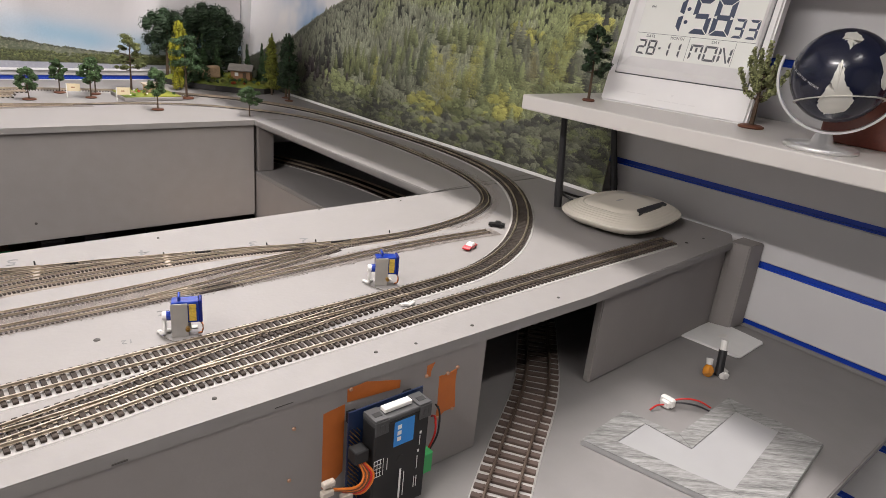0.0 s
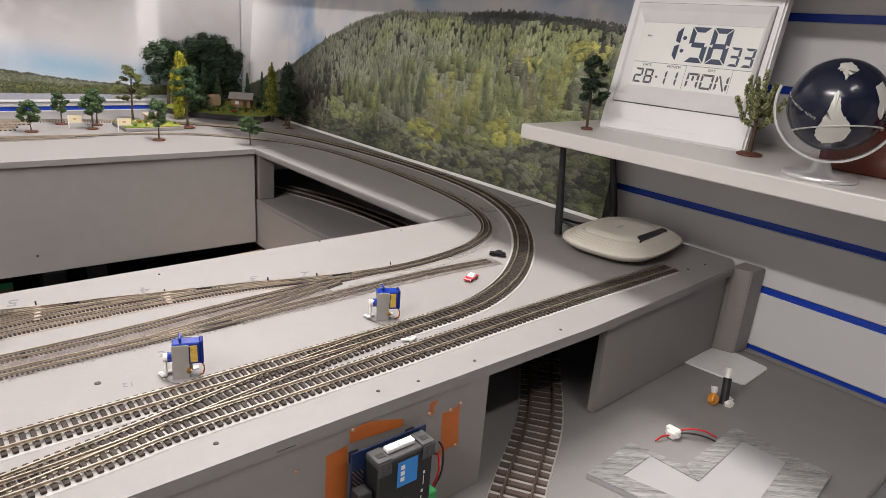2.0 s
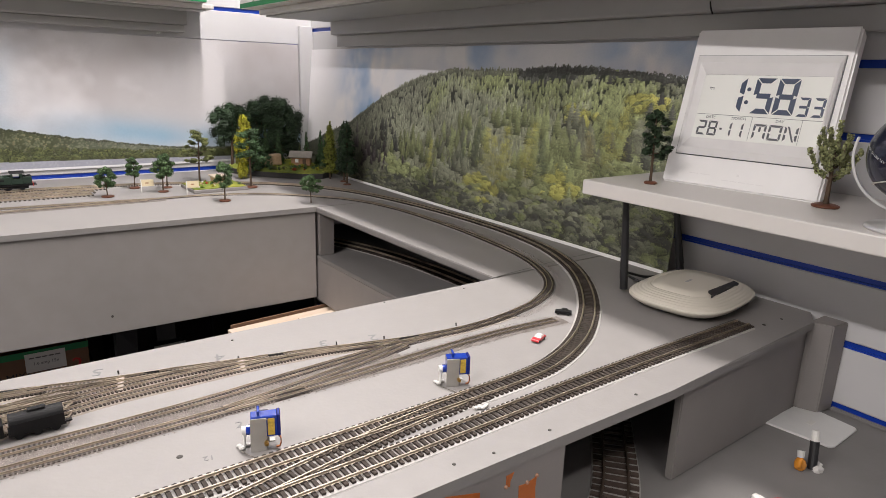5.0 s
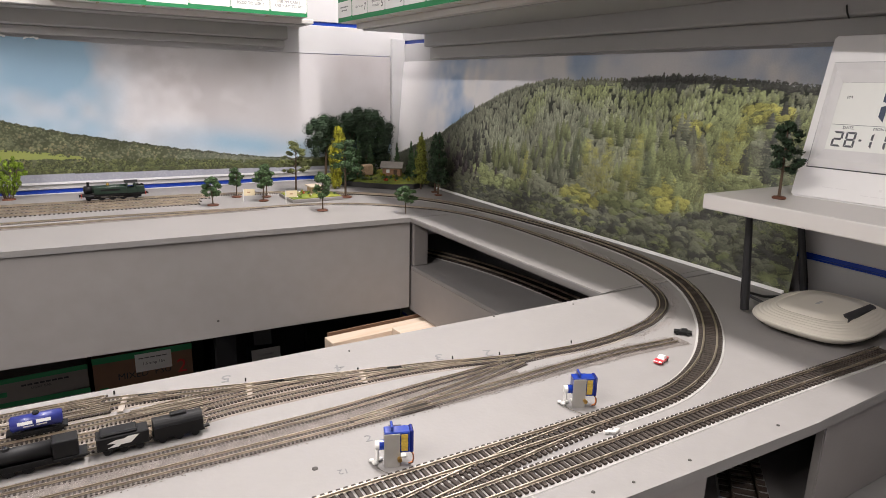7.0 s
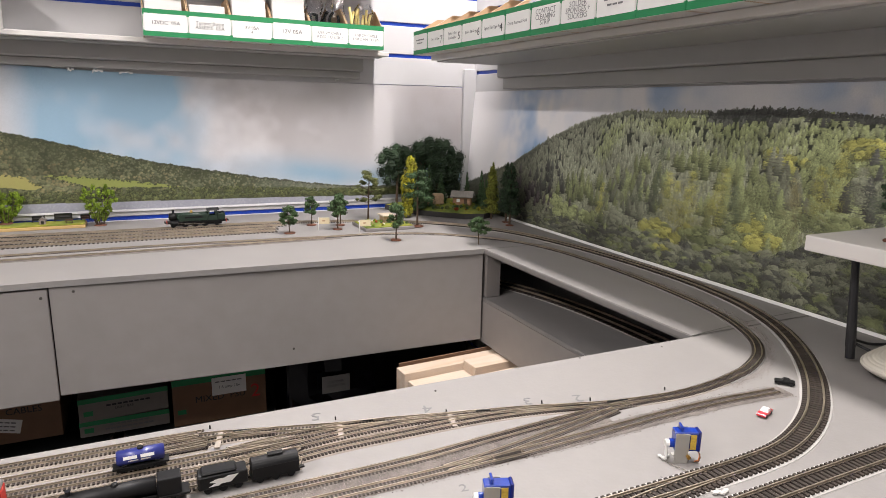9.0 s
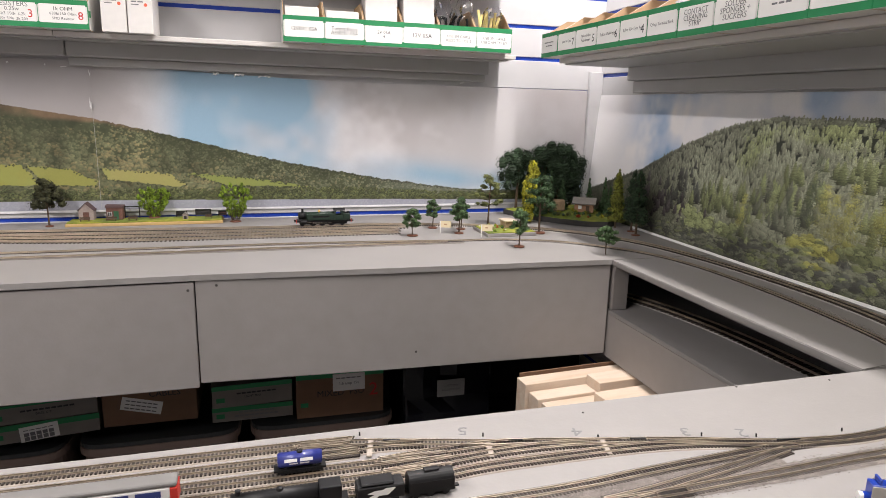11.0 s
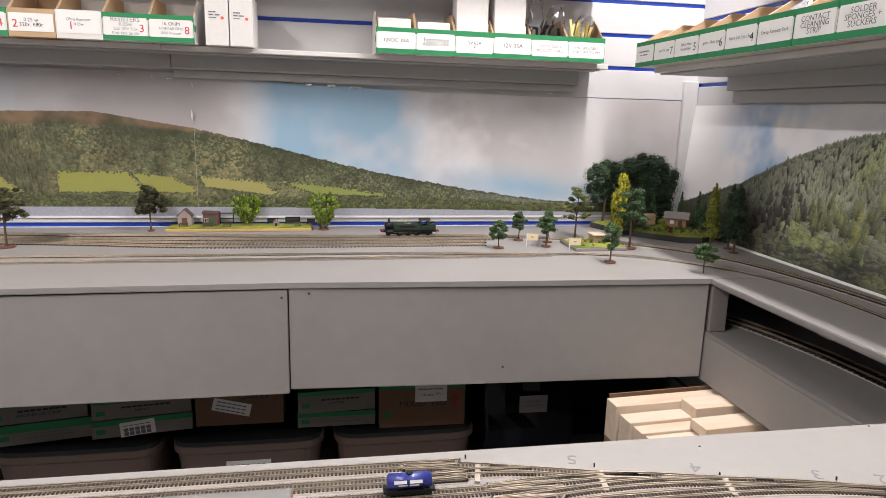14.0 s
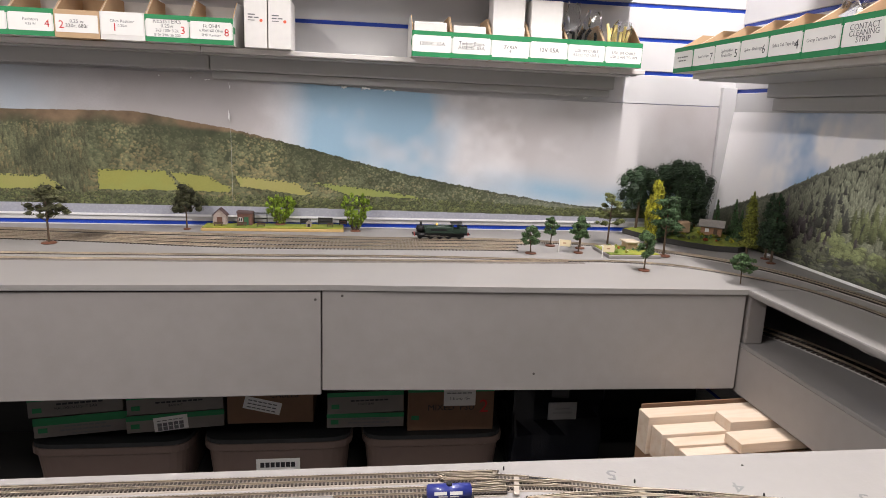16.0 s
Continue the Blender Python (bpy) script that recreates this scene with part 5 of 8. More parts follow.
# ---- globe ----
globe_navy = material("globe_navy", (0.007, 0.010, 0.030), 0.22, var=0.1, coat=0.25)
globe_silver = material("globe_silver", (0.66, 0.65, 0.60), 0.4, metal=0.2, var=0.06)
chrome = material("chrome", (0.82, 0.82, 0.82), 0.36, metal=0.75, var=0.03)
GR = 0.0485
globe = thing("desk_globe", "dark navy desk globe with silver continents on a ring stand", "globe", pose(0.806, 0.467, CZ, 0, 0, 0))
axis = pose(0, 0, 0.079, 0, 0, 0)
bm = bmesh.new()
bmesh.ops.create_uvsphere(bm, u_segments=48, v_segments=32, radius=GR)
part("sphere", bm, globe_navy, globe, "glossy dark navy sphere", True, axis)


def land(rows, mat, out=0.0006):
    """A silver land patch on the sphere from a ring of (longitude, latitude) degrees."""
    bm = bmesh.new()
    c = [sum(r[k] for r in rows) / len(rows) for k in (0, 1)]
    rings = []
    rows = [tuple(a[k] * (1 - t) + b[k] * t for k in (0, 1)) for a, b in zip(rows, rows[1:] + rows[:1]) for t in (0, 0.2, 0.4, 0.6, 0.8)]
    for f in (1.0, 0.85, 0.7, 0.55, 0.4, 0.25, 0.12):
        ring = []
        for k, (lo, la) in enumerate(rows):
            j = (noise.noise((lo * 0.25, la * 0.25, 1)) * 3 + noise.noise((lo * 0.8, la * 0.8, 4)) * 1.5) * f
            lo2, la2 = radians(c[0] + (lo - c[0]) * f + j), radians(c[1] + (la - c[1]) * f + j)
            R = GR + out
            ring.append(bm.verts.new((R * math.cos(la2) * math.cos(lo2), R * math.cos(la2) * math.sin(lo2), R * math.sin(la2))))
        rings.append(ring)
    n = len(rows)
    for a, b in zip(rings, rings[1:]):
        for k in range(n):
            bm.faces.new((a[k], a[(k + 1) % n], b[(k + 1) % n], b[k]))
    lo, la = radians(c[0]), radians(c[1])
    R = GR + out
    tip = bm.verts.new((R * math.cos(la) * math.cos(lo), R * math.cos(la) * math.sin(lo), R * math.sin(la)))
    for k in range(n):
        bm.faces.new((rings[-1][k], rings[-1][(k + 1) % n], tip))
    bmesh.ops.recalc_face_normals(bm, faces=bm.faces)
    return bm


# longitudes run so that 198 degrees faces the room
part("land", land([(182, 62), (205, 66), (220, 52), (210, 44), (203, 40), (200, 34), (194, 46), (184, 50)], globe_silver), globe_silver, globe, "silver land mass", True, axis)
part("land", land([(192, 14), (196, 22), (200, 10), (204, -4), (213, -14), (222, -28), (218, -42), (204, -48), (190, -50), (180, -44), (178, -32), (186, -16), (191, -2)], globe_silver), globe_silver, globe, "silver land mass", True, axis)
part("land", land([(240, 30), (255, 36), (262, 15), (255, -10), (246, -4)], globe_silver), globe_silver, globe, "silver land mass", True, axis)
for k, ch in enumerate("SOUTH ATLANTIC OCEAN"):
    if ch != " ":
        lo, la = radians(177 - 3.0 * k), radians(-15 + 1.35 * k)
        out = Vector((math.cos(la) * math.cos(lo), math.cos(la) * math.sin(lo), math.sin(la)))
        east = Vector((-math.sin(lo), math.cos(lo), 0))
        north = out.cross(east)
        a = math.atan2(1.35, 3.0 * math.cos(la))
        way = (-east * math.cos(a) + north * math.sin(a)).normalized()
        up = out.cross(way)
        turn = Matrix((way, up, out)).transposed().to_4x4()
        words("lettering", ch, 0.0036, axis @ Matrix.Translation(out * (GR + 0.0003)) @ turn, globe_silver, globe)
ring = []
for k in range(41):
    a = radians(-185 + 200 * k / 40)
    ring.append(Vector((0.0, math.cos(a) * (GR + 0.011), math.sin(a) * (GR + 0.011))))
bm = bmesh.new()
prev = None
for k, p in enumerate(ring):
    n = p.normalized()
    cur = [bm.verts.new(p + n * d + Vector((s, 0, 0))) for d, s in ((-0.001, -0.0055), (-0.001, 0.0055), (0.0015, 0.0055), (0.0015, -0.0055))]
    if prev:
        for q in range(4):
            bm.faces.new((prev[q], prev[(q + 1) % 4], cur[(q + 1) % 4], cur[q]))
    else:
        bm.faces.new(cur[::-1])
    prev = cur
bm.faces.new(prev)
bmesh.ops.recalc_face_normals(bm, faces=bm.faces)
part("ring_stand", bm, chrome, globe, "polished half-ring stand", m=pose(0, 0, 0.079, 0, 0, 18))
bm = bmesh.new()
lathe(bm, [(0.036, 0.0), (0.038, 0.001), (0.038, 0.004), (0.034, 0.006), (0.012, 0.008), (0.008, 0.018)], 32)
part("base_disc", bm, chrome, globe, "round polished base", True)
bm = bmesh.new()
lathe(bm, [(GR + 0.0002, -0.0006), (GR + 0.0008, 0.0), (GR + 0.0002, 0.0006)], 48)
part("equator_band", bm, globe_silver, globe, "thin pale band round the sphere", m=pose(0, 0, 0.079, 0, 14, 60) @ Matrix.Translation((0, 0, -0.026)) @ Matrix.Diagonal((0.88, 0.88, 1, 1)))
wood_red = material("wood_red", (0.16, 0.035, 0.02), 0.35, var=0.2, scale=40, stretch=(1, 8, 8), coat=0.3)
tb = thing("wooden_box", "reddish brown lacquered wooden box behind the globe", "box", pose(0.93, 0.40, CZ))
part("box_body", nbm((-0.045, -0.12, 0, 0.07, 0.10, 0.058), bevel=0.003, seg=2), wood_red, tb)
part("box_lid", nbm((-0.048, -0.123, 0.0585, 0.073, 0.103, 0.068), bevel=0.003, seg=2), wood_red, tb)

# ---- router ----
router_cream = material("router_cream", (0.66, 0.62, 0.54), 0.38, var=0.03, scale=30)
antenna_black = material("antenna_black", (0.018, 0.018, 0.02), 0.45)
router = thing("wifi_router", "cream plastic router with two black antennas on the baseboard", "router", pose(0.880, 0.746, TOP, 0, 0, 0))


def squircle(a, b, z, n=40, p=3.2):
    pts = []
    for k in range(n):
        t = 2 * math.pi * k / n
        c, s = math.cos(t), math.sin(t)
        pts.append(((abs(c) ** (2 / p)) * a * (1 if c > 0 else -1), (abs(s) ** (2 / p)) * b * (1 if s > 0 else -1), z))
    return pts


bm = bmesh.new()
levels = [(0.070, 0.050, 0.002), (0.080, 0.060, 0.005), (0.089, 0.068, 0.010), (0.0925, 0.0715, 0.0140), (0.0925, 0.0715, 0.0155)]
for k in range(6):
    q = k / 5
    a, b, z = 0.0915 - 0.0215 * q, 0.0705 - 0.0205 * q, 0.0168 + 0.0100 * q ** 0.75
    levels += [(a, b, z), (a - 0.0012, b - 0.0012, z - 0.0005), (a - 0.0022, b - 0.0022, z + 0.0004)]
levels += [(0.066, 0.047, 0.0276), (0.0655, 0.0465, 0.0268), (0.064, 0.045, 0.0268), (0.0635, 0.0445, 0.0280), (0.040, 0.028, 0.0290), (0.012, 0.010, 0.0292)]
rings = [[bm.verts.new(p) for p in squircle(*lv)] for lv in levels]
for a, b in zip(rings, rings[1:]):
    for k in range(40):
        bm.faces.new((a[k], a[(k + 1) % 40], b[(k + 1) % 40], b[k]))
bm.faces.new(rings[0][::-1])
bm.faces.new(rings[-1])
RM = pose(-0.002, -0.003, 0.001, 0, 0, 8) @ Matrix.Diagonal((1.06, 1.06, 1.12, 1))
part("casing", bm, router_cream, router, "", True, RM)
bm = bmesh.new()
prism(bm, [(-0.046, -0.0455), (0.046, -0.0455), (0.052, -0.036), (-0.024, -0.032), (-0.032, -0.036), (-0.036, -0.042)], 0.0262, 0.0291)
part("light_window", bm, antenna_black, router, "dark indicator window", m=RM)
part("maker_mark", bars(bmesh.new(), [(0, 0.0, 0.022, 0.004)], 0.0296), shelf_grey, router, m=RM @ pose(0, 0.006, 0, 0, 0, 0))
for name_x, foot, tip in (("antenna", (-0.054, 0.083, 0.006), (-0.052, 0.098, 0.150)), ("antenna", (0.104, 0.088, 0.008), (0.100, 0.112, 0.135))):
    b = bmesh.new()
    f, t = Vector(foot), Vector(tip)
    cyl(b, f, f + (t - f) * 0.12, 0.0062, 0.0062, 12)
    cyl(b, f + (t - f) * 0.12, f + (t - f) * 0.55, 0.0068, 0.0058, 12)
    cyl(b, f + (t - f) * 0.55, t, 0.0058, 0.0048, 12)
    part("antenna", b, antenna_black, router, "black plastic rod antenna")
for k in range(4):
    bm = bmesh.new()
    cyl(bm, (0.05 * (1 if k % 2 else -1), 0.045 * (1 if k > 1 else -1), 0.0), (0.05 * (1 if k % 2 else -1), 0.045 * (1 if k > 1 else -1), 0.0045), 0.006)
    part("foot", bm, antenna_black, router)
part("lead", tube([(-0.02, 0.066, 0.012), (-0.03, 0.090, 0.020), (-0.01, 0.112, 0.018), (0.03, 0.108, 0.006), (0.06, 0.10, 0.004)], 0.0022), antenna_black, router, "black power lead")

# ---- servo turnout motors ----
servo_blue = material("servo_blue", (0.010, 0.040, 0.31), 0.2, var=0.08, coat=0.5)
servo_dark = material("servo_dark", (0.006, 0.015, 0.16), 0.25)
nylon = material("nylon", (0.75, 0.74, 0.72), 0.4)
brass = material("brass", (0.55, 0.36, 0.12), 0.3, metal=1.0)
wire_orange = material("wire_orange", (0.60, 0.16, 0.02), 0.5)
wire_brown = material("wire_brown", (0.14, 0.05, 0.02), 0.5)
circuit = material("circuit", (0.55, 0.38, 0.06), 0.4, var=0.4, scale=400)


bracket_steel = material("bracket_steel", (0.46, 0.445, 0.42), 0.5, metal=0.55, var=0.12, scale=90)


def servo(m):
    """A micro servo in a folded steel bracket, working a point through a wire."""
    s = thing("servo_motor", "blue micro servo in a bent steel bracket beside the track", "servo", m, "turnout servos")
    part("bracket", nbm((-0.0110, -0.0085, 0, 0.0040, -0.0077, 0.0345), (-0.0055, 0.0065, 0, 0.0065, 0.0073, 0.036), (-0.0055, -0.0077, 0.0322, 0.0065, -0.0071, 0.033), (-0.0055, -0.0077, 0.0, -0.0048, 0.0065, 0.0125), (-0.0075, 0.0065, 0.0, 0.012, 0.013, 0.001), bevel=0.0003), bracket_steel, s, "bent steel bracket")
    part("servo_case", nbm((-0.0105, -0.0070, 0.0135, 0.0140, 0.0060, 0.0355), bevel=0.0008), servo_blue, s, "translucent blue plastic case")
    part("servo_lid", nbm((0.0135, -0.0072, 0.0130, 0.0170, 0.0062, 0.0365), bevel=0.0010), servo_dark, s)
    part("mounting_ear", nbm((-0.0045, -0.0060, 0.0362, -0.002, 0.0058, 0.041), bevel=0.0005), servo_blue, s)
    part("mounting_ear", nbm((-0.0045, -0.0060, 0.0085, -0.002, 0.0058, 0.0134), bevel=0.0005), servo_blue, s)
    part("circuit_board", nbm((0.0052, -0.0078, 0.016, 0.0115, -0.0071, 0.033)), circuit, s, "yellow circuit board seen in the case")
    b = bmesh.new()
    cyl(b, (-0.0105, 0, 0.0195), (-0.0150, 0, 0.0195), 0.0048, seg=16)
    part("gear_boss", b, servo_blue, s)
    b = nbm((-0.0180, -0.0028, 0.003, -0.0155, 0.0028, 0.0205), bevel=0.001)
    cyl(b, (-0.0150, 0, 0.0195), (-0.0188, 0, 0.0195), 0.0042, seg=14)
    part("horn", b, nylon, s, "white nylon horn")
    b = bmesh.new()
    cyl(b, (0.0035, -0.0125, 0.009), (0.0035, -0.0085, 0.009), 0.0022, seg=8)
    cyl(b, (0.0035, -0.0135, 0.009), (0.0035, -0.0125, 0.009), 0.0014, seg=8)
    part("screw", b, brass, s, "brass screw and nut")
    for k, w in enumerate((wire_orange, wire_orange, wire_brown)):
        part("wire", tube([(0.012, 0.0 - k * 0.0012, 0.014), (0.0165, -0.004 - k * 0.0012, 0.012), (0.0165, -0.0065 - k * 0.001, 0.004), (0.012, -0.0055, 0.001)], 0.0007, 6), w, s)
    part("linkage", tube([(-0.018, 0.0, 0.004), (-0.020, -0.006, 0.0018), (-0.012, -0.016, 0.0016), (-0.002, -0.026, 0.0016)], 0.0005, 6), steel, s, "bent wire linkage")
    b = bmesh.new()
    for p, rr in (((-0.019, -0.002, 0.0025), 0.0035), ((-0.014, 0.004, 0.002), 0.003), ((-0.022, 0.003, 0.002), 0.0028)):
        bmesh.ops.create_icosphere(b, subdivisions=2, radius=rr, matrix=Matrix.Translation(p) @ Matrix.Diagonal((1, 1, 0.6, 1)))
    part("glue_blob", b, clear_glue, s, "clear hot-glue blob")
    return s


clear_glue = material("clear_glue", (0.60, 0.59, 0.57), 0.15, var=0.05, coat=0.6)
sv = servo(pose(0.195, 0.722, TOP, 0, 0, -20) @ Matrix.Diagonal((0.92, 0.92, 0.92, 1)))
copy_thing(sv, pose(0.412, 0.727, TOP, 0, 0, -26))
for x, y in ((0.402, 0.668),):
    b = bmesh.new()
    for k in range(5):
        bmesh.ops.create_icosphere(b, subdivisions=1, radius=0.0035, matrix=Matrix.Translation((k * 0.003 - 0.006, random.uniform(-0.002, 0.002), 0.0015)) @ Matrix.Diagonal((1, 0.8, 0.6, 1)))
    tagged(part("glue_lump", b, clear_glue, m=pose(x, y, TOP + 0.0005)), "clear lump of glue on the point tie-bar", "glue")

# ---- decoder box on the front panel ----
box_black = material("box_black", (0.008, 0.008, 0.009), 0.55, var=0.08)
pcb_blue = material("pcb_blue", (0.007, 0.020, 0.065), 0.4, var=0.15, scale=200)
logo_blue = material("logo_blue", (0.02, 0.22, 0.62), 0.4)
term_green = material("term_green", (0.04, 0.34, 0.10), 0.45)
plug_white = material("plug_white", (0.76, 0.75, 0.72), 0.45)
wire_red = material("wire_red", (0.5, 0.015, 0.012), 0.45)
plug_beige = material("plug_beige", (0.48, 0.42, 0.36), 0.5, var=0.15)
dec = thing("accessory_decoder", "black decoder module on a blue circuit board fixed to the panel", "decoder", pose(0.314, 0.5887, 0.8685, 0, 0, -0.8) @ Matrix.Diagonal((0.84, 0.95, 1, 1)))
# local: x along the panel, y into it, z up
part("circuit_board", nbm((-0.046, -0.013, -0.052, 0.046, -0.0115, 0.052)), pcb_blue, dec, "dark blue circuit board")
for x in (-0.04, 0.03):
    for z in (-0.045, 0.035):
        part("spacer", nbm((x, -0.0115, z, x + 0.01, -0.0002, z + 0.01)), box_black, dec)
part("case", nbm((-0.030, -0.034, -0.052, 0.038, -0.0131, 0.044), bevel=0.0015), box_black, dec, "matt black plastic case")
part("case_top", nbm((-0.031, -0.034, 0.0441, 0.039, -0.014, 0.049), bevel=0.001), material("case_grey", (0.048, 0.048, 0.05), 0.55), dec, "dark grey connector block")
clip_grey = material("clip_grey", (0.058, 0.058, 0.06), 0.5, var=0.1)
for s in (-1, 1):
    cx = 0.004 + s * 0.027
    part("clip", nbm((cx - 0.008, -0.0355, 0.036, cx + 0.008, -0.0345, 0.0495), (cx - 0.008, -0.0345, 0.0492, cx + 0.008, -0.015, 0.0506), (cx - 0.003, -0.036, 0.0395, cx + 0.003, -0.0355, 0.046), bevel=0.0005), clip_grey, dec, "grey plastic clip")
    part("clip_slot", nbm((cx - 0.004, -0.029, 0.0507, cx + 0.005, -0.023, 0.0510)), pure_black, dec)
b = bmesh.new()
cyl(b, (0.0036, -0.0343, 0.0015), (0.0036, -0.0338, 0.0015), 0.0048, 0.0048, 20)
part("key_hole", b, pure_black, dec, "round dark hole")
part("socket", nbm((-0.014, -0.027, 0.0491, 0.020, -0.019, 0.0535), bevel=0.0008), plug_white, dec, "white plug socket")
part("logo_label", nbm((-0.007, -0.0344, 0.0175, 0.018, -0.0341, 0.0425)), logo_blue, dec, "blue square label with white marks")
part("logo_marks", bars(bmesh.new(), [(0.0, 0.0365, 0.006, 0.004), (0.0, 0.0305, 0.006, 0.004), (0.0, 0.0245, 0.006, 0.004)], 0.0), label_white, dec, m=pose(0, -0.0346, 0, 90, 0, 0))
rows = [(-0.024, 0.0105 - k * 0.0042, 0.011, 0.0006) for k in range(5)] + [(-0.0295 + k * 0.0037, 0.0021, 0.0006, 0.0172) for k in range(4)]
rows += [(0.0045, -0.025, 0.0030, 0.033), (0.0092, -0.026, 0.0010, 0.026), (-0.0135, 0.003, 0.0009, 0.012), (0.0275, 0.022, 0.0030, 0.0030), (0.0270, 0.014, 0.0011, 0.010), (0.0262, 0.003, 0.0030, 0.0030), (0.0255, -0.009, 0.0011, 0.014), (0.0235, -0.030, 0.0012, 0.012), (0.0265, -0.030, 0.0012, 0.012)]
part("small_print", bars(bmesh.new(), rows, 0.0), label_white, dec, "fine white legends", m=pose(0, -0.0346, 0, 90, 0, 0))
pins = bmesh.new()
for k in range(16):
    for j in range(3):
        box(pins, -0.0445 + j * 0.0042, -0.0185, 0.034 - k * 0.0046, -0.0439 + j * 0.0042, -0.0131, 0.0348 - k * 0.0046)
part("pin_header", pins, brass, dec, "rows of gold header pins")
part("plug_body", nbm((-0.050, -0.032, 0.012, -0.0345, -0.0190, 0.0245), bevel=0.001), box_black, dec)
part("terminal", nbm((0.0385, -0.028, -0.0345, 0.0545, -0.0132, -0.012), bevel=0.001), term_green, dec, "green screw terminal")
part("lead", tube([(0.052, -0.02, -0.018), (0.060, -0.022, 0.002), (0.068, -0.012, 0.012), (0.071, -0.002, 0.006)], 0.0011, 8), wire_red, dec, "red lead")
part("lead", tube([(0.054, -0.019, -0.020), (0.066, -0.02, -0.002), (0.074, -0.012, 0.016), (0.075, -0.001, 0.020)], 0.0011, 8), antenna_black, dec, "black lead")
for k, (w, dx) in enumerate(((wire_orange, 0), (wire_orange, 0.003), (wire_brown, 0.005), (wire_red, 0.007), (wire_orange, 0.009), (wire_brown, 0.002))):
    part("ribbon_wire", tube([(-0.044 + dx * 0.5, -0.028, 0.0125), (-0.040 + dx, -0.033 - dx * 0.4, 0.0), (-0.050 + dx, -0.034, -0.0075 - dx), (-0.078 + dx * 2, -0.029, -0.002 - dx)], 0.0012, 6), w, dec)
part("servo_plug", nbm((-0.084, -0.032, 0.001, -0.071, -0.026, 0.0065), (-0.086, -0.033, -0.0072, -0.073, -0.027, -0.001), (-0.064, -0.033, -0.020, -0.051, -0.027, -0.013), bevel=0.001), plug_beige, dec, "white servo plug")

# bare orange paint left on the panel
screw_tan = material("screw_tan", (0.42, 0.24, 0.16), 0.45, metal=0.3, var=0.2)
for pts in ([(0.226, 0.912), (0.238, 0.915), (0.262, 0.919), (0.279, 0.921), (0.279, 0.852), (0.262, 0.838), (0.250, 0.855), (0.226, 0.868)], [(0.281, 0.935), (0.300, 0.936), (0.336, 0.926), (0.336, 0.918), (0.281, 0.922)],
            [(0.382, 0.915), (0.392, 0.914), (0.404, 0.917), (0.403, 0.905), (0.406, 0.872), (0.392, 0.872), (0.381, 0.862), (0.383, 0.880)], [(0.366, 0.931), (0.375, 0.932), (0.371, 0.924), (0.371, 0.918), (0.366, 0.920)]):
    bm = bmesh.new()
    cx = sum(p[0] for p in pts) / len(pts)
    yy0 = 0.5892 - (cx - 0.30) * 0.0143
    a = [bm.verts.new((x, yy0 - (x - cx) * 0.0143 - 0.0004, z)) for x, z in pts]
    b = [bm.verts.new((x, yy0 - (x - cx) * 0.0143 + 0.0006, z)) for x, z in pts]
    bm.faces.new(a[::-1])
    bm.faces.new(b)
    for k in range(len(pts)):
        k2 = (k + 1) % len(pts)
        bm.faces.new((a[k], a[k2], b[k2], b[k]))
    bmesh.ops.recalc_face_normals(bm, faces=bm.faces)
    tagged(part("paint_patch", bm, orange_paint), "bare orange patch left on the grey panel", "paint", kind="structure")
for x, z in ((0.232, 0.915), (0.284, 0.934), (0.392, 0.915), (0.366, 0.920), (0.402, 0.872), (0.384, 0.868), (0.404, 0.918), (0.228, 0.866)):
    b = bmesh.new()
    yy0 = 0.5892 - (x - 0.30) * 0.0143
    cyl(b, (x, yy0 - 0.0019, z), (x, yy0 + 0.001, z), 0.0014, 0.0024, 10)
    tagged(part("screw", b, screw_tan), "small coppery screw in the grey front panel", "screw", "panel screws")

# ---- things on the lower baseboard ----
frame_grey = material("frame_grey", (0.245, 0.245, 0.24), 0.8, var=0.75, scale=190, stretch=(0.5, 7, 1), bump=0.3, bscale=200)
plate_grey = material("plate_grey", (0.345, 0.345, 0.35), 0.5, var=0.04)
plate_white = material("plate_white", (0.74, 0.74, 0.73), 0.55, var=0.05)
pl = thing("mock_up_frame", "flat grey-streaked card frame with a white panel", "card frame", pose(0.672, 0.440, LOW + 0.0003, 0, 0, -42))


def ring_of(pts):
    c, s = math.cos(radians(42)), math.sin(radians(42))
    return [((x - 0.672) * c - (y - 0.440) * s, (x - 0.672) * s + (y - 0.440) * c) for x, y in pts]


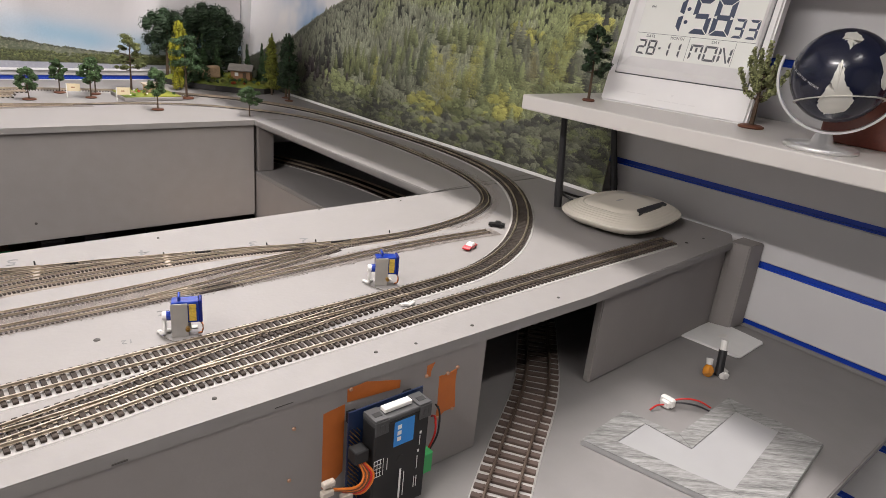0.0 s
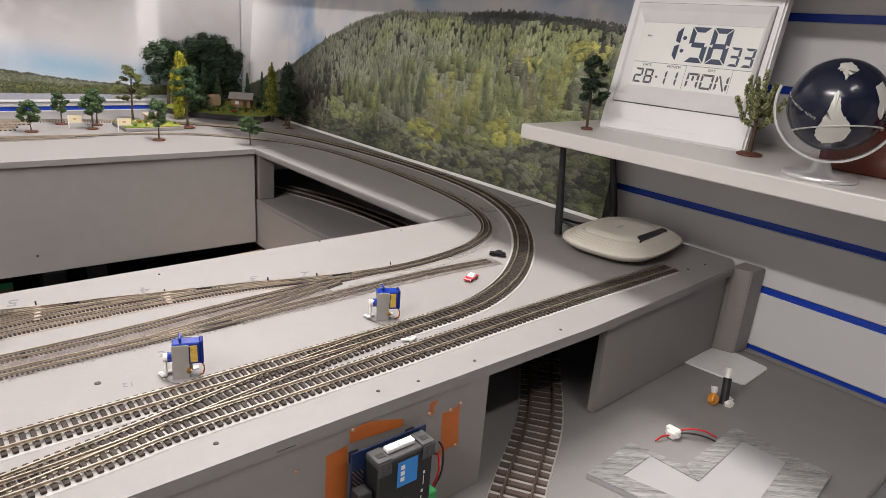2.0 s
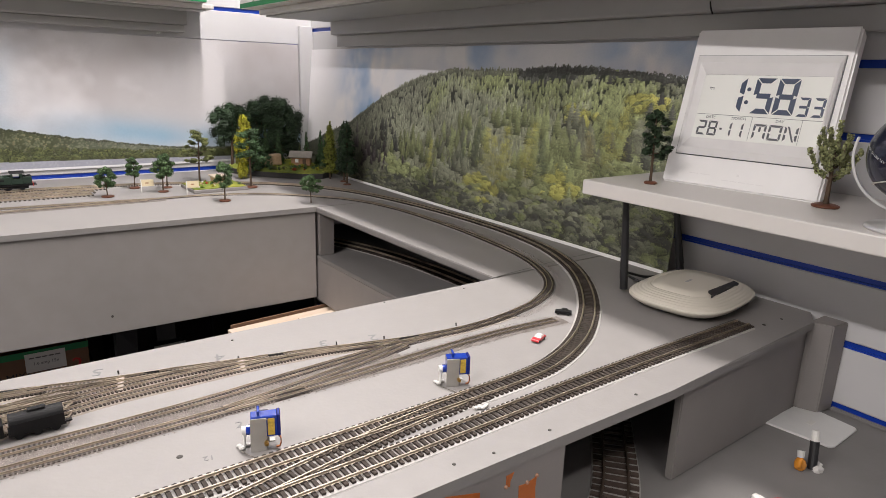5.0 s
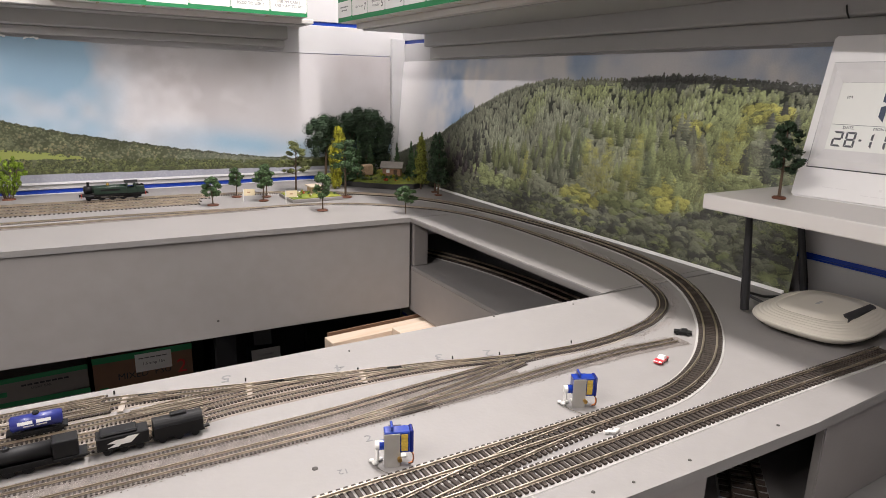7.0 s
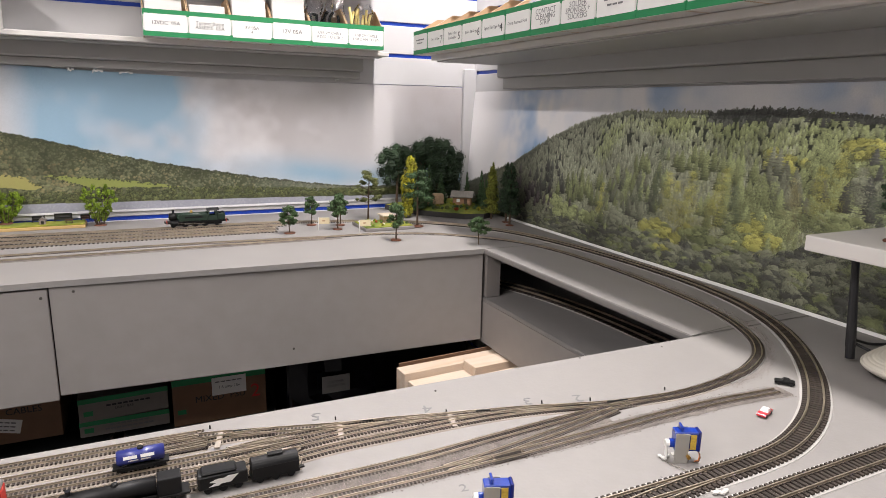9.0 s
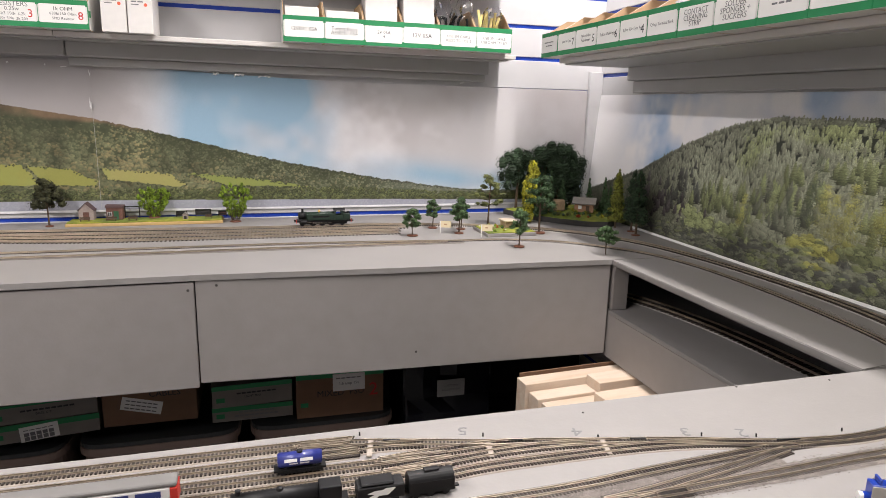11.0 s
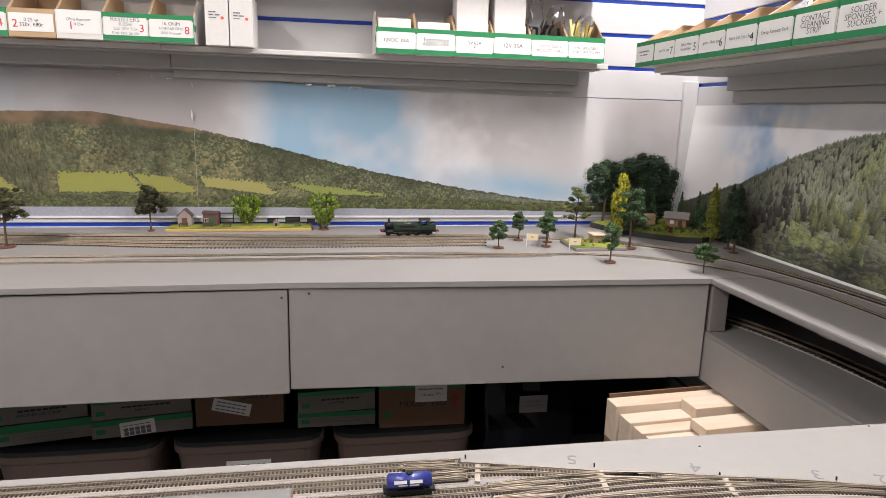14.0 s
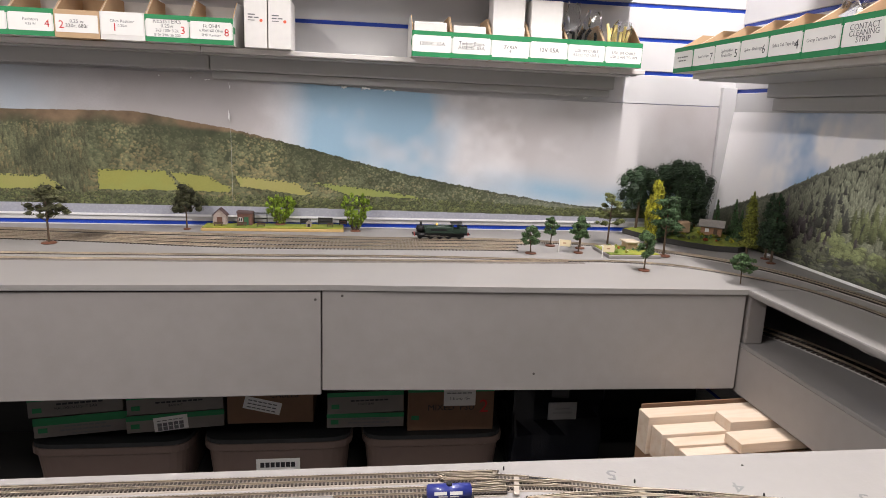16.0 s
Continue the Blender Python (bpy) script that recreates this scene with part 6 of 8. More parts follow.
# grey weathered card cut round an L-shaped bare panel
L, A, N, B, C, D, E = (0.541, 0.525), (0.631, 0.531), (0.644, 0.469), (0.768, 0.474), (0.773, 0.363), (0.600, 0.344), (0.575, 0.392)
i1, i2, i3, i4, i5, i6 = (0.572, 0.500), (0.628, 0.502), (0.632, 0.446), (0.747, 0.453), (0.751, 0.404), (0.606, 0.386)
b = bmesh.new()
prism(b, ring_of([L, A, N, B, C, D, E])[::-1], 0.0, 0.0055)
part("base_sheet", b, plate_grey, pl, "plain pale grey sheet")
for pts in ([L, A, i2, i1], [A, N, i3, i2], [N, B, i4, i3], [B, C, i5, i4], [C, D, i6, i5], [L, i1, i6, D, E]):
    b = bmesh.new()
    o = ring_of(pts)
    if sum(p[0] * q[1] - q[0] * p[1] for p, q in zip(o, o[1:] + o[:1])) < 0:
        o = o[::-1]
    cx, cy = sum(p[0] for p in o) / len(o), sum(p[1] for p in o) / len(o)
    prism(b, [(cx + (p[0] - cx) * 0.994, cy + (p[1] - cy) * 0.994) for p in o], 0.0056, 0.0066)
    bmesh.ops.bevel(b, geom=list(b.edges), offset=0.0002, segments=1, affect="EDGES")
    part("streaked_strip", b, frame_grey, pl, "streaky grey painted card")

cd = thing("plastic_tag", "pale plastic card lying on the lower baseboard", "card", pose(0.930, 0.565, LOW + 0.0003))
b = bmesh.new()
prism(b, [(-0.050, 0.042), (-0.048, 0.030), (-0.040, -0.042), (-0.034, -0.046), (0.040, -0.044), (0.045, -0.040), (0.052, 0.034), (0.049, 0.040)], 0, 0.003)
bmesh.ops.bevel(b, geom=list(b.edges), offset=0.001, segments=1, affect="EDGES")
part("card_sheet", b, plate_white, cd)
part("mark", nbm((-0.004, -0.002, 0.0031, 0.012, 0.006, 0.0036)), plug_white, cd)

pn = thing("pen_stub", "dark pen stub with a white tip stuck in clear glue", "pen", pose(0.816, 0.515, LOW))
b = bmesh.new()
cyl(b, (0.004, -0.002, 0.001), (0.013, 0.004, 0.034), 0.0055, 0.0055, 12)
part("barrel", b, antenna_black, pn)
b = bmesh.new()
cyl(b, (0.0131, 0.0041, 0.0342), (0.0165, 0.0065, 0.047), 0.0048, 0.0046, 12)
part("tip", b, plug_white, pn, "white end")
b = bmesh.new()
bmesh.ops.create_icosphere(b, subdivisions=3, radius=0.008, matrix=Matrix.Translation((-0.010, 0.007, 0.009)) @ Matrix.Diagonal((1.05, 0.85, 1.1, 1)))
for v in b.verts:
    v.co += Vector((noise.noise(v.co * 160), noise.noise(v.co * 150 + Vector((3, 0, 0))), noise.noise(v.co * 170))) * 0.003
clear_cap = bmesh.new()
cyl(clear_cap, (-0.009, 0.008, 0.0165), (-0.006, 0.010, 0.0245), 0.0042, 0.0048, 10)
part("clear_cap", clear_cap, clear_glue, pn, "clear plastic cap")
part("amber_lamp", b, material("amber", (0.62, 0.24, 0.02), 0.2, coat=0.7), pn, "amber plastic lens", True)
b = bmesh.new()
for k in range(4):
    bmesh.ops.create_icosphere(b, subdivisions=1, radius=0.006, matrix=Matrix.Translation((0.010 + 0.004 * k - 0.006, -0.006 + random.uniform(-0.003, 0.003), 0.003)))
part("glue_blob", b, clear_glue, pn)

cn = thing("wired_connector", "white plug with a red and a black lead lying loose", "connector", pose(0.692, 0.512, LOW))
b = nbm((-0.008, -0.006, 0.0005, 0.008, 0.006, 0.011), (-0.005, -0.009, 0.002, 0.003, 0.009, 0.014), bevel=0.002)
part("plug", b, plug_white, cn, "white nylon plug")
part("lead", tube([(0.006, 0.0, 0.006), (0.016, -0.012, 0.012), (0.030, -0.024, 0.010), (0.042, -0.036, 0.002)], 0.0011), wire_red, cn, "red lead")
part("lead", tube([(0.006, -0.002, 0.005), (0.014, -0.015, 0.008), (0.026, -0.028, 0.006), (0.034, -0.042, 0.002)], 0.0011), antenna_black, cn, "black lead")
part("lead", tube([(-0.006, 0.0, 0.005), (-0.018, 0.004, 0.006), (-0.030, 0.006, 0.002)], 0.0011), wire_red, cn, "red lead")

# ---- trees and bushes ----
bark = material("bark", (0.085, 0.055, 0.035), 0.85, var=0.3, scale=200)
base_brown = material("base_brown", (0.13, 0.045, 0.022), 0.55, var=0.2, scale=80)


def leaf_mat(name, c):
    return material(name, c, 0.75, var=0.25, scale=150, island=0.62)


leaf_green = leaf_mat("leaf_green", (0.068, 0.122, 0.046))
leaf_dark = leaf_mat("leaf_dark", (0.023, 0.046, 0.020))
leaf_dusk = leaf_mat("leaf_dusk", (0.048, 0.050, 0.022))
leaf_olive = leaf_mat("leaf_olive", (0.125, 0.140, 0.048))
leaf_grey = leaf_mat("leaf_grey", (0.085, 0.086, 0.040))
leaf_lime = leaf_mat("leaf_lime", (0.19, 0.28, 0.022))
leaf_yellow = leaf_mat("leaf_yellow", (0.28, 0.27, 0.015))
leaf_pine = leaf_mat("leaf_pine", (0.052, 0.100, 0.040))
leaf_moss = leaf_mat("leaf_moss", (0.185, 0.200, 0.030))
needle_pale = leaf_mat("needle_pale", (0.30, 0.32, 0.15))


def foliage(clumps, n, size, seed, shell=0.8):
    """Many small leaf flakes round the clumps: (centre, radii)."""
    r = random.Random(seed)
    vs, fs = [], []
    for (c, rad) in clumps:
        b = len(vs)
        for z in (-0.9, -0.45, 0.0, 0.45, 0.9):
            for k in range(7):
                a = 0.9 * k + z * 2
                q = math.sqrt(max(0.05, 1 - z * z)) * r.uniform(0.50, 0.85)
                vs.append(Vector((c[0] + rad[0] * q * math.cos(a), c[1] + rad[1] * q * math.sin(a), c[2] + rad[2] * z * 0.86 + r.uniform(-0.1, 0.1) * rad[2])))
        for i in range(4):
            for k in range(7):
                k2 = (k + 1) % 7
                fs += [(b + i * 7 + k, b + i * 7 + k2, b + i * 7 + 7 + k2), (b + i * 7 + k, b + i * 7 + 7 + k2, b + i * 7 + 7 + k)]
    tot = sum(c[1][0] * c[1][1] * c[1][2] for c in clumps) ** 1.0
    for (c, rad) in clumps:
        k = max(12, int(n * (rad[0] * rad[1] * rad[2]) / tot))
        for _ in range(k):
            d = Vector((r.gauss(0, 1), r.gauss(0, 1), r.gauss(0, 1))).normalized()
            f = r.uniform(shell, 1.15)
            p = Vector((c[0] + d.x * rad[0] * f, c[1] + d.y * rad[1] * f, c[2] + d.z * rad[2] * f))
            s = size * r.uniform(0.5, 1.4)
            u = Vector((r.gauss(0, 1), r.gauss(0, 1), r.gauss(0, 1))).normalized()
            w = d.cross(u).normalized()
            u = (u * 0.5 + d.cross(w) * 0.8).normalized()
            b = len(vs)
            vs += [p - u * s, p + w * s * 0.7 + d * s * 0.25, p + u * s, p - w * s * 0.7 + d * s * 0.25]
            fs += [(b, b + 1, b + 2), (b, b + 2, b + 3)]
    me = bpy.data.meshes.new("crown")
    me.from_pydata([tuple(v) for v in vs], [], fs)
    return me


def add_mesh(name, me, mat, parent, label=""):
    me.materials.append(mat)
    ob = new(name, me)
    ob.parent = parent
    if label:
        ob["label"] = label
    return ob


def trunk_mesh(hgt, r0, limbs, lean=(0, 0)):
    bm = bmesh.new()
    a = Vector((0, 0, 0))
    pts = [a, Vector((lean[0] * 0.3, lean[1] * 0.3, hgt * 0.4)), Vector((lean[0] * 0.7, lean[1] * 0.7, hgt * 0.75)), Vector((lean[0], lean[1], hgt))]
    rr = [r0 * 1.3, r0, r0 * 0.75, r0 * 0.35]
    for i in range(3):
        cyl(bm, pts[i], pts[i + 1], rr[i], rr[i + 1], 7)
    for start, end in limbs:
        p = pts[1] + (pts[3] - pts[1]) * start
        cyl(bm, p, end, r0 * 0.5, r0 * 0.18, 5)
    return bm


def model_tree(label, x, y, z, hgt, wid, mat, seed, bare=0.35, disc=0.011, n=1800, clumps=11, flat=0.75, leaf=0.0024, squat=1.0):
    """A model tree: tapered trunk with limbs, a crown of leaf clumps with gaps, and a round base."""
    r = random.Random(seed)
    t = thing("model_tree", label, "tree", pose(x, y, z, 0, 0, r.uniform(0, 360)), "model trees")
    z0 = 0.0
    if disc:
        bm = bmesh.new()
        lathe(bm, [(disc * 0.95, 0), (disc, 0.0008), (disc, 0.0022), (disc * 0.85, 0.0034), (disc * 0.2, 0.0040)], 18)
        part("base", bm, base_brown, t, "brown round plastic base", True)
        z0 = 0.003
    cl, limbs = [], []
    for k in range(clumps):
        a = k * 2.4 + r.uniform(-0.4, 0.4)
        f = (k + 0.5) / clumps
        zz = hgt * (bare + (1 - bare) * (0.18 + 0.72 * f))
        prof = math.sin(math.pi * (0.22 + 0.70 * f)) ** squat
        rad = wid * 0.5 * prof
        c = (math.cos(a) * rad * 0.62, math.sin(a) * rad * 0.62, zz)
        for _ in range(3):
            s = wid * r.uniform(0.10, 0.17)
            d = wid * 0.13
            cl.append(((c[0] + r.uniform(-d, d), c[1] + r.uniform(-d, d), c[2] + r.uniform(-d, d) * 0.7), (s, s, s * flat)))
        limbs.append((max(0.0, min(0.9, f * 0.9 - 0.05)), Vector(c) * 0.92))
    cl.append(((0, 0, hgt * 0.96 - wid * 0.1), (wid * 0.17, wid * 0.17, wid * 0.15)))
    ob = part("trunk", trunk_mesh(hgt * 0.86, max(0.0012, hgt * 0.016), limbs, (r.uniform(-0.004, 0.004), r.uniform(-0.004, 0.004))), bark, t, "brown trunk")
    add_mesh("crown", foliage(cl, int(n * 1.5), leaf * 0.85, seed, 0.55), mat, t, "clumped leaves")
    return t


def model_conifer(label, x, y, z, hgt, wid, mat, seed, n=800, leaf=0.0026, bare=0.10, disc=0.0, taper=1.0):
    r = random.Random(seed)
    t = thing("model_conifer", label, "tree", pose(x, y, z, 0, 0, r.uniform(0, 360)), "model conifers")
    part("trunk", trunk_mesh(hgt * 0.95, max(0.0012, hgt * 0.014), []), bark, t)
    if disc:
        bm = bmesh.new()
        lathe(bm, [(disc, 0), (disc, 0.002), (disc * 0.7, 0.003), (0.001, 0.0035)], 14)
        part("base", bm, base_brown, t, "brown round base")
    cl = []
    k = 16
    for i in range(k):
        f = i / (k - 1)
        rad = wid / 2 * ((1 - f) ** taper * 0.9 + 0.10)
        for j in range(3):
            a = r.uniform(0, 6.28)
            cl.append(((math.cos(a) * rad * 0.45, math.sin(a) * rad * 0.45, hgt * (bare + (1 - bare) * f * 0.97)), (rad * 0.65, rad * 0.65, hgt * 0.045)))
    add_mesh("crown", foliage(cl, n * 2, leaf * 0.85, seed, 0.75), mat, t, "dense needles")
    return t


def cypress(label, x, y, z, hgt, wid, mat, seed, lean=0.0):
    """A slim flame-shaped tree of dense feathery tufts."""
    r = random.Random(seed)
    t = thing("model_cypress", label, "tree", pose(x, y, z, 0, lean, 0), "model conifers")
    part("trunk", trunk_mesh(hgt * 0.9, 0.0016, []), bark, t)
    cl = []
    for k in range(150):
        f = r.random()
        rad = wid / 2 * (0.72 + 0.28 * math.sin(math.pi * f)) * (1 if f < 0.8 else 1 - (f - 0.8) * 2.6)
        a, q = r.uniform(0, 6.283), math.sqrt(r.random()) * 0.8
        s = wid * r.uniform(0.09, 0.15)
        cl.append(((math.cos(a) * rad * q, math.sin(a) * rad * q, hgt * (0.06 + 0.90 * f)), (s, s, s * 1.7)))
    add_mesh("crown", foliage(cl, 5200, 0.0019, seed, 0.5), mat, t, "dense feathery leaves")
    return t


def pine(label, x, y, z, hgt, wid, mat, seed):
    """A pine with flat storeys of needles on a bare stem."""
    r = random.Random(seed)
    t = thing("model_pine", label, "tree", pose(x, y, z), "model pines")
    bm = bmesh.new()
    lathe(bm, [(0.017, 0), (0.018, 0.001), (0.018, 0.003), (0.014, 0.0045), (0.002, 0.005)], 20)
    part("base", bm, base_brown, t, "brown round plastic base", True)
    cl, limbs = [], []
    for k in range(9):
        a, f = k * 2.2, k / 8
        rad = wid / 2 * (0.9 - 0.5 * f)
        c = (math.cos(a) * rad * 0.75, math.sin(a) * rad * 0.75, hgt * (0.48 + 0.46 * f))
        cl.append((c, (wid * 0.23, wid * 0.23, hgt * 0.055)))
        limbs.append((max(0, f * 0.8), Vector(c)))
    part("trunk", trunk_mesh(hgt * 0.95, 0.0026, limbs), bark, t, "bare brown stem")
    add_mesh("crown", foliage(cl, 1200, 0.0026, seed), mat, t, "storeys of needles")
    return t


def twig_tree(label, x, y, z, hgt, wid, seed):
    """A spiky sapling of upright needle sprays."""
    r = random.Random(seed)
    t = thing("model_sapling", label, "tree", pose(x, y, z), "model saplings")
    bm = bmesh.new()
    lathe(bm, [(0.015, 0), (0.016, 0.001), (0.016, 0.0025), (0.012, 0.004), (0.002, 0.0045)], 20)
    part("base", bm, base_brown, t, "brown round plastic base", True)
    limbs, cl = [], []
    bm = trunk_mesh(hgt * 0.62, 0.0026, [])
    for k in range(13):
        a, f = k * 2.4 + r.uniform(-0.3, 0.3), k / 12
        z0 = hgt * (0.30 + 0.34 * f)
        reach = wid * 0.5 * (1.0 - 0.55 * f) * r.uniform(0.75, 1.1)
        tip = Vector((math.cos(a) * reach, math.sin(a) * reach, z0 + hgt * r.uniform(0.22, 0.34)))
        mid = Vector((math.cos(a) * reach * 0.62, math.sin(a) * reach * 0.62, z0 + hgt * 0.09))
        root = Vector((0, 0, z0))
        cyl(bm, root, mid, 0.0013, 0.0009, 5)
        cyl(bm, mid, tip, 0.0009, 0.0004, 5)
        for q in range(9):
            p = root.lerp(mid, q / 4) if q < 4 else mid.lerp(tip, (q - 4) / 4)
            if q > 1:
                cl.append((tuple(p + Vector((r.uniform(-1, 1), r.uniform(-1, 1), 1)) * 0.001), (0.0026, 0.0026, 0.0046)))
    part("trunk", bm, bark, t, "brown forked stem")
    add_mesh("crown", foliage(cl, 3000, 0.0022, seed, 0.3), needle_pale, t, "pale green needle sprays")
    return t


SH = CZ + 0.0003
model_tree("dark green model tree standing on the display shelf", 0.818, 0.797, SH, 0.108, 0.046, leaf_dark, 31, 0.22, 0.009, 1100, 13, 0.6)
twig_tree("pale green sapling on a brown base on the display shelf", 0.872, 0.577, SH, 0.105, 0.062, 32)
T0 = TOP + 0.0003
model_tree("green model tree on a brown base on the back baseboard", 0.289, 2.005, T0, 0.076, 0.052, leaf_green, 1, 0.24, disc=0.015)
model_tree("green model tree on a brown base on the back baseboard", 0.372, 2.105, T0, 0.085, 0.046, leaf_green, 2, 0.25, disc=0.014)
model_tree("green model tree on a brown base on the back baseboard", 0.424, 2.017, T0, 0.100, 0.050, leaf_green, 3, 0.24, disc=0.013)
model_tree("green model tree on a brown base on the back baseboard", 0.448, 2.075, T0, 0.095, 0.046, leaf_green, 4, 0.24, disc=0.013)
model_tree("green model tree on a brown base near the board's edge", 0.524, 1.825, T0, 0.098, 0.054, leaf_green, 5, 0.26, disc=0.014)
model_tree("small green forked model tree with no base", 0.702, 1.706, T0, 0.072, 0.052, leaf_green, 6, 0.30, 0.0, flat=0.6)
model_tree("olive model tree on a brown base by the station tracks", -0.930, 2.068, T0, 0.150, 0.112, leaf_grey, 7, 0.34, 0.018, 1250, 12, flat=0.5)
model_tree("dark olive model tree behind the station tracks", -0.652, 2.279, T0, 0.128, 0.090, leaf_dusk, 8, 0.30, 0.010, 1500, 12)
model_tree("thin yellowish model tree behind the little garden", 0.556, 2.148, T0, 0.150, 0.098, leaf_olive, 9, 0.22, 0.0, 900, 9, 0.5)
pine("green model pine on a brown base beside the loop", 0.650, 1.985, T0, 0.165, 0.088, leaf_pine, 10)


def shrub(label, x, y, z, hgt, wid, mat, seed, disc=0.016):
    r = random.Random(seed)
    t = thing("model_bush", label, "bush", pose(x, y, z), "model bushes")
    bm = bmesh.new()
    for k in range(14):
        a = k * 2.4
        cyl(bm, (math.cos(a) * 0.008, math.sin(a) * 0.008, 0), (math.cos(a) * wid * 0.3, math.sin(a) * wid * 0.3, hgt * r.uniform(0.45, 0.8)), 0.0011, 0.0005, 5)
    part("stems", bm, bark, t, "many thin stems")
    bm = bmesh.new()
    lathe(bm, [(disc, 0), (disc * 0.9, 0.003), (disc * 0.3, 0.005)], 16)
    part("base", bm, base_brown, t, "brown base")
    cl = []
    for k in range(64):
        a, f = k * 2.4, (k + 0.5) / 64
        rad = wid * (0.13 + 0.36 * min(1, f * 1.5)) * (1 if f < 0.8 else 0.8) * math.sqrt(r.random()) ** 0.6
        s = wid * r.uniform(0.035, 0.075)
        cl.append(((math.cos(a) * rad, math.sin(a) * rad * 0.7, hgt * (0.14 + 0.82 * f + r.uniform(-0.05, 0.05))), (s, s, s * 1.3)))
    add_mesh("crown", foliage(cl, 3600, 0.0024, seed, 0.4), mat, t, "bright leaves")
    return t


shrub("bright lime green model bush on the station grass", -0.395, 2.318, TOP + 0.0125, 0.085, 0.100, leaf_lime, 21)
shrub("bright lime green model bush beside the station", -0.173, 2.288, T0, 0.108, 0.095, leaf_lime, 22)

# ---- scenic corner ----
grass_mat = material("grass_mat", (0.16, 0.21, 0.03), 0.9, var=0.4, scale=120, tint=(0.25, 0.25, 0.03), bump=0.6, bscale=500)
slate_edge = material("slate_edge", (0.045, 0.043, 0.042), 0.8, var=0.2)
stone_wall = material("stone_wall", (0.40, 0.28, 0.18), 0.85, var=0.4, scale=300, bump=0.4, bscale=400)
log_brown = material("log_brown", (0.36, 0.20, 0.115), 0.75, var=0.3, scale=120, stretch=(1, 1, 6))
roof_grey = material("roof_grey", (0.24, 0.22, 0.20), 0.8, var=0.2, scale=150)

hill = thing("scenic_hillside", "raised scenic base with grass, flowers and a dark edge", "scenery", pose(0.84, 2.18, T0))
out = [(-0.135, 0.03), (-0.10, -0.02), (-0.06, -0.07), (-0.005, -0.125), (0.055, -0.145), (0.10, -0.12), (0.118, -0.05), (0.130, 0.05), (0.130, 0.135), (-0.17, 0.135)]
bm = prism(bmesh.new(), out, 0, 0.016)
part("edge_board", bm, slate_edge, hill, "dark grey edge board")
bm = bmesh.new()


def inside(px, py):
    c = False
    for (ax, ay), (bx, by) in zip(out, out[1:] + out[:1]):
        if (ay > py) != (by > py) and px < (bx - ax) * (py - ay) / (by - ay) + ax:
            c = not c
    return c


cxy = (0.0, 0.02)
rings = []
for f in (1.0, 0.9, 0.7, 0.5, 0.25):
    rings.append([bm.verts.new((cxy[0] + (x - cxy[0]) * f * 0.985, cxy[1] + (y - cxy[1]) * f * 0.985, 0.0162 + (1 - f) ** 0.7 * 0.022 * (1 + 0.4 * noise.noise((x * 30, y * 30, f * 5))) * (1.2 if y > 0 else 0.7))) for x, y in out])
for a, b in zip(rings, rings[1:]):
    for k in range(len(out)):
        bm.faces.new((a[k], a[(k + 1) % len(out)], b[(k + 1) % len(out)], b[k]))
bm.faces.new(rings[-1])
bmesh.ops.subdivide_edges(bm, edges=list(bm.edges), cuts=2, use_grid_fill=True)
for v in bm.verts:
    v.co.z += noise.noise(v.co * 70) * 0.003
part("grass", bm, grass_mat, hill, "yellow-green grass", True)
bm = bmesh.new()
r = random.Random(5)
tufts = {leaf_yellow: [], leaf_green: [], leaf_olive: []}
for k in range(70):
    x, y = r.uniform(-0.12, 0.12), r.uniform(-0.13, 0.05)
    if inside(x, y):
        m = r.choice(list(tufts))
        tufts[m].append(((x, y, 0.021 + 0.012 * max(0, 1 - abs(x) * 7)), (0.007, 0.007, 0.005)))
for m, cl in tufts.items():
    tagged(add_mesh("tufts", foliage(cl, 900, 0.0019, 3), m, hill, "tufts of coarse grass"), kind="stuff")
flower_red = leaf_mat("flower_red", (0.35, 0.045, 0.015))
add_mesh("flower_bed", foliage([((-0.012, -0.085, 0.026), (0.007, 0.006, 0.004)), ((0.02, -0.09, 0.024), (0.004, 0.004, 0.003))], 160, 0.0015, 4), flower_red, hill, "red flowers")
bm.free()
bm = nbm((-0.075, -0.012, 0.030, -0.02, 0.012, 0.064), (-0.09, 0.0, 0.03, -0.07, 0.015, 0.052), bevel=0.003)
for v in bm.verts:
    v.co += Vector((noise.noise(v.co * 90), noise.noise(v.co * 80 + Vector((3, 0, 0))), noise.noise(v.co * 85 + Vector((0, 5, 0))))) * 0.004
part("rock_bank", bm, stone_wall, hill, "brown rocky bank")

cot = thing("model_cottage", "brown timber model hut with a grey pitched roof", "building", pose(0.882, 2.160, T0 + 0.028, 0, 0, -35) @ Matrix.Scale(1.18, 4))
part("wall", nbm((-0.024, -0.016, 0, 0.024, 0.016, 0.024), bevel=0.0006), log_brown, cot, "brown plank walls")
for k in range(6):
    part("plank", nbm((-0.0246, -0.0170, 0.001 + 0.0038 * k, 0.0246, -0.0161, 0.0042 + 0.0038 * k)), log_brown, cot)
bm = bmesh.new()
prof = [(-0.024, 0.022), (0, 0.036), (0.024, 0.022), (0.025, 0.024), (0, 0.0385), (-0.025, 0.024)]
va = [bm.verts.new((-0.031, a, b)) for a, b in prof]
vb = [bm.verts.new((0.031, a, b)) for a, b in prof]
bm.faces.new(va)
bm.faces.new(vb[::-1])
for k in range(6):
    bm.faces.new((va[k], vb[k], vb[(k + 1) % 6], va[(k + 1) % 6]))
bmesh.ops.recalc_face_normals(bm, faces=bm.faces)
part("roof", bm, roof_grey, cot, "grey shingled roof")
bm = bmesh.new()
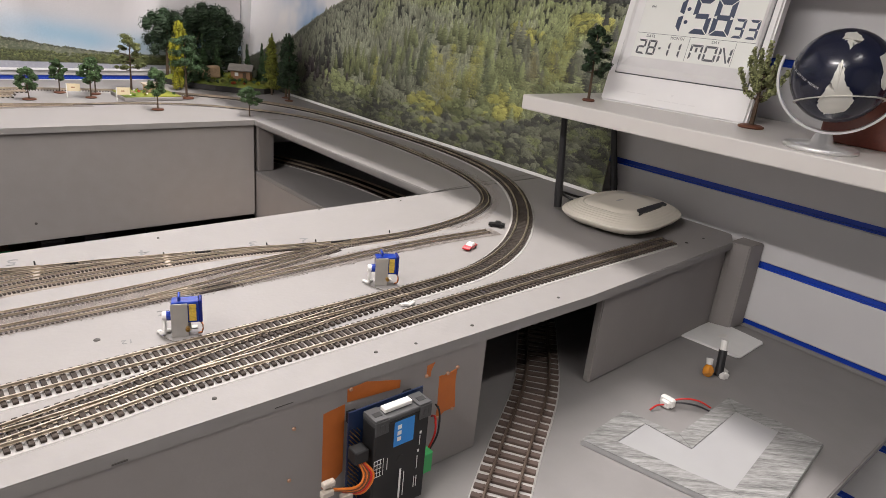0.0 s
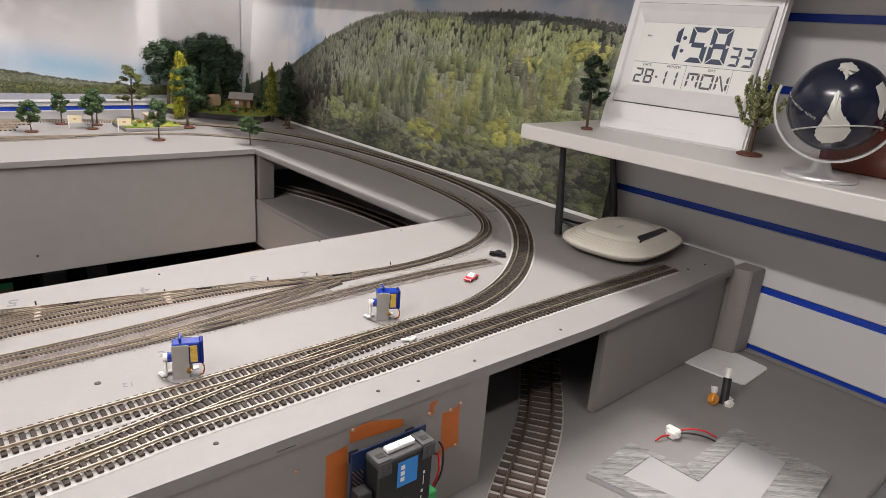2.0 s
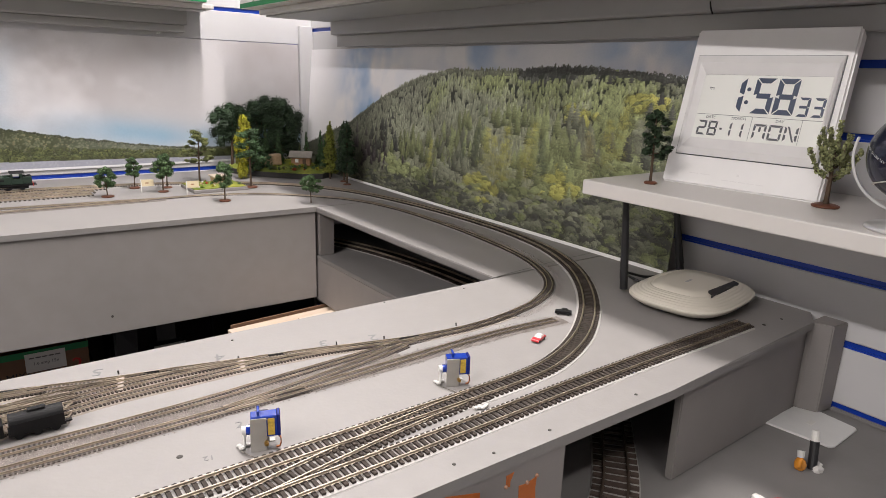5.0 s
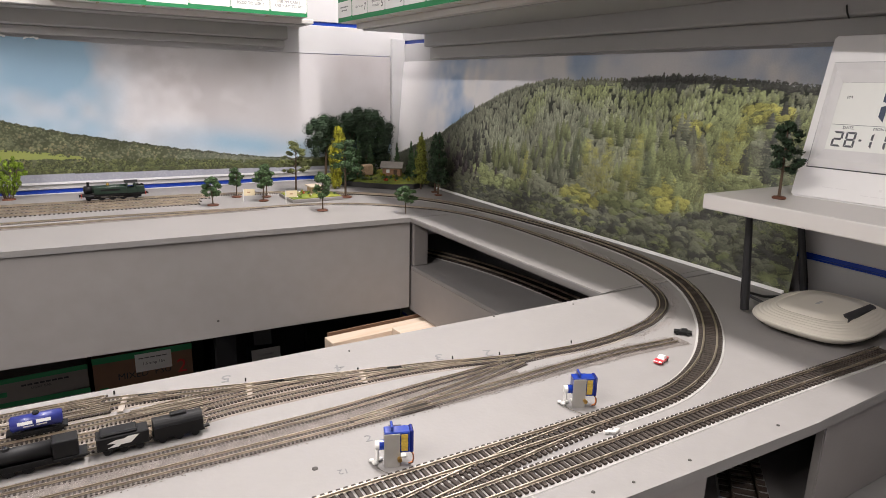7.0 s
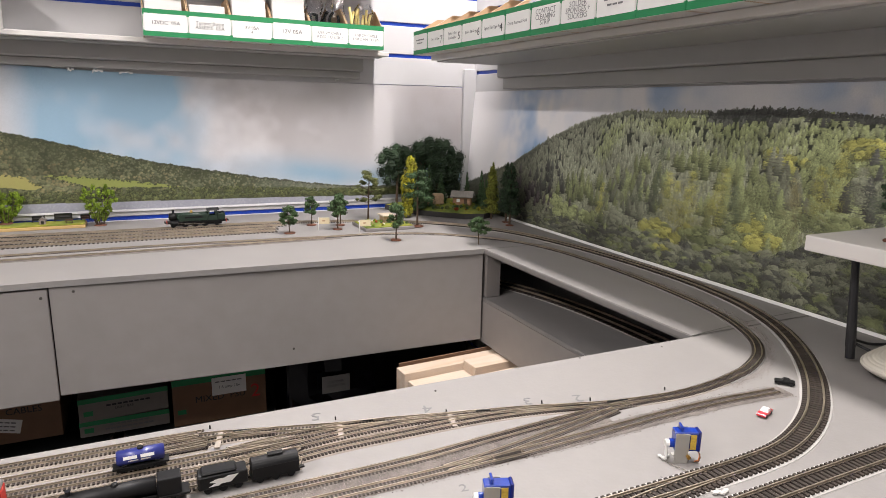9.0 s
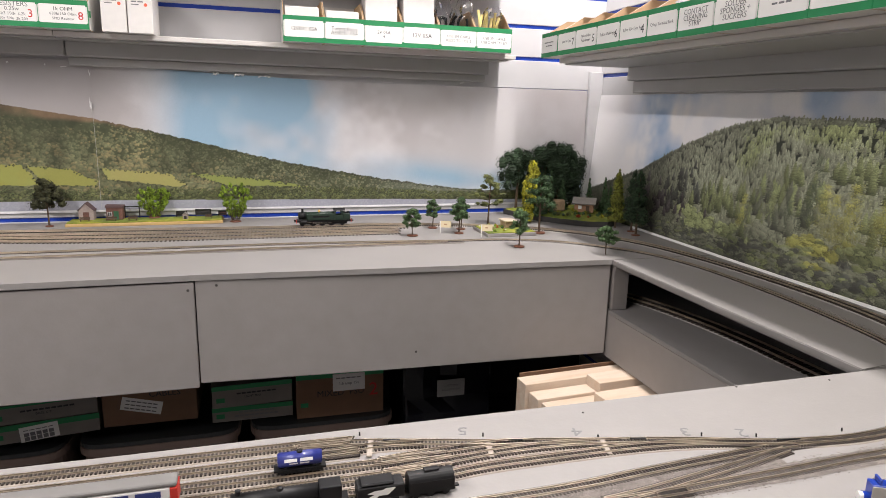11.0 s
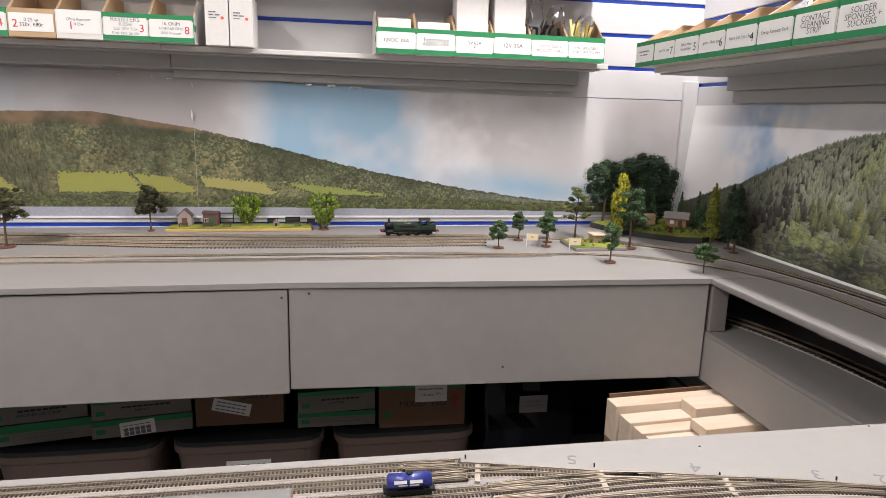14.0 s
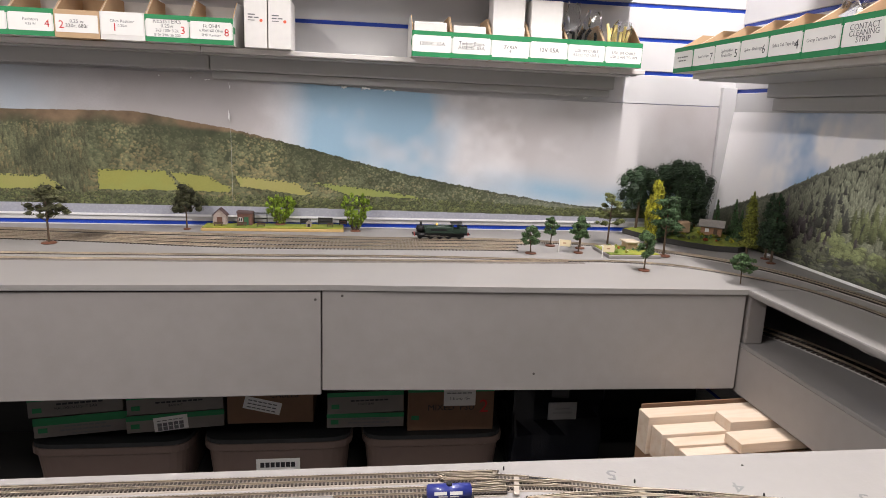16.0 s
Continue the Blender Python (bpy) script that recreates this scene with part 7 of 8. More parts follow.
for s in (-0.0238, 0.0238):
    vs = [bm.verts.new((s, -0.016, 0.024)), bm.verts.new((s, 0.016, 0.024)), bm.verts.new((s, 0, 0.0335))]
    bm.faces.new(vs)
part("gable", bm, log_brown, cot)
part("window", nbm((-0.014, -0.0178, 0.009, -0.005, -0.0171, 0.018)), paper_white, cot, "small white window")
part("door", nbm((0.006, -0.0178, 0.0005, 0.015, -0.0171, 0.018)), bark, cot, "dark door")

# big dark wood behind the hut
wood = thing("model_wood", "clump of dark green broadleaf model trees in the corner", "trees", pose(0.783, 2.290, T0) @ Matrix.Diagonal((1.02, 0.72, 1, 1)))
r = random.Random(14)
cl = []
for cx, zz, rx, rz in ((-0.105, 0.160, 0.045, 0.045), (-0.065, 0.180, 0.055, 0.040), (-0.01, 0.196, 0.060, 0.042), (0.04, 0.203, 0.060, 0.042), (0.015, 0.175, 0.06, 0.05), (0.085, 0.190, 0.045, 0.042), (0.125, 0.165, 0.035, 0.045), (-0.04, 0.14, 0.06, 0.06), (0.02, 0.15, 0.06, 0.06), (0.075, 0.14, 0.06, 0.06), (-0.11, 0.115, 0.035, 0.04), (0.125, 0.12, 0.04, 0.055), (0.03, 0.09, 0.06, 0.05), (0.09, 0.08, 0.06, 0.05), (-0.04, 0.09, 0.05, 0.045)):
    for k in range(7):
        d = Vector((r.gauss(0, 1), r.gauss(0, 1), r.gauss(0, 1))).normalized()
        cl.append(((cx + d.x * rx * 0.62, d.y * 0.032, zz + d.z * rz * 0.62), (rx * 0.48, 0.026, rz * 0.48)))
add_mesh("crown", foliage(cl, 22000, 0.0024, 15), leaf_dark, wood, "dark green clumped leaves")
for x in (-0.08, 0.0, 0.06, 0.11):
    bm = bmesh.new()
    cyl(bm, (x, 0.0, 0), (x + 0.006, 0.0, 0.17), 0.005, 0.003, 8)
    cyl(bm, (x + 0.004, 0.0, 0.10), (x + 0.03, 0.01, 0.17), 0.003, 0.0015, 6)
    part("trunk", bm, bark, wood, "dark trunk")
cypress("tall narrow yellow-green model cypress leaning slightly", 0.676, 2.140, T0, 0.190, 0.052, leaf_yellow, 41, 5)
for k, (x, y, zz, hh, ww) in enumerate(((0.735, 2.170, 0.016, 0.125, 0.040), (0.772, 2.180, 0.02, 0.135, 0.042), (0.822, 2.200, 0.03, 0.095, 0.038), (0.705, 2.150, 0.012, 0.10, 0.032), (0.925, 2.215, 0.02, 0.105, 0.034), (0.945, 2.150, 0.016, 0.12, 0.038), (0.935, 2.10, 0.012, 0.10, 0.036))):
    model_conifer("dark green model conifer on the scenic bank", x, y, T0 + zz, hh, ww, leaf_pine, 50 + k, 900)
model_conifer("olive green model conifer beside the loop", 0.918, 2.030, T0 + 0.0, 0.172, 0.050, leaf_moss, 61, 1700, 0.003, taper=0.5, bare=0.15)
model_conifer("very dark model conifer beside the loop", 0.914, 1.912, T0, 0.182, 0.060, leaf_dark, 62, 1600, 0.003, taper=0.45, bare=0.22, disc=0.012)
model_conifer("very dark model conifer beside the loop", 0.932, 1.965, T0, 0.178, 0.056, leaf_dark, 63, 1300, 0.003, taper=0.45, bare=0.22, disc=0.012)

# little garden
gar = thing("model_garden", "small walled model garden with a shelter and flower beds", "scenery", pose(0.556, 2.013, T0, 0, 0, 1) @ Matrix.Diagonal((0.88, 1.2, 1, 1)))
part("plinth", nbm((-0.082, -0.05, 0, 0.082, 0.05, 0.009), bevel=0.001), fascia_grey, gar, "grey plinth")
part("lawn", nbm((-0.079, -0.047, 0.0091, 0.079, 0.047, 0.0112), bevel=0.0006), grass_mat, gar, "yellow-green lawn")
hut = part("shelter_wall", nbm((0.005, 0.005, 0.0113, 0.040, 0.035, 0.028), bevel=0.0005), stone_wall, gar, "tan shelter walls")
part("shelter_roof", nbm((0.0, 0.0, 0.0282, 0.045, 0.040, 0.0325), bevel=0.001), material("roof_cream", (0.52, 0.44, 0.34), 0.7, var=0.15), gar, "cream roof")
r = random.Random(8)
for m, k in ((leaf_green, 7), (leaf_yellow, 5), (flower_red, 2), (leaf_lime, 4)):
    cl = [((r.uniform(-0.07, 0.07), r.uniform(-0.04, 0.04), 0.0135), (0.005, 0.005, 0.004)) for _ in range(k)]
    tagged(add_mesh("flower_beds", foliage(cl, 40 * k, 0.0016, k), m, gar, "planted beds"), kind="stuff")
for k in range(16):
    x, y = r.uniform(-0.075, 0.0), r.uniform(-0.042, 0.04)
    part("stone", nbm((x, y, 0.0113, x + 0.006, y + 0.005, 0.0135), bevel=0.0008), paper_white if k % 2 else stone_wall, gar)
sign_cream = material("sign_cream", (0.70, 0.60, 0.40), 0.6, var=0.05)
for x, y, a in ((0.374, 2.031, -15), (0.470, 1.962, -10)):
    sg = thing("paper_sign", "cream paper flag sign on a thin stake", "sign", pose(x, y, T0, 0, 0, a), "paper signs")
    part("stake", nbm((-0.001, -0.001, 0, 0.001, 0.001, 0.034)), paper_white, sg, "white stake")
    part("board", nbm((0.0012, -0.0016, 0.016, 0.030, -0.0008, 0.034)), sign_cream, sg, "cream paper board")
    part("mark", bars(bmesh.new(), [(0.015, 0.025, 0.010, 0.003)], 0.0), log_brown, sg, m=pose(0, -0.0018, 0, 90, 0, 0))

# ---- station ----
stn = thing("station_platform", "narrow tan platform base with grass on top", "platform", pose(-0.408, 2.300, T0, 0, 0, 0.6))
tan_base = material("tan_base", (0.50, 0.34, 0.14), 0.7, var=0.15)
part("base", nbm((-0.203, -0.038, 0, 0.200, 0.036, 0.008), bevel=0.001), tan_base, stn, "tan wooden base")
part("grass", nbm((-0.200, -0.034, 0.0081, 0.197, 0.034, 0.0115), bevel=0.0008), grass_mat, stn, "yellow-green grass")
PZ = TOP + 0.012
brick_dark = material("brick_dark", (0.13, 0.06, 0.045), 0.8, var=0.3, scale=250)
stone_pale = material("stone_pale", (0.33, 0.27, 0.25), 0.8, var=0.2, scale=250)
roof_plum = material("roof_plum", (0.10, 0.06, 0.06), 0.75, var=0.2)


def hut(label, x, y, w, d, h, pitch, wall, roof, door, window):
    t = thing("model_hut", label, "building", pose(x, y, PZ), "station huts")
    part("wall", nbm((-w / 2, -d / 2, 0, w / 2, d / 2, h), bevel=0.0004), wall, t)
    bm = bmesh.new()
    o = 0.002
    if pitch:
        prof = [(-w / 2 - o, h - 0.001), (0, h + pitch), (w / 2 + o, h - 0.001), (w / 2 + o, h + 0.001), (0, h + pitch + 0.0022), (-w / 2 - o, h + 0.001)]
        for s in (-1, 1):
            tri = bmesh.new()
            tri.faces.new([tri.verts.new((-w / 2, s * d / 2, h)), tri.verts.new((w / 2, s * d / 2, h)), tri.verts.new((0, s * d / 2, h + pitch))])
            part("gable", tri, wall, t)
    else:
        prof = [(-w / 2 - o, h), (w / 2 + o, h), (w / 2 + o, h + 0.004), (-w / 2 - o, h + 0.006)]
    va = [bm.verts.new((a, -d / 2 - o, b)) for a, b in prof]
    vb = [bm.verts.new((a, d / 2 + o, b)) for a, b in prof]
    bm.faces.new(va)
    bm.faces.new(vb[::-1])
    n = len(prof)
    for k in range(n):
        bm.faces.new((va[k], vb[k], vb[(k + 1) % n], va[(k + 1) % n]))
    bmesh.ops.recalc_face_normals(bm, faces=bm.faces)
    part("roof", bm, roof, t)
    dx, dw, dh, dm = door
    part("door", nbm((dx - dw / 2, -d / 2 - 0.0008, 0.0005, dx + dw / 2, -d / 2 - 0.0001, dh)), dm, t)
    if window:
        wx, ww, wz, wh = window
        part("window", nbm((wx - ww / 2, -d / 2 - 0.0007, wz, wx + ww / 2, -d / 2 - 0.0001, wz + wh)), paper_white, t, "white-framed window")
        part("pane", nbm((wx - ww / 2 + 0.001, -d / 2 - 0.0010, wz + 0.001, wx - 0.0005, -d / 2 - 0.0008, wz + wh - 0.001), (wx + 0.0005, -d / 2 - 0.0010, wz + 0.001, wx + ww / 2 - 0.001, -d / 2 - 0.0008, wz + wh - 0.001)), pure_black, t)
    return t


def bench(x, y, w):
    t = thing("model_bench", "tiny brown platform bench", "bench", pose(x, y, PZ), "platform benches")
    part("seat", nbm((-w / 2, -0.003, 0.0055, w / 2, 0.003, 0.0067)), bark, t)
    part("backrest", nbm((-w / 2, 0.0031, 0.0070, w / 2, 0.0041, 0.0110)), bark, t)
    for s in (-1, 1):
        part("leg", nbm((s * w * 0.4 - 0.0008, -0.0025, 0, s * w * 0.4 + 0.0008, 0.0025, 0.0054)), bark, t)
    return t


hut("pale stone model chapel hut with a plum roof", -0.566, 2.315, 0.038, 0.028, 0.026, 0.020, stone_pale, roof_plum, (0, 0.015, 0.022, brick_dark), None)
hut("dark brick model station hut with a green door", -0.494, 2.312, 0.042, 0.028, 0.034, 0.0, brick_dark, roof_plum, (0.004, 0.013, 0.024, material("door_green", (0.03, 0.10, 0.05), 0.5)), (-0.012, 0.011, 0.010, 0.012))
hut("tiny pale stone model kennel", -0.309, 2.288, 0.014, 0.014, 0.010, 0.008, stone_pale, roof_grey, (0, 0.007, 0.009, pure_black), None)
for x0, x1, h in ((-0.471, -0.434, 0.034), (-0.336, -0.308, 0.018), (-0.284, -0.243, 0.022), (-0.221, -0.200, 0.016)):
    t = thing("model_notice_frame", "black-framed model shelter screen on the platform", "screen", pose((x0 + x1) / 2, 2.322, PZ), "platform screens")
    w = (x1 - x0) / 2
    for s in (-1, 1):
        part("post", nbm((s * w - 0.0012, -0.0012, 0, s * w + 0.0012, 0.0012, h)), pure_black, t)
    part("top_rail", nbm((-w, -0.0011, h - 0.003, w, 0.0011, h - 0.0002)), pure_black, t)
    part("mid_rail", nbm((-w, -0.0011, h * 0.45, w, 0.0011, h * 0.45 + 0.002)), pure_black, t)
    if h < 0.03:
        part("panel", nbm((-w + 0.001, 0.0013, 0.003, w - 0.001, 0.0018, h - 0.003)), brick_dark if h < 0.017 else slate_edge, t)
for x, y, w in ((-0.566, 2.281, 0.026), (-0.500, 2.281, 0.028), (-0.445, 2.278, 0.024), (-0.247, 2.285, 0.018)):
    bench(x, y, w)

# ---- steam locomotive ----
loco_green = material("loco_green", (0.014, 0.030, 0.020), 0.4, var=0.15, scale=120, coat=0.15)
loco_black = material("loco_black", (0.008, 0.008, 0.009), 0.5, var=0.2, scale=120, spec=0.3)
buffer_red = material("buffer_red", (0.42, 0.02, 0.012), 0.45)
loco_z = TOP + 0.0012 + OO["high"] + OO["rail"]
loco = thing("tank_locomotive", "dark green model tank locomotive with red buffer beams on the track", "locomotive", pose(0.068, 2.1663, loco_z, 0, 0, 1.0))
# local: x forward is minus (chimney to the -x side), z from the rail top
part("frame", nbm((-0.074, -0.013, 0.011, 0.076, 0.013, 0.0165), bevel=0.0006), loco_black, loco, "black running plate")
part("chassis", nbm((-0.060, -0.0065, 0.004, 0.066, 0.0065, 0.0108)), loco_black, loco)
bm = bmesh.new()
cyl(bm, (-0.050, 0, 0.0285), (0.030, 0, 0.0285), 0.0098, 0.0105, 24)
part("boiler", bm, loco_green, loco, "green boiler", True)
bm = bmesh.new()
cyl(bm, (-0.068, 0, 0.0280), (-0.0502, 0, 0.0280), 0.0102, 0.0102, 24)
cyl(bm, (-0.0695, 0, 0.0280), (-0.0681, 0, 0.0280), 0.0078, 0.0092, 20)
cyl(bm, (-0.0705, 0, 0.0280), (-0.0696, 0, 0.0280), 0.0015, 0.0015, 8)
part("smokebox", bm, loco_black, loco, "black smokebox", True)
bm = bmesh.new()
lathe(bm, [(0.0042, 0), (0.0033, 0.002), (0.0030, 0.008), (0.0039, 0.009), (0.0041, 0.0105), (0.0028, 0.0105)], 16, (-0.058, 0, 0.0370))
part("chimney", bm, loco_black, loco, "black chimney", True)
bm = bmesh.new()
lathe(bm, [(0.0050, 0), (0.0042, 0.0015), (0.0038, 0.004), (0.0030, 0.0062), (0.0010, 0.0072)], 16, (-0.012, 0, 0.0375))
part("safety_valve", bm, brass, loco, "brass safety valve cover", True)
for s in (-1, 1):
    b = nbm((-0.046, min(s * 0.0078, s * 0.0150), 0.0166, 0.030, max(s * 0.0078, s * 0.0150), 0.0345), bevel=0.0012, seg=2)
    part("side_tank", b, loco_green, loco, "green side tank")
    part("tank_line", nbm((-0.030, s * 0.0151 - 0.00015, 0.0245, 0.015, s * 0.0151 + 0.00015, 0.0290)), loco_black, loco)
    part("cab_side", nbm((0.0302, s * 0.0140 - 0.0009, 0.0166, 0.054, s * 0.0140 + 0.0009, 0.0300), (0.0302, s * 0.0140 - 0.0009, 0.0300, 0.034, s * 0.0140 + 0.0009, 0.0425), (0.0490, s * 0.0140 - 0.0009, 0.0300, 0.054, s * 0.0140 + 0.0009, 0.0425)), loco_green, loco, "green cab side with an open window")
    for k in range(3):
        bm = bmesh.new()
        cx = -0.030 + 0.0255 * k
        y0, y1 = s * 0.0083, s * 0.0101
        cyl(bm, (cx, y0, 0.0112), (cx, y1, 0.0112), 0.0112, 0.0112, 24)
        cyl(bm, (cx, y1, 0.0112), (cx, y1 + s * 0.0012, 0.0112), 0.0020, 0.0020, 10)
        part("driving_wheel", bm, loco_black, loco)
    for cx in (-0.060, 0.052):
        bm = bmesh.new()
        cyl(bm, (cx, s * 0.0083, 0.0065), (cx, s * 0.0101, 0.0065), 0.0065, 0.0065, 18)
        part("carrying_wheel", bm, loco_black, loco)
    part("coupling_rod", nbm((-0.031, s * 0.0118 - 0.0005, 0.0072, 0.022, s * 0.0118 + 0.0005, 0.0090)), steel, loco, "steel coupling rod")
    part("connecting_rod", nbm((-0.052, s * 0.0130 - 0.0005, 0.0098, -0.004, s * 0.0130 + 0.0005, 0.0110)), steel, loco, "steel connecting rod")
    bm = bmesh.new()
    cyl(bm, (-0.064, s * 0.0128, 0.0118), (-0.048, s * 0.0128, 0.0118), 0.0042, 0.0042, 14)
    part("cylinder", bm, loco_black, loco)
    for x, d in ((-0.076, -1), (0.078, 1)):
        bm = bmesh.new()
        cyl(bm, (x, s * 0.0095, 0.0135), (x + d * 0.004, s * 0.0095, 0.0135), 0.0015, 0.0015, 10)
        cyl(bm, (x + d * 0.004, s * 0.0095, 0.0135), (x + d * 0.005, s * 0.0095, 0.0135), 0.0030, 0.0030, 12)
        part("buffer", bm, loco_black, loco)
for x in (-0.0755, 0.0765):
    part("buffer_beam", nbm((x - 0.0008, -0.0145, 0.0090, x + 0.0008, 0.0145, 0.0170)), buffer_red, loco, "red buffer beam")
part("cab_front", nbm((0.0302, -0.0130, 0.0170, 0.0318, 0.0130, 0.0425)), loco_green, loco)
bm = bmesh.new()
cyl(bm, (0.0275, 0, 0.0300), (0.0590, 0, 0.0300), 0.0190, 0.0190, 32)
bmesh.ops.bisect_plane(bm, geom=list(bm.verts) + list(bm.edges) + list(bm.faces), plane_co=(0, 0, 0.0426), plane_no=(0, 0, 1), clear_inner=True)
bmesh.ops.holes_fill(bm, edges=list(bm.edges), sides=0)
part("cab_roof", bm, loco_black, loco, "curved black cab roof")
part("bunker", nbm((0.0542, -0.0140, 0.0166, 0.0745, 0.0140, 0.0345), bevel=0.0015, seg=2), loco_green, loco, "green coal bunker")
coal = bmesh.new()
for k in range(40):
    box(coal, *(lambda x, y, s: (x - s, y - s, 0.034, x + s, y + s, 0.034 + s * 2))(random.uniform(0.057, 0.072), random.uniform(-0.011, 0.011), random.uniform(0.0008, 0.0018)))
part("coal", coal, loco_black, loco)

# ---- fine gauge vehicles ----
nz = TOP + 0.0012 + NN["high"] + NN["rail"]
tank_blue = material("tank_blue", (0.020, 0.030, 0.20), 0.35, var=0.1, coat=0.3)


def small_wheels(t, xs, y, r):
    for x in xs:
        for s in (-1, 1):
            bm = bmesh.new()
            cyl(bm, (x, s * 0.0042, r), (x, s * 0.0054, r), r, r, 14)
            part("wheel", bm, loco_black, t)


tk = thing("tank_wagon", "blue milk tank wagon with white lettering on a black chassis", "wagon", pose(-0.076, 0.9105, nz) @ Matrix.Diagonal((0.80, 0.82, 0.82, 1)), "fine gauge vehicles")
part("chassis", nbm((-0.030, -0.0075, 0.0050, 0.030, 0.0075, 0.0075), (-0.026, -0.0070, 0.0022, 0.026, -0.0062, 0.0049), (-0.026, 0.0062, 0.0022, 0.026, 0.0070, 0.0049), bevel=0.0003), loco_black, tk, "black chassis")
bm = bmesh.new()
cyl(bm, (-0.0255, 0, 0.0165), (0.0255, 0, 0.0165), 0.0085, 0.0085, 28)
bmesh.ops.bevel(bm, geom=[e for e in bm.edges if abs(e.verts[0].co.x - e.verts[1].co.x) < 1e-6], offset=0.0012, segments=2, affect="EDGES")
part("tank", bm, tank_blue, tk, "glossy blue tank", True)
for x in (-0.017, 0.017):
    part("saddle", nbm((x - 0.0015, -0.006, 0.0076, x + 0.0015, 0.006, 0.0105)), loco_black, tk)
bm = bmesh.new()
lathe(bm, [(0.0035, 0), (0.0035, 0.0018), (0.0028, 0.0026)], 14, (0, 0, 0.0245))
part("filler_cap", bm, loco_black, tk)
part("end_stay", tube([(-0.028, -0.0078, 0.0076), (-0.014, -0.0098, 0.0120)], 0.0004, 6), loco_black, tk)
part("end_stay", tube([(0.028, -0.0078, 0.0076), (0.014, -0.0098, 0.0120)], 0.0004, 6), loco_black, tk)
part("lettering", bars(bmesh.new(), [(0, 0, 0.036, 0.0036)], 0.0), label_white, tk, "white lettering", m=pose(0, -0.0083, 0.0190, 72, 0, 0))
part("lettering", bars(bmesh.new(), [(0, 0, 0.026, 0.0014)], 0.0), label_white, tk, "small white lettering", m=pose(0, -0.0087, 0.0150, 98, 0, 0))
small_wheels(tk, (-0.019, 0, 0.019), 0, 0.0034)

y5, bz = 0.8545, TOP + 0.0004
bl = thing("tender_locomotive", "plain black fine gauge locomotive in the yard", "locomotive", pose(-0.088, y5, bz), "fine gauge vehicles")
part("frame", nbm((-0.052, -0.0085, 0.006, 0.050, 0.0085, 0.0085), bevel=0.0003), loco_black, bl)
bm = bmesh.new()
cyl(bm, (-0.048, 0, 0.0165), (0.024, 0, 0.0165), 0.0068, 0.0074, 20)
part("boiler", bm, loco_black, bl, "black boiler", True)
bm = bmesh.new()
lathe(bm, [(0.0024, 0), (0.0020, 0.003), (0.0026, 0.0045)], 12, (-0.042, 0, 0.0225))
part("chimney", bm, loco_black, bl)
bm = bmesh.new()
lathe(bm, [(0.0034, 0), (0.0026, 0.002), (0.0008, 0.003)], 12, (-0.008, 0, 0.0230))
part("dome", bm, loco_black, bl)
part("cab", nbm((0.0245, -0.0082, 0.0086, 0.044, 0.0082, 0.0240), bevel=0.0012, seg=2), loco_black, bl)
part("side_skirt", nbm((-0.046, -0.0092, 0.0086, 0.024, -0.0080, 0.0115), (-0.046, 0.0080, 0.0086, 0.024, 0.0092, 0.0115)), loco_black, bl)
small_wheels(bl, (-0.040, -0.022, -0.008, 0.006, 0.034), 0, 0.0050)
td = thing("tender", "black tender with a pale grey emblem plate", "wagon", pose(-0.010, y5 - 0.001, bz), "fine gauge vehicles")
part("body", nbm((-0.021, -0.0085, 0.006, 0.021, 0.0085, 0.0185), bevel=0.0008), loco_black, td)
part("top_rail", nbm((-0.018, -0.0075, 0.0186, 0.012, 0.0075, 0.0215), bevel=0.0012), loco_black, td)
bm = bmesh.new()
prof = [(-0.0125, 0.0085), (-0.004, 0.0085), (-0.002, 0.0100), (0.006, 0.0100), (0.013, 0.0165), (0.004, 0.0165), (0.001, 0.0150), (-0.006, 0.0150), (-0.0125, 0.0128), (-0.006, 0.0115)]
bm.faces.new([bm.verts.new((a, -0.0088, b)) for a, b in prof])
r0 = bmesh.ops.extrude_face_region(bm, geom=list(bm.faces))
bmesh.ops.translate(bm, verts=[v for v in r0["geom"] if isinstance(v, bmesh.types.BMVert)], vec=(0, 0.0002, 0))
bmesh.ops.recalc_face_normals(bm, faces=bm.faces)
part("emblem", bm, paper_white, td, "pale grey emblem plate")
small_wheels(td, (-0.013, 0, 0.013), 0, 0.0036)
tw = thing("tank_tender", "black round-topped tender standing in the yard", "wagon", pose(0.036, y5 - 0.001, bz, 0, 0, 1), "fine gauge vehicles")
part("frame", nbm((-0.022, -0.0075, 0.0050, 0.022, 0.0075, 0.0075)), loco_black, tw)
bm = nbm((-0.021, -0.0085, 0.0076, 0.021, 0.0085, 0.0170))
cyl(bm, (-0.021, 0, 0.0150), (0.021, 0, 0.0150), 0.0085, 0.0085, 24)
part("body", bm, loco_black, tw, "black body")
part("hatch", nbm((-0.006, -0.003, 0.0236, 0.008, 0.003, 0.0252), bevel=0.0005), loco_black, tw)
part("coupling", nbm((0.0225, -0.002, 0.004, 0.0275, 0.002, 0.0055)), loco_black, tw)
small_wheels(tw, (-0.014, 0, 0.014), 0, 0.0036)

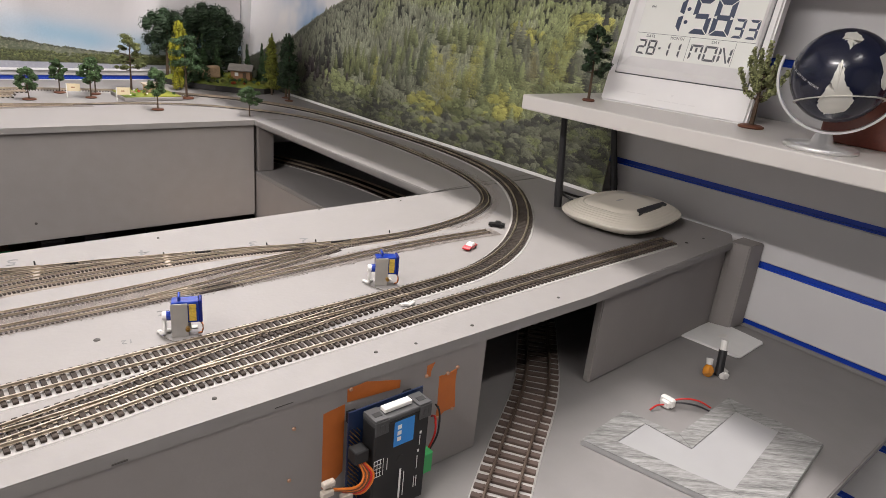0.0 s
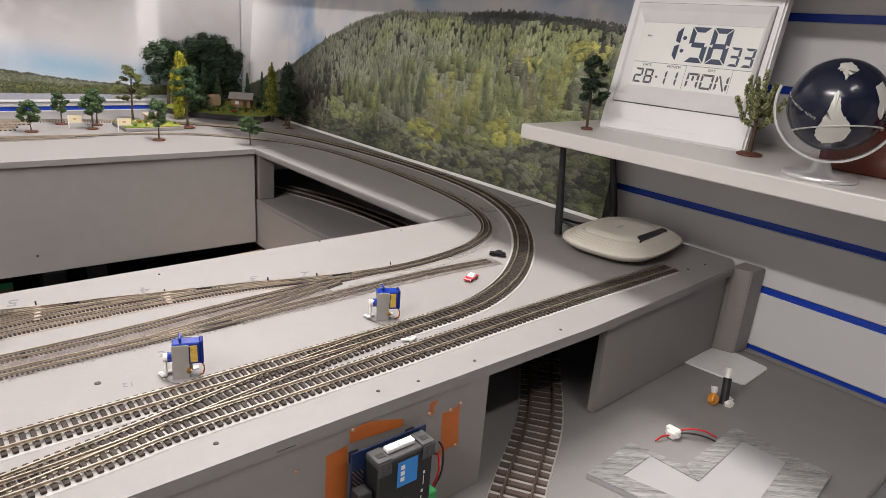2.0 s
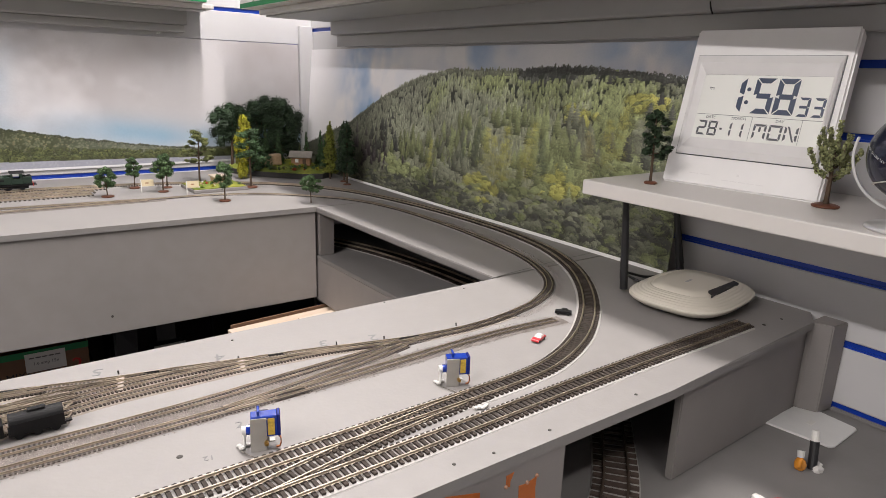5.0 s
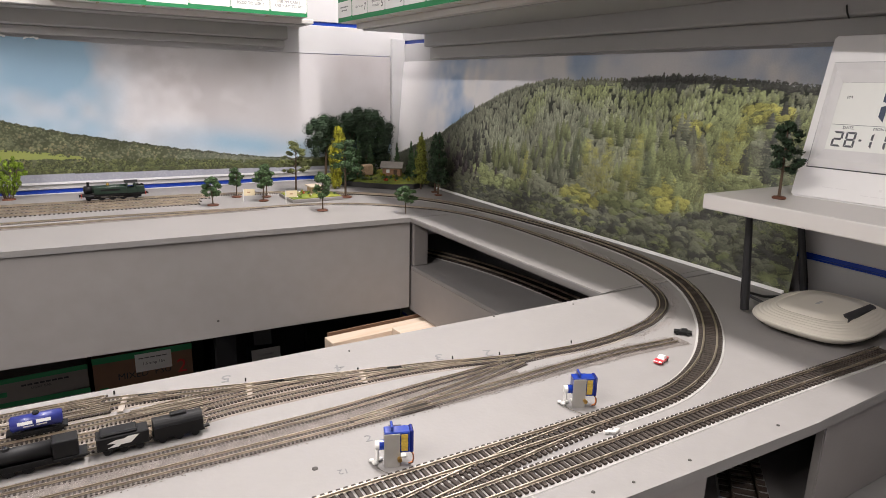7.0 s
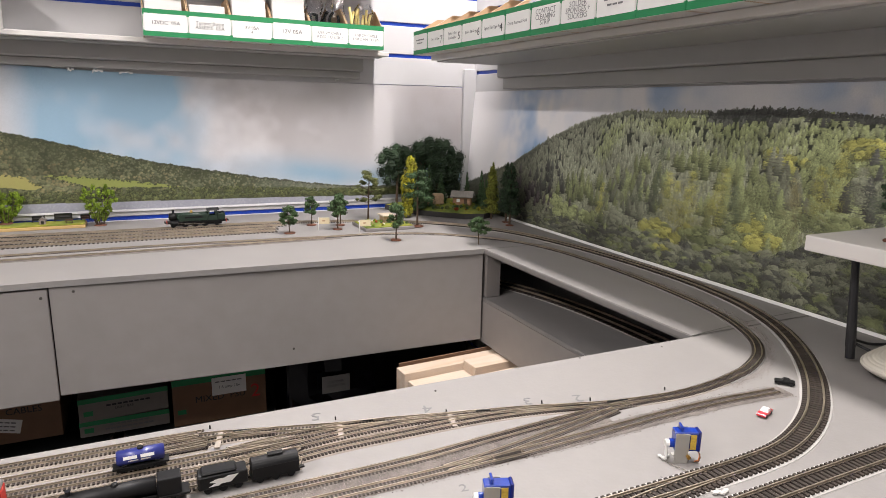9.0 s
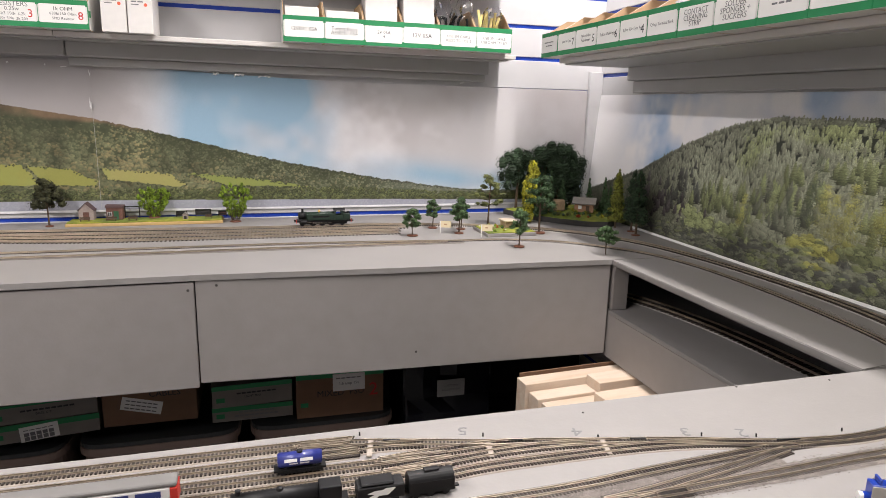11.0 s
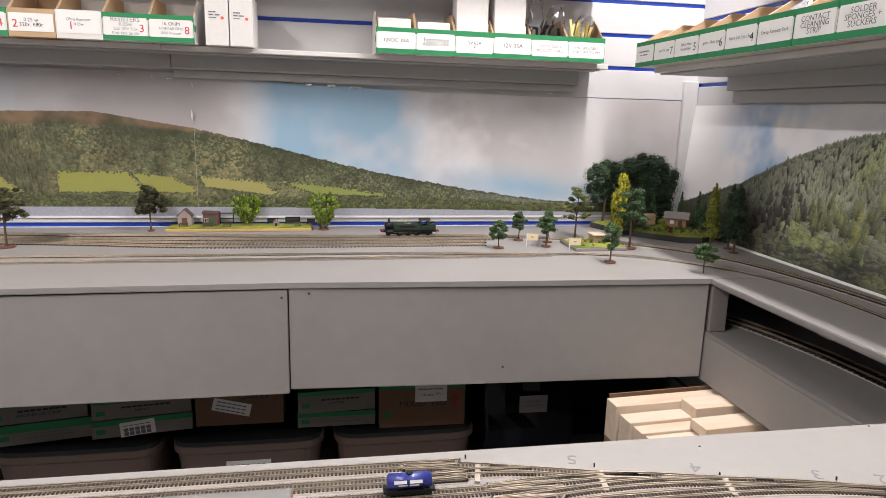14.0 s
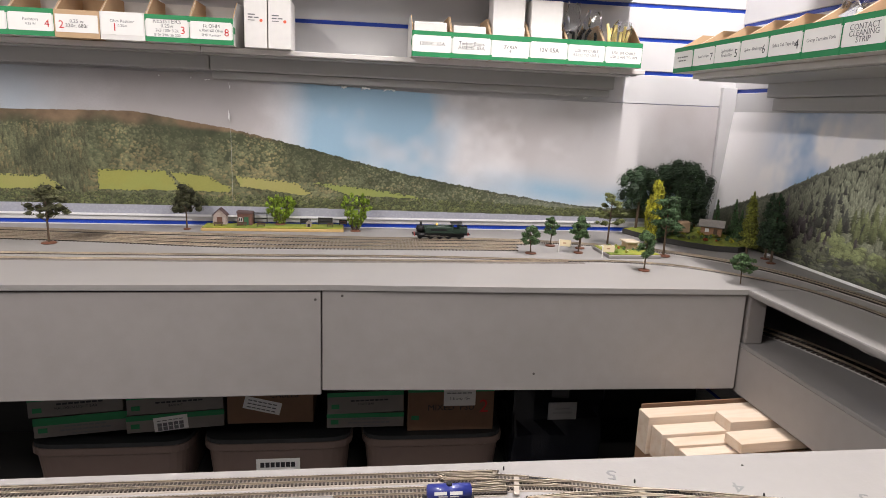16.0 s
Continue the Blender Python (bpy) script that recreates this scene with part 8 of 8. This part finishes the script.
co = thing("passenger_coach", "grey-roofed coach with blue windows and a red end", "coach", pose(-0.262, 0.887, nz), "fine gauge vehicles")
coach_white = material("coach_white", (0.66, 0.65, 0.64), 0.4)
coach_blue = material("coach_blue", (0.015, 0.03, 0.16), 0.3)
roof_c = material("coach_roof", (0.17, 0.165, 0.16), 0.6, var=0.1)
part("body", nbm((-0.082, -0.0092, 0.0035, 0.076, 0.0092, 0.0190), bevel=0.0006), coach_white, co, "white coach sides")
part("roof", nbm((-0.082, -0.0088, 0.0191, 0.082, 0.0088, 0.0240), bevel=0.0022, seg=3), roof_c, co, "ribbed grey roof")
for k in range(6):
    for s in (-1, 1):
        part("window", nbm((-0.076 + k * 0.025, s * 0.0093 - 0.0002, 0.0115, -0.056 + k * 0.025, s * 0.0093 + 0.0002, 0.0172)), coach_blue, co)
part("coach_end", nbm((0.0761, -0.0093, 0.0035, 0.0822, 0.0093, 0.0190), bevel=0.0006), buffer_red, co, "red coach end")
part("skirt_line", nbm((-0.082, -0.00945, 0.0060, 0.076, -0.0091, 0.0080)), buffer_red, co)
part("floor", nbm((-0.080, -0.008, 0.0015, 0.080, 0.008, 0.0034)), loco_black, co)
small_wheels(co, (-0.066, -0.054, 0.054, 0.066), 0, 0.0032)


def toy_car(label, x, y, a, mat, top):
    c = thing("model_car", label, "car", pose(x, y, T0, 0, 0, a) @ Matrix.Scale(0.8, 4), "model cars")
    bm = bmesh.new()
    prof = [(-0.0145, 0.0022), (0.0145, 0.0022), (0.0148, 0.0048), (0.0130, 0.0058), (0.0060, 0.0064), (-0.0100, 0.0066), (-0.0146, 0.0058)]
    va = [bm.verts.new((u, -0.0062, w)) for u, w in prof]
    vb = [bm.verts.new((u, 0.0062, w)) for u, w in prof]
    bm.faces.new(va)
    bm.faces.new(vb[::-1])
    for k in range(len(prof)):
        bm.faces.new((va[k], vb[k], vb[(k + 1) % len(prof)], va[(k + 1) % len(prof)]))
    bmesh.ops.recalc_face_normals(bm, faces=bm.faces)
    part("body", bm, mat, c)
    bm = bmesh.new()
    prof = [(-0.0085, 0.0066), (0.0050, 0.0064), (0.0022, 0.0096), (-0.0055, 0.0098)]
    va = [bm.verts.new((u, -0.0056, w)) for u, w in prof[:2]] + [bm.verts.new((u, -0.0046, w)) for u, w in prof[2:]]
    vb = [bm.verts.new((u, 0.0056, w)) for u, w in prof[:2]] + [bm.verts.new((u, 0.0046, w)) for u, w in prof[2:]]
    bm.faces.new(va)
    bm.faces.new(vb[::-1])
    for k in range(4):
        bm.faces.new((va[k], vb[k], vb[(k + 1) % 4], va[(k + 1) % 4]))
    bmesh.ops.recalc_face_normals(bm, faces=bm.faces)
    part("cabin", bm, top, c, "windows and roof")
    part("roof", nbm((-0.0052, -0.0044, 0.0098, 0.0020, 0.0044, 0.0101)), mat if top is pure_black else paper_white, c)
    for u in (-0.0088, 0.0090):
        for s in (-1, 1):
            bm = bmesh.new()
            cyl(bm, (u, s * 0.0052, 0.0024), (u, s * 0.0066, 0.0024), 0.0024, 0.0024, 12)
            part("wheel", bm, pure_black, c)
    return c


car_red = material("car_red", (0.60, 0.02, 0.03), 0.3, coat=0.5)
toy_car("tiny red model car with a white roof lying on the board", 0.574, 0.762, -160, car_red, paper_white)
toy_car("tiny black model car beside the track's end", 0.672, 0.812, 130, loco_black, pure_black)

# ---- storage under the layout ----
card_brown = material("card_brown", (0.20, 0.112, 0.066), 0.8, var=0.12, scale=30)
tub_clear = material("tub_plastic", (0.16, 0.112, 0.095), 0.35, var=0.06)
tub_lid = material("tub_lid", (0.026, 0.028, 0.03), 0.4)
film_black = material("film_black", (0.008, 0.009, 0.014), 0.12, var=0.2)
US = 0.3203
# white card, darkened in its colour for the shade under the layout
card_white_shaded = material("card_white_shaded", (0.225, 0.208, 0.19), 0.85, var=0.12, scale=25)


def stored_carton(label, x0, x1, z0, z1, y, mat, band, lines, depth=0.22, note=None, yaw=0.0):
    c = thing("storage_carton", label, "box", pose((x0 + x1) / 2, y, z0, 0, 0, yaw), "stored cartons")
    w, h = (x1 - x0) / 2, z1 - z0
    part("box_body", nbm((-w, 0, 0, w, depth, h), bevel=0.0012), mat, c)
    if band:
        part("green_band", nbm((-w - 0.0002, -0.0006, h - band, w + 0.0002, -0.0001, h)), bin_green, c, "green printed band")
        part("green_mark", nbm((-w + 0.010, -0.0007, h * 0.25, -w + 0.030, -0.0001, h * 0.25 + 0.012)), bin_green, c)
    n = len(lines)
    for i, (text, size, m) in enumerate(lines):
        if not text:
            part("writing", bars(bmesh.new(), [(0.01, 0.0, w * 1.0, size * 0.55)], 0.0), m, c, "small print", m=pose(0, -0.0009, h * 0.52 + (n - 1) * size * 0.6, 90, 0, 0))
            continue
        words("writing", text, size, pose(0, -0.0009, h * 0.52 + (n - 1) * size * 0.6 - i * size * 1.2, 90, 0, 0), m, c)
    if not lines and not note:
        part("writing", bars(bmesh.new(), [(0.01, 0.010, w * 0.9, 0.004), (0.01, 0.0, w * 1.1, 0.004), (0.01, -0.010, w * 0.6, 0.003)], 0.0), print_grey, c, "small print", m=pose(0, -0.0008, (h - band) * 0.5, 90, 0, 0))
    if note:
        nx, nz2, nw, nh, ang, texts = note
        nm = pose(nx, -0.0010, nz2, 90, 0, 0) @ pose(0, 0, 0, 0, 0, ang)
        part("note", nbm((-nw / 2, -nh / 2, 0, nw / 2, nh / 2, 0.0004)), label_white, c, "white paper note", m=nm)
        for i, (text, size) in enumerate(texts):
            if text:
                words("note_writing", text, size, nm @ Matrix.Translation((0, nh * 0.25 - i * nh * 0.32, 0.0006)), print_grey, c)
            else:
                part("note_print", bars(bmesh.new(), [(0, nh * 0.25 - i * nh * 0.28, nw * 0.8, size)], 0.0007), print_grey, c, m=nm)
    return c


BYF = 1.95
TUB = 0.478
stored_carton("low white and green carton with printed ends", -0.945, -0.735, TUB + 0.012, TUB + 0.064, BYF, card_white_shaded, 0.020, [], yaw=10)
stored_carton("low white and green carton of light bars", -0.955, -0.745, TUB + 0.0645, TUB + 0.115, BYF + 0.002, card_white_shaded, 0.008, [("", 0.009, pen_black), ("HALOGEN LIGHT BAR", 0.0095, pen_black)], yaw=10)
stored_carton("low white and green carton with a handwritten note", -0.730, -0.500, TUB + 0.018, TUB + 0.064, BYF, card_white_shaded, 0.014, [], note=(-0.012, 0.020, 0.080, 0.038, 4, [("", 0.002), ("", 0.009), ("", 0.010)]), yaw=8)
stored_carton("low white and green carton of lighting base kits", -0.728, -0.502, TUB + 0.0645, TUB + 0.112, BYF + 0.003, card_white_shaded, 0.006, [("", 0.008, pen_black), ("BASE KIT", 0.0085, pen_black)], yaw=8)
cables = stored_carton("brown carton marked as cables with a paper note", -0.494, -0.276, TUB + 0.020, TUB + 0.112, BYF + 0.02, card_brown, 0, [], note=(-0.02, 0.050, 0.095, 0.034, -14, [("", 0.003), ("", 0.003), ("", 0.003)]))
words("writing", "CABLES", 0.022, pose(0.035, -0.0010, 0.078, 90, 0, 0), pen_black, cables)
stored_carton("low white and green carton with printed ends", -0.240, -0.040, TUB + 0.012, TUB + 0.052, BYF, card_white_shaded, 0.012, [])
stored_carton("low white and green carton of light bars", -0.238, -0.040, TUB + 0.0525, TUB + 0.112, BYF, card_white_shaded, 0.012, [("", 0.008, pen_black), ("LIGHT BAR", 0.0085, pen_black)], yaw=3)
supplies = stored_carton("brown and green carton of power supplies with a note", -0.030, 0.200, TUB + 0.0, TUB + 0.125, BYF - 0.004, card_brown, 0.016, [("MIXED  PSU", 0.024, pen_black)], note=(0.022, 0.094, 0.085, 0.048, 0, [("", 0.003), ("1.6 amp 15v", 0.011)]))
words("written_number", "2", 0.052, pose(0.088, -0.0010, 0.066, 90, 0, 0), pen_red, supplies)


def tub(label, x0, x1, note=False):
    """A translucent storage tub with an outward rim."""
    t = thing("storage_tub", label, "storage tub", pose((x0 + x1) / 2, BYF - 0.03, US), "storage tubs")
    w, h, d = (x1 - x0) / 2, TUB - US - 0.012, 0.30
    bm = bmesh.new()
    rings = []
    for sx, z in ((0.88, 0.0), (0.90, 0.006), (0.96, h - 0.022), (1.0, h - 0.018), (1.0, h), (0.985, h)):
        pts = squircle(w * sx, d / 2 * sx, z, 32, 7)
        rings.append([bm.verts.new((p[0], p[1] + d / 2, p[2])) for p in pts])
    for a, b in zip(rings, rings[1:]):
        for k in range(32):
            bm.faces.new((a[k], a[(k + 1) % 32], b[(k + 1) % 32], b[k]))
    bm.faces.new(rings[0][::-1])
    part("tub_body", bm, tub_clear, t, "pinkish translucent plastic")
    bm = bmesh.new()
    pts = [(p[0], p[1] + d / 2) for p in squircle(w * 0.985, d / 2 * 0.985, 0, 32, 7)]
    prism(bm, pts, h + 0.0003, h + 0.011)
    part("tub_lid", bm, tub_lid, t, "dark flat lid")
    if note:
        part("paper_label", nbm((-0.055, -0.003, h - 0.085, 0.055, -0.002, h - 0.045)), label_white, t, "white paper label", m=pose(0, 0.008, 0))
        part("writing", bars(bmesh.new(), [(0, h - 0.062, 0.09, 0.014)], 0.0), pen_black, t, "handwriting", m=pose(0, 0.0045, 0, 90, 0, 0))
    return t


tub("translucent storage tub with a dark lid", -0.965, -0.575)
tub("translucent storage tub with a handwritten label", -0.552, -0.172, True)
tub("translucent pinkish storage tub with a dark lid", -0.150, 0.230)
# wrapped parcel
wp = thing("wrapped_parcel", "parcel wrapped in glossy black film with a label", "parcel", pose(0.39, BYF + 0.02, US))
bm = nbm((-0.13, 0, 0, 0.13, 0.2, 0.29), bevel=0.012, seg=3)
bmesh.ops.subdivide_edges(bm, edges=list(bm.edges), cuts=4, use_grid_fill=True)
for v in bm.verts:
    v.co += Vector((noise.noise(v.co * 22), noise.noise(v.co * 24 + Vector((7, 0, 0))) * 1.6, noise.noise(v.co * 20))) * 0.006
part("film", bm, film_black, wp, "glossy black film")
part("paper_label", nbm((-0.035, -0.014, 0.175, 0.045, -0.0125, 0.225)), shelf_grey, wp, "grey paper label")
for i, tx in enumerate(("CUSTOMER", "COLLECTION")):
    words("writing", tx, 0.0085, pose(0.005, -0.0146, 0.207 - i * 0.012, 90, 0, 0), print_grey, wp)

# timber offcuts in an open carton
pine_wood = material("pine_wood", (0.59, 0.49, 0.40), 0.6, var=0.10, scale=60, stretch=(0.6, 6, 6), tint=(0.50, 0.38, 0.28), bump=0.05)
TIMBER = pose(0.625, 1.508, 0.4545, 0, 0, 4) @ Matrix.Scale(0.86, 4)
tb = thing("timber_carton", "open brown carton filled with sawn timber", "box", TIMBER)
part("box_body", nbm((-0.19, -0.15, -0.155, -0.186, 0.15, 0.185), (-0.186, 0.146, -0.155, 0.25, 0.15, 0.285), (-0.186, -0.15, -0.155, 0.25, -0.146, 0.185), (-0.186, -0.146, -0.155, 0.25, 0.146, 0.18)), card_brown, tb, "brown card sides")
r = random.Random(4)
for k, (x0, x1, y0, y1, z0, z1, a) in enumerate(((-0.20, 0.26, 0.085, 0.135, 0.0, 0.100, 2), (-0.19, 0.26, 0.035, 0.084, 0.0, 0.080, 2), (-0.18, 0.27, -0.005, 0.034, 0.0, 0.072, 2), (-0.17, 0.26, -0.040, -0.006, 0.0, 0.066, 2), (-0.165, 0.26, -0.075, -0.041, 0.0, 0.062, 2),
                                               (-0.13, 0.25, -0.125, -0.078, 0.0, 0.075, 3), (-0.02, 0.24, 0.022, 0.0845, 0.0805, 0.1085, 2), (-0.05, 0.25, -0.06, 0.0, 0.0735, 0.098, 3))):
    t = thing("timber_batten", "pale sawn pine batten lying in the carton", "timber", TIMBER @ pose(0, 0, 0.1802, 0, 0, a - 2), "timber battens")
    part("batten", nbm((x0, y0, z0, x1, y1, z1), bevel=0.0012), pine_wood, t)
    if k == 0:
        part("barcode_label", bars(bmesh.new(), [(-0.10, 0.06, 0.03, 0.012)], 0.0), print_grey, t, m=pose(0, y0 - 0.0004, 0, 90, 0, 0))

# ---- small details on the boards ----
pencil = material("pencil", (0.16, 0.16, 0.165), 0.6)
for text, x, y, a, s in (("5", 0.100, 0.957, 165, 0.025), ("4", 0.222, 0.926, 165, 0.025), ("3", 0.340, 0.899, 160, 0.025), ("2", 0.401, 0.882, 160, 0.025), ("2", 0.190, 0.768, -10, 0.016), ("4", 0.372, 0.707, 175, 0.014), ("12", 0.150, 0.730, 170, 0.010)):
    ob = words("pencil_number", text, s, pose(x, y, TOP + 0.0002, 0, 0, a), pencil)
    tagged(ob, "pencilled number on the grey baseboard", "writing", "pencil numbers")
hole_dark = material("hole_dark", (0.05, 0.045, 0.04), 0.6)
for x, y, s in ((0.130, 0.745, 0.0028), (0.178, 0.612, 0.002), (0.32, 0.606, 0.0018), (0.43, 0.600, 0.0018), (0.56, 0.60, 0.0018), (0.36, 0.60, 0.0015), (0.25, 0.965, 0.0014), (0.48, 0.985, 0.0014), (0.62, 0.975, 0.0014), (0.885, 0.632, 0.0024), (0.93, 0.63, 0.002)):
    bm = bmesh.new()
    lathe(bm, [(s, 0), (s * 0.95, 0.0006), (s * 0.5, 0.0011), (s * 0.1, 0.0010)], 10)
    tagged(part("screw", bm, hole_dark, m=pose(x, y, TOP)), "dark screw head in the baseboard", "screw", "board screws")
for x, z in ((0.223, 0.752), (-0.195, 0.926), (-0.25, 0.918)):
    bm = bmesh.new()
    yy = 1.690 - (x + 0.236) * 0.0325 if x > -0.236 else 1.6882
    cyl(bm, (x, yy - 0.0008, z), (x, yy + 0.001, z), 0.0028, 0.0030, 10)
    tagged(part("screw", bm, hole_dark), "dark screw head in the grey panel", "screw", "panel screws")
# wire pegs beside the yard
for x, y in ((0.118, 0.940), (0.238, 0.908), (0.352, 0.886), (0.41, 0.870), (0.515, 0.858), (-0.01, 0.972)):
    t = thing("wire_peg", "small black wire peg beside the points", "wire", pose(x, y, TOP), "wire pegs")
    part("peg", tube([(0, 0, 0), (0, 0.0006, 0.005), (0.002, 0.001, 0.0065)], 0.0009, 6), pure_black, t)
# seams in the board
for pts in ([(0.698, 0.9935), (0.86, 1.012), (0.9995, 1.018)],):
    bm = bmesh.new()
    for a, b in zip(pts, pts[1:]):
        d = Vector((b[0] - a[0], b[1] - a[1], 0))
        n = Vector((-d.y, d.x, 0)).normalized() * 0.0006
        bm.faces.new([bm.verts.new((p[0] + s * n.x, p[1] + s * n.y, TOP + 0.0003)) for p, s in ((a, -1), (b, -1), (b, 1), (a, 1))])
    tagged(part("board_seam", bm, hole_dark), "fine dark seam between two baseboards", "trim", kind="structure")
# white tie plates at the points
for x, y, a in ((0.235, 0.888, -13), (0.115, 0.911, -13), (-0.004, 0.941, -13)):
    t = thing("track_joint", "white plastic plate between the rails of two points", "track joint", pose(x, y, TOP + 0.0013, 0, 0, a), "track joints")
    part("plate", nbm((-0.0028, -0.017, 0, 0.0028, 0.015, 0.0018), bevel=0.0004), underlay_tan, t)
# black insulating strips beside the point blades
for x, y, a, ln in ((0.145, 0.9205, -14, 0.019), (0.276, 0.8915, -14, 0.017), (0.436, 0.8525, -8, 0.027), (0.02, 0.9490, -14, 0.018), (0.255, 0.6995, 0, 0.022)):
    t = thing("point_strip", "thin black strip beside the blades of the points", "track part", pose(x, y, TOP + 0.0028, 0, 0, a), "point strips")
    part("strip", nbm((-ln / 2, -0.0012, 0, ln / 2, 0.0012, 0.0016), bevel=0.0003), pure_black, t)
# socket in the tunnel
sk = thing("tunnel_socket", "white socket with a tiny red lamp under the baseboard", "socket", pose(0.745, 1.368, 0.9255))
part("plate", nbm((-0.002, -0.016, -0.012, 0.006, 0.016, 0.012), bevel=0.001), shelf_grey, sk)
part("socket_hole", nbm((-0.0026, -0.012, -0.006, -0.0021, -0.002, 0.006), (-0.0026, 0.002, -0.006, -0.0021, 0.012, 0.006)), pure_black, sk)
part("red_lamp", nbm((-0.0035, -0.020, -0.004, -0.002, -0.0165, 0.0), bevel=0.0005), wire_red, sk, "tiny red lamp")
# tape scraps, glints put in as white, and the backdrop's taped joint
tape = material("tape_glint", (0.90, 0.90, 0.90), 0.22, var=0.1, coat=0.8)
for x, z, w, hh in ((-0.284, 1.381, 0.028, 0.007), (-0.255, 1.373, 0.030, 0.006), (-0.218, 1.366, 0.016, 0.009), (-0.160, 1.365, 0.026, 0.008), (-0.095, 1.364, 0.034, 0.007), (-0.534, 1.400, 0.007, 0.018), (-0.534, 1.358, 0.004, 0.014),
                    (-0.539, 1.272, 0.005, 0.032), (-0.726, 1.378, 0.006, 0.004), (-0.640, 1.376, 0.005, 0.006), (-0.60, 1.372, 0.014, 0.003), (0.512, 1.366, 0.014, 0.007)):
    bm = bmesh.new()
    r = random.Random(int(x * 1000) + 7)
    n = 6
    mid = [Vector((x + w * i / n, BY - 0.010 - r.random() * 0.003, z + r.uniform(-0.4, 0.4) * hh)) for i in range(n + 1)]
    top = [bm.verts.new(p + Vector((0, -r.random() * 0.002, r.uniform(0.1, 0.9) * hh * 0.5 + 0.0004))) for p in mid]
    bot = [bm.verts.new(p - Vector((0, 0, r.uniform(0.1, 0.9) * hh * 0.5 + 0.0004))) for p in mid]
    for i in range(n):
        bm.faces.new((top[i], top[i + 1], bot[i + 1], bot[i]))
    tagged(part("tape_scrap", bm, tape), "crinkled tape scrap with its glints in white on the backdrop's edge", "tape", "tape scraps")
bm = nbm((-0.5338, BY - 0.0082, 0.986, -0.5331, BY - 0.0078, 1.362))
tagged(part("backdrop_joint", bm, shelf_grey), "fine grey joint line in the printed backdrop", "trim", kind="structure")
# black tie left hanging from the shelf rail
tie = thing("cable_tie", "short black cable tie hanging under the shelf", "cable tie", pose(0.958, 0.824, 1.372))
part("strap", tube([(0, 0.004, 0.022), (-0.001, 0.001, 0.012), (0.001, -0.004, 0.0)], 0.0013, 6), pure_black, tie)
# scuffs and chips in the paint of the board's edge
for x, z, ln in ((0.215, 0.9405, 0.016), (0.262, 0.9415, 0.006), (0.315, 0.9400, 0.004), (0.10, 0.9395, 0.010), (0.40, 0.9410, 0.003), (0.52, 0.9400, 0.008), (0.60, 0.9410, 0.004)):
    bm = nbm((x, 0.5882, z, x + ln, 0.5895, z + 0.0012), bevel=0.0003)
    tagged(part("paint_chip", bm, hole_dark), "dark chip in the painted board edge", "chip", "paint chips", "structure")
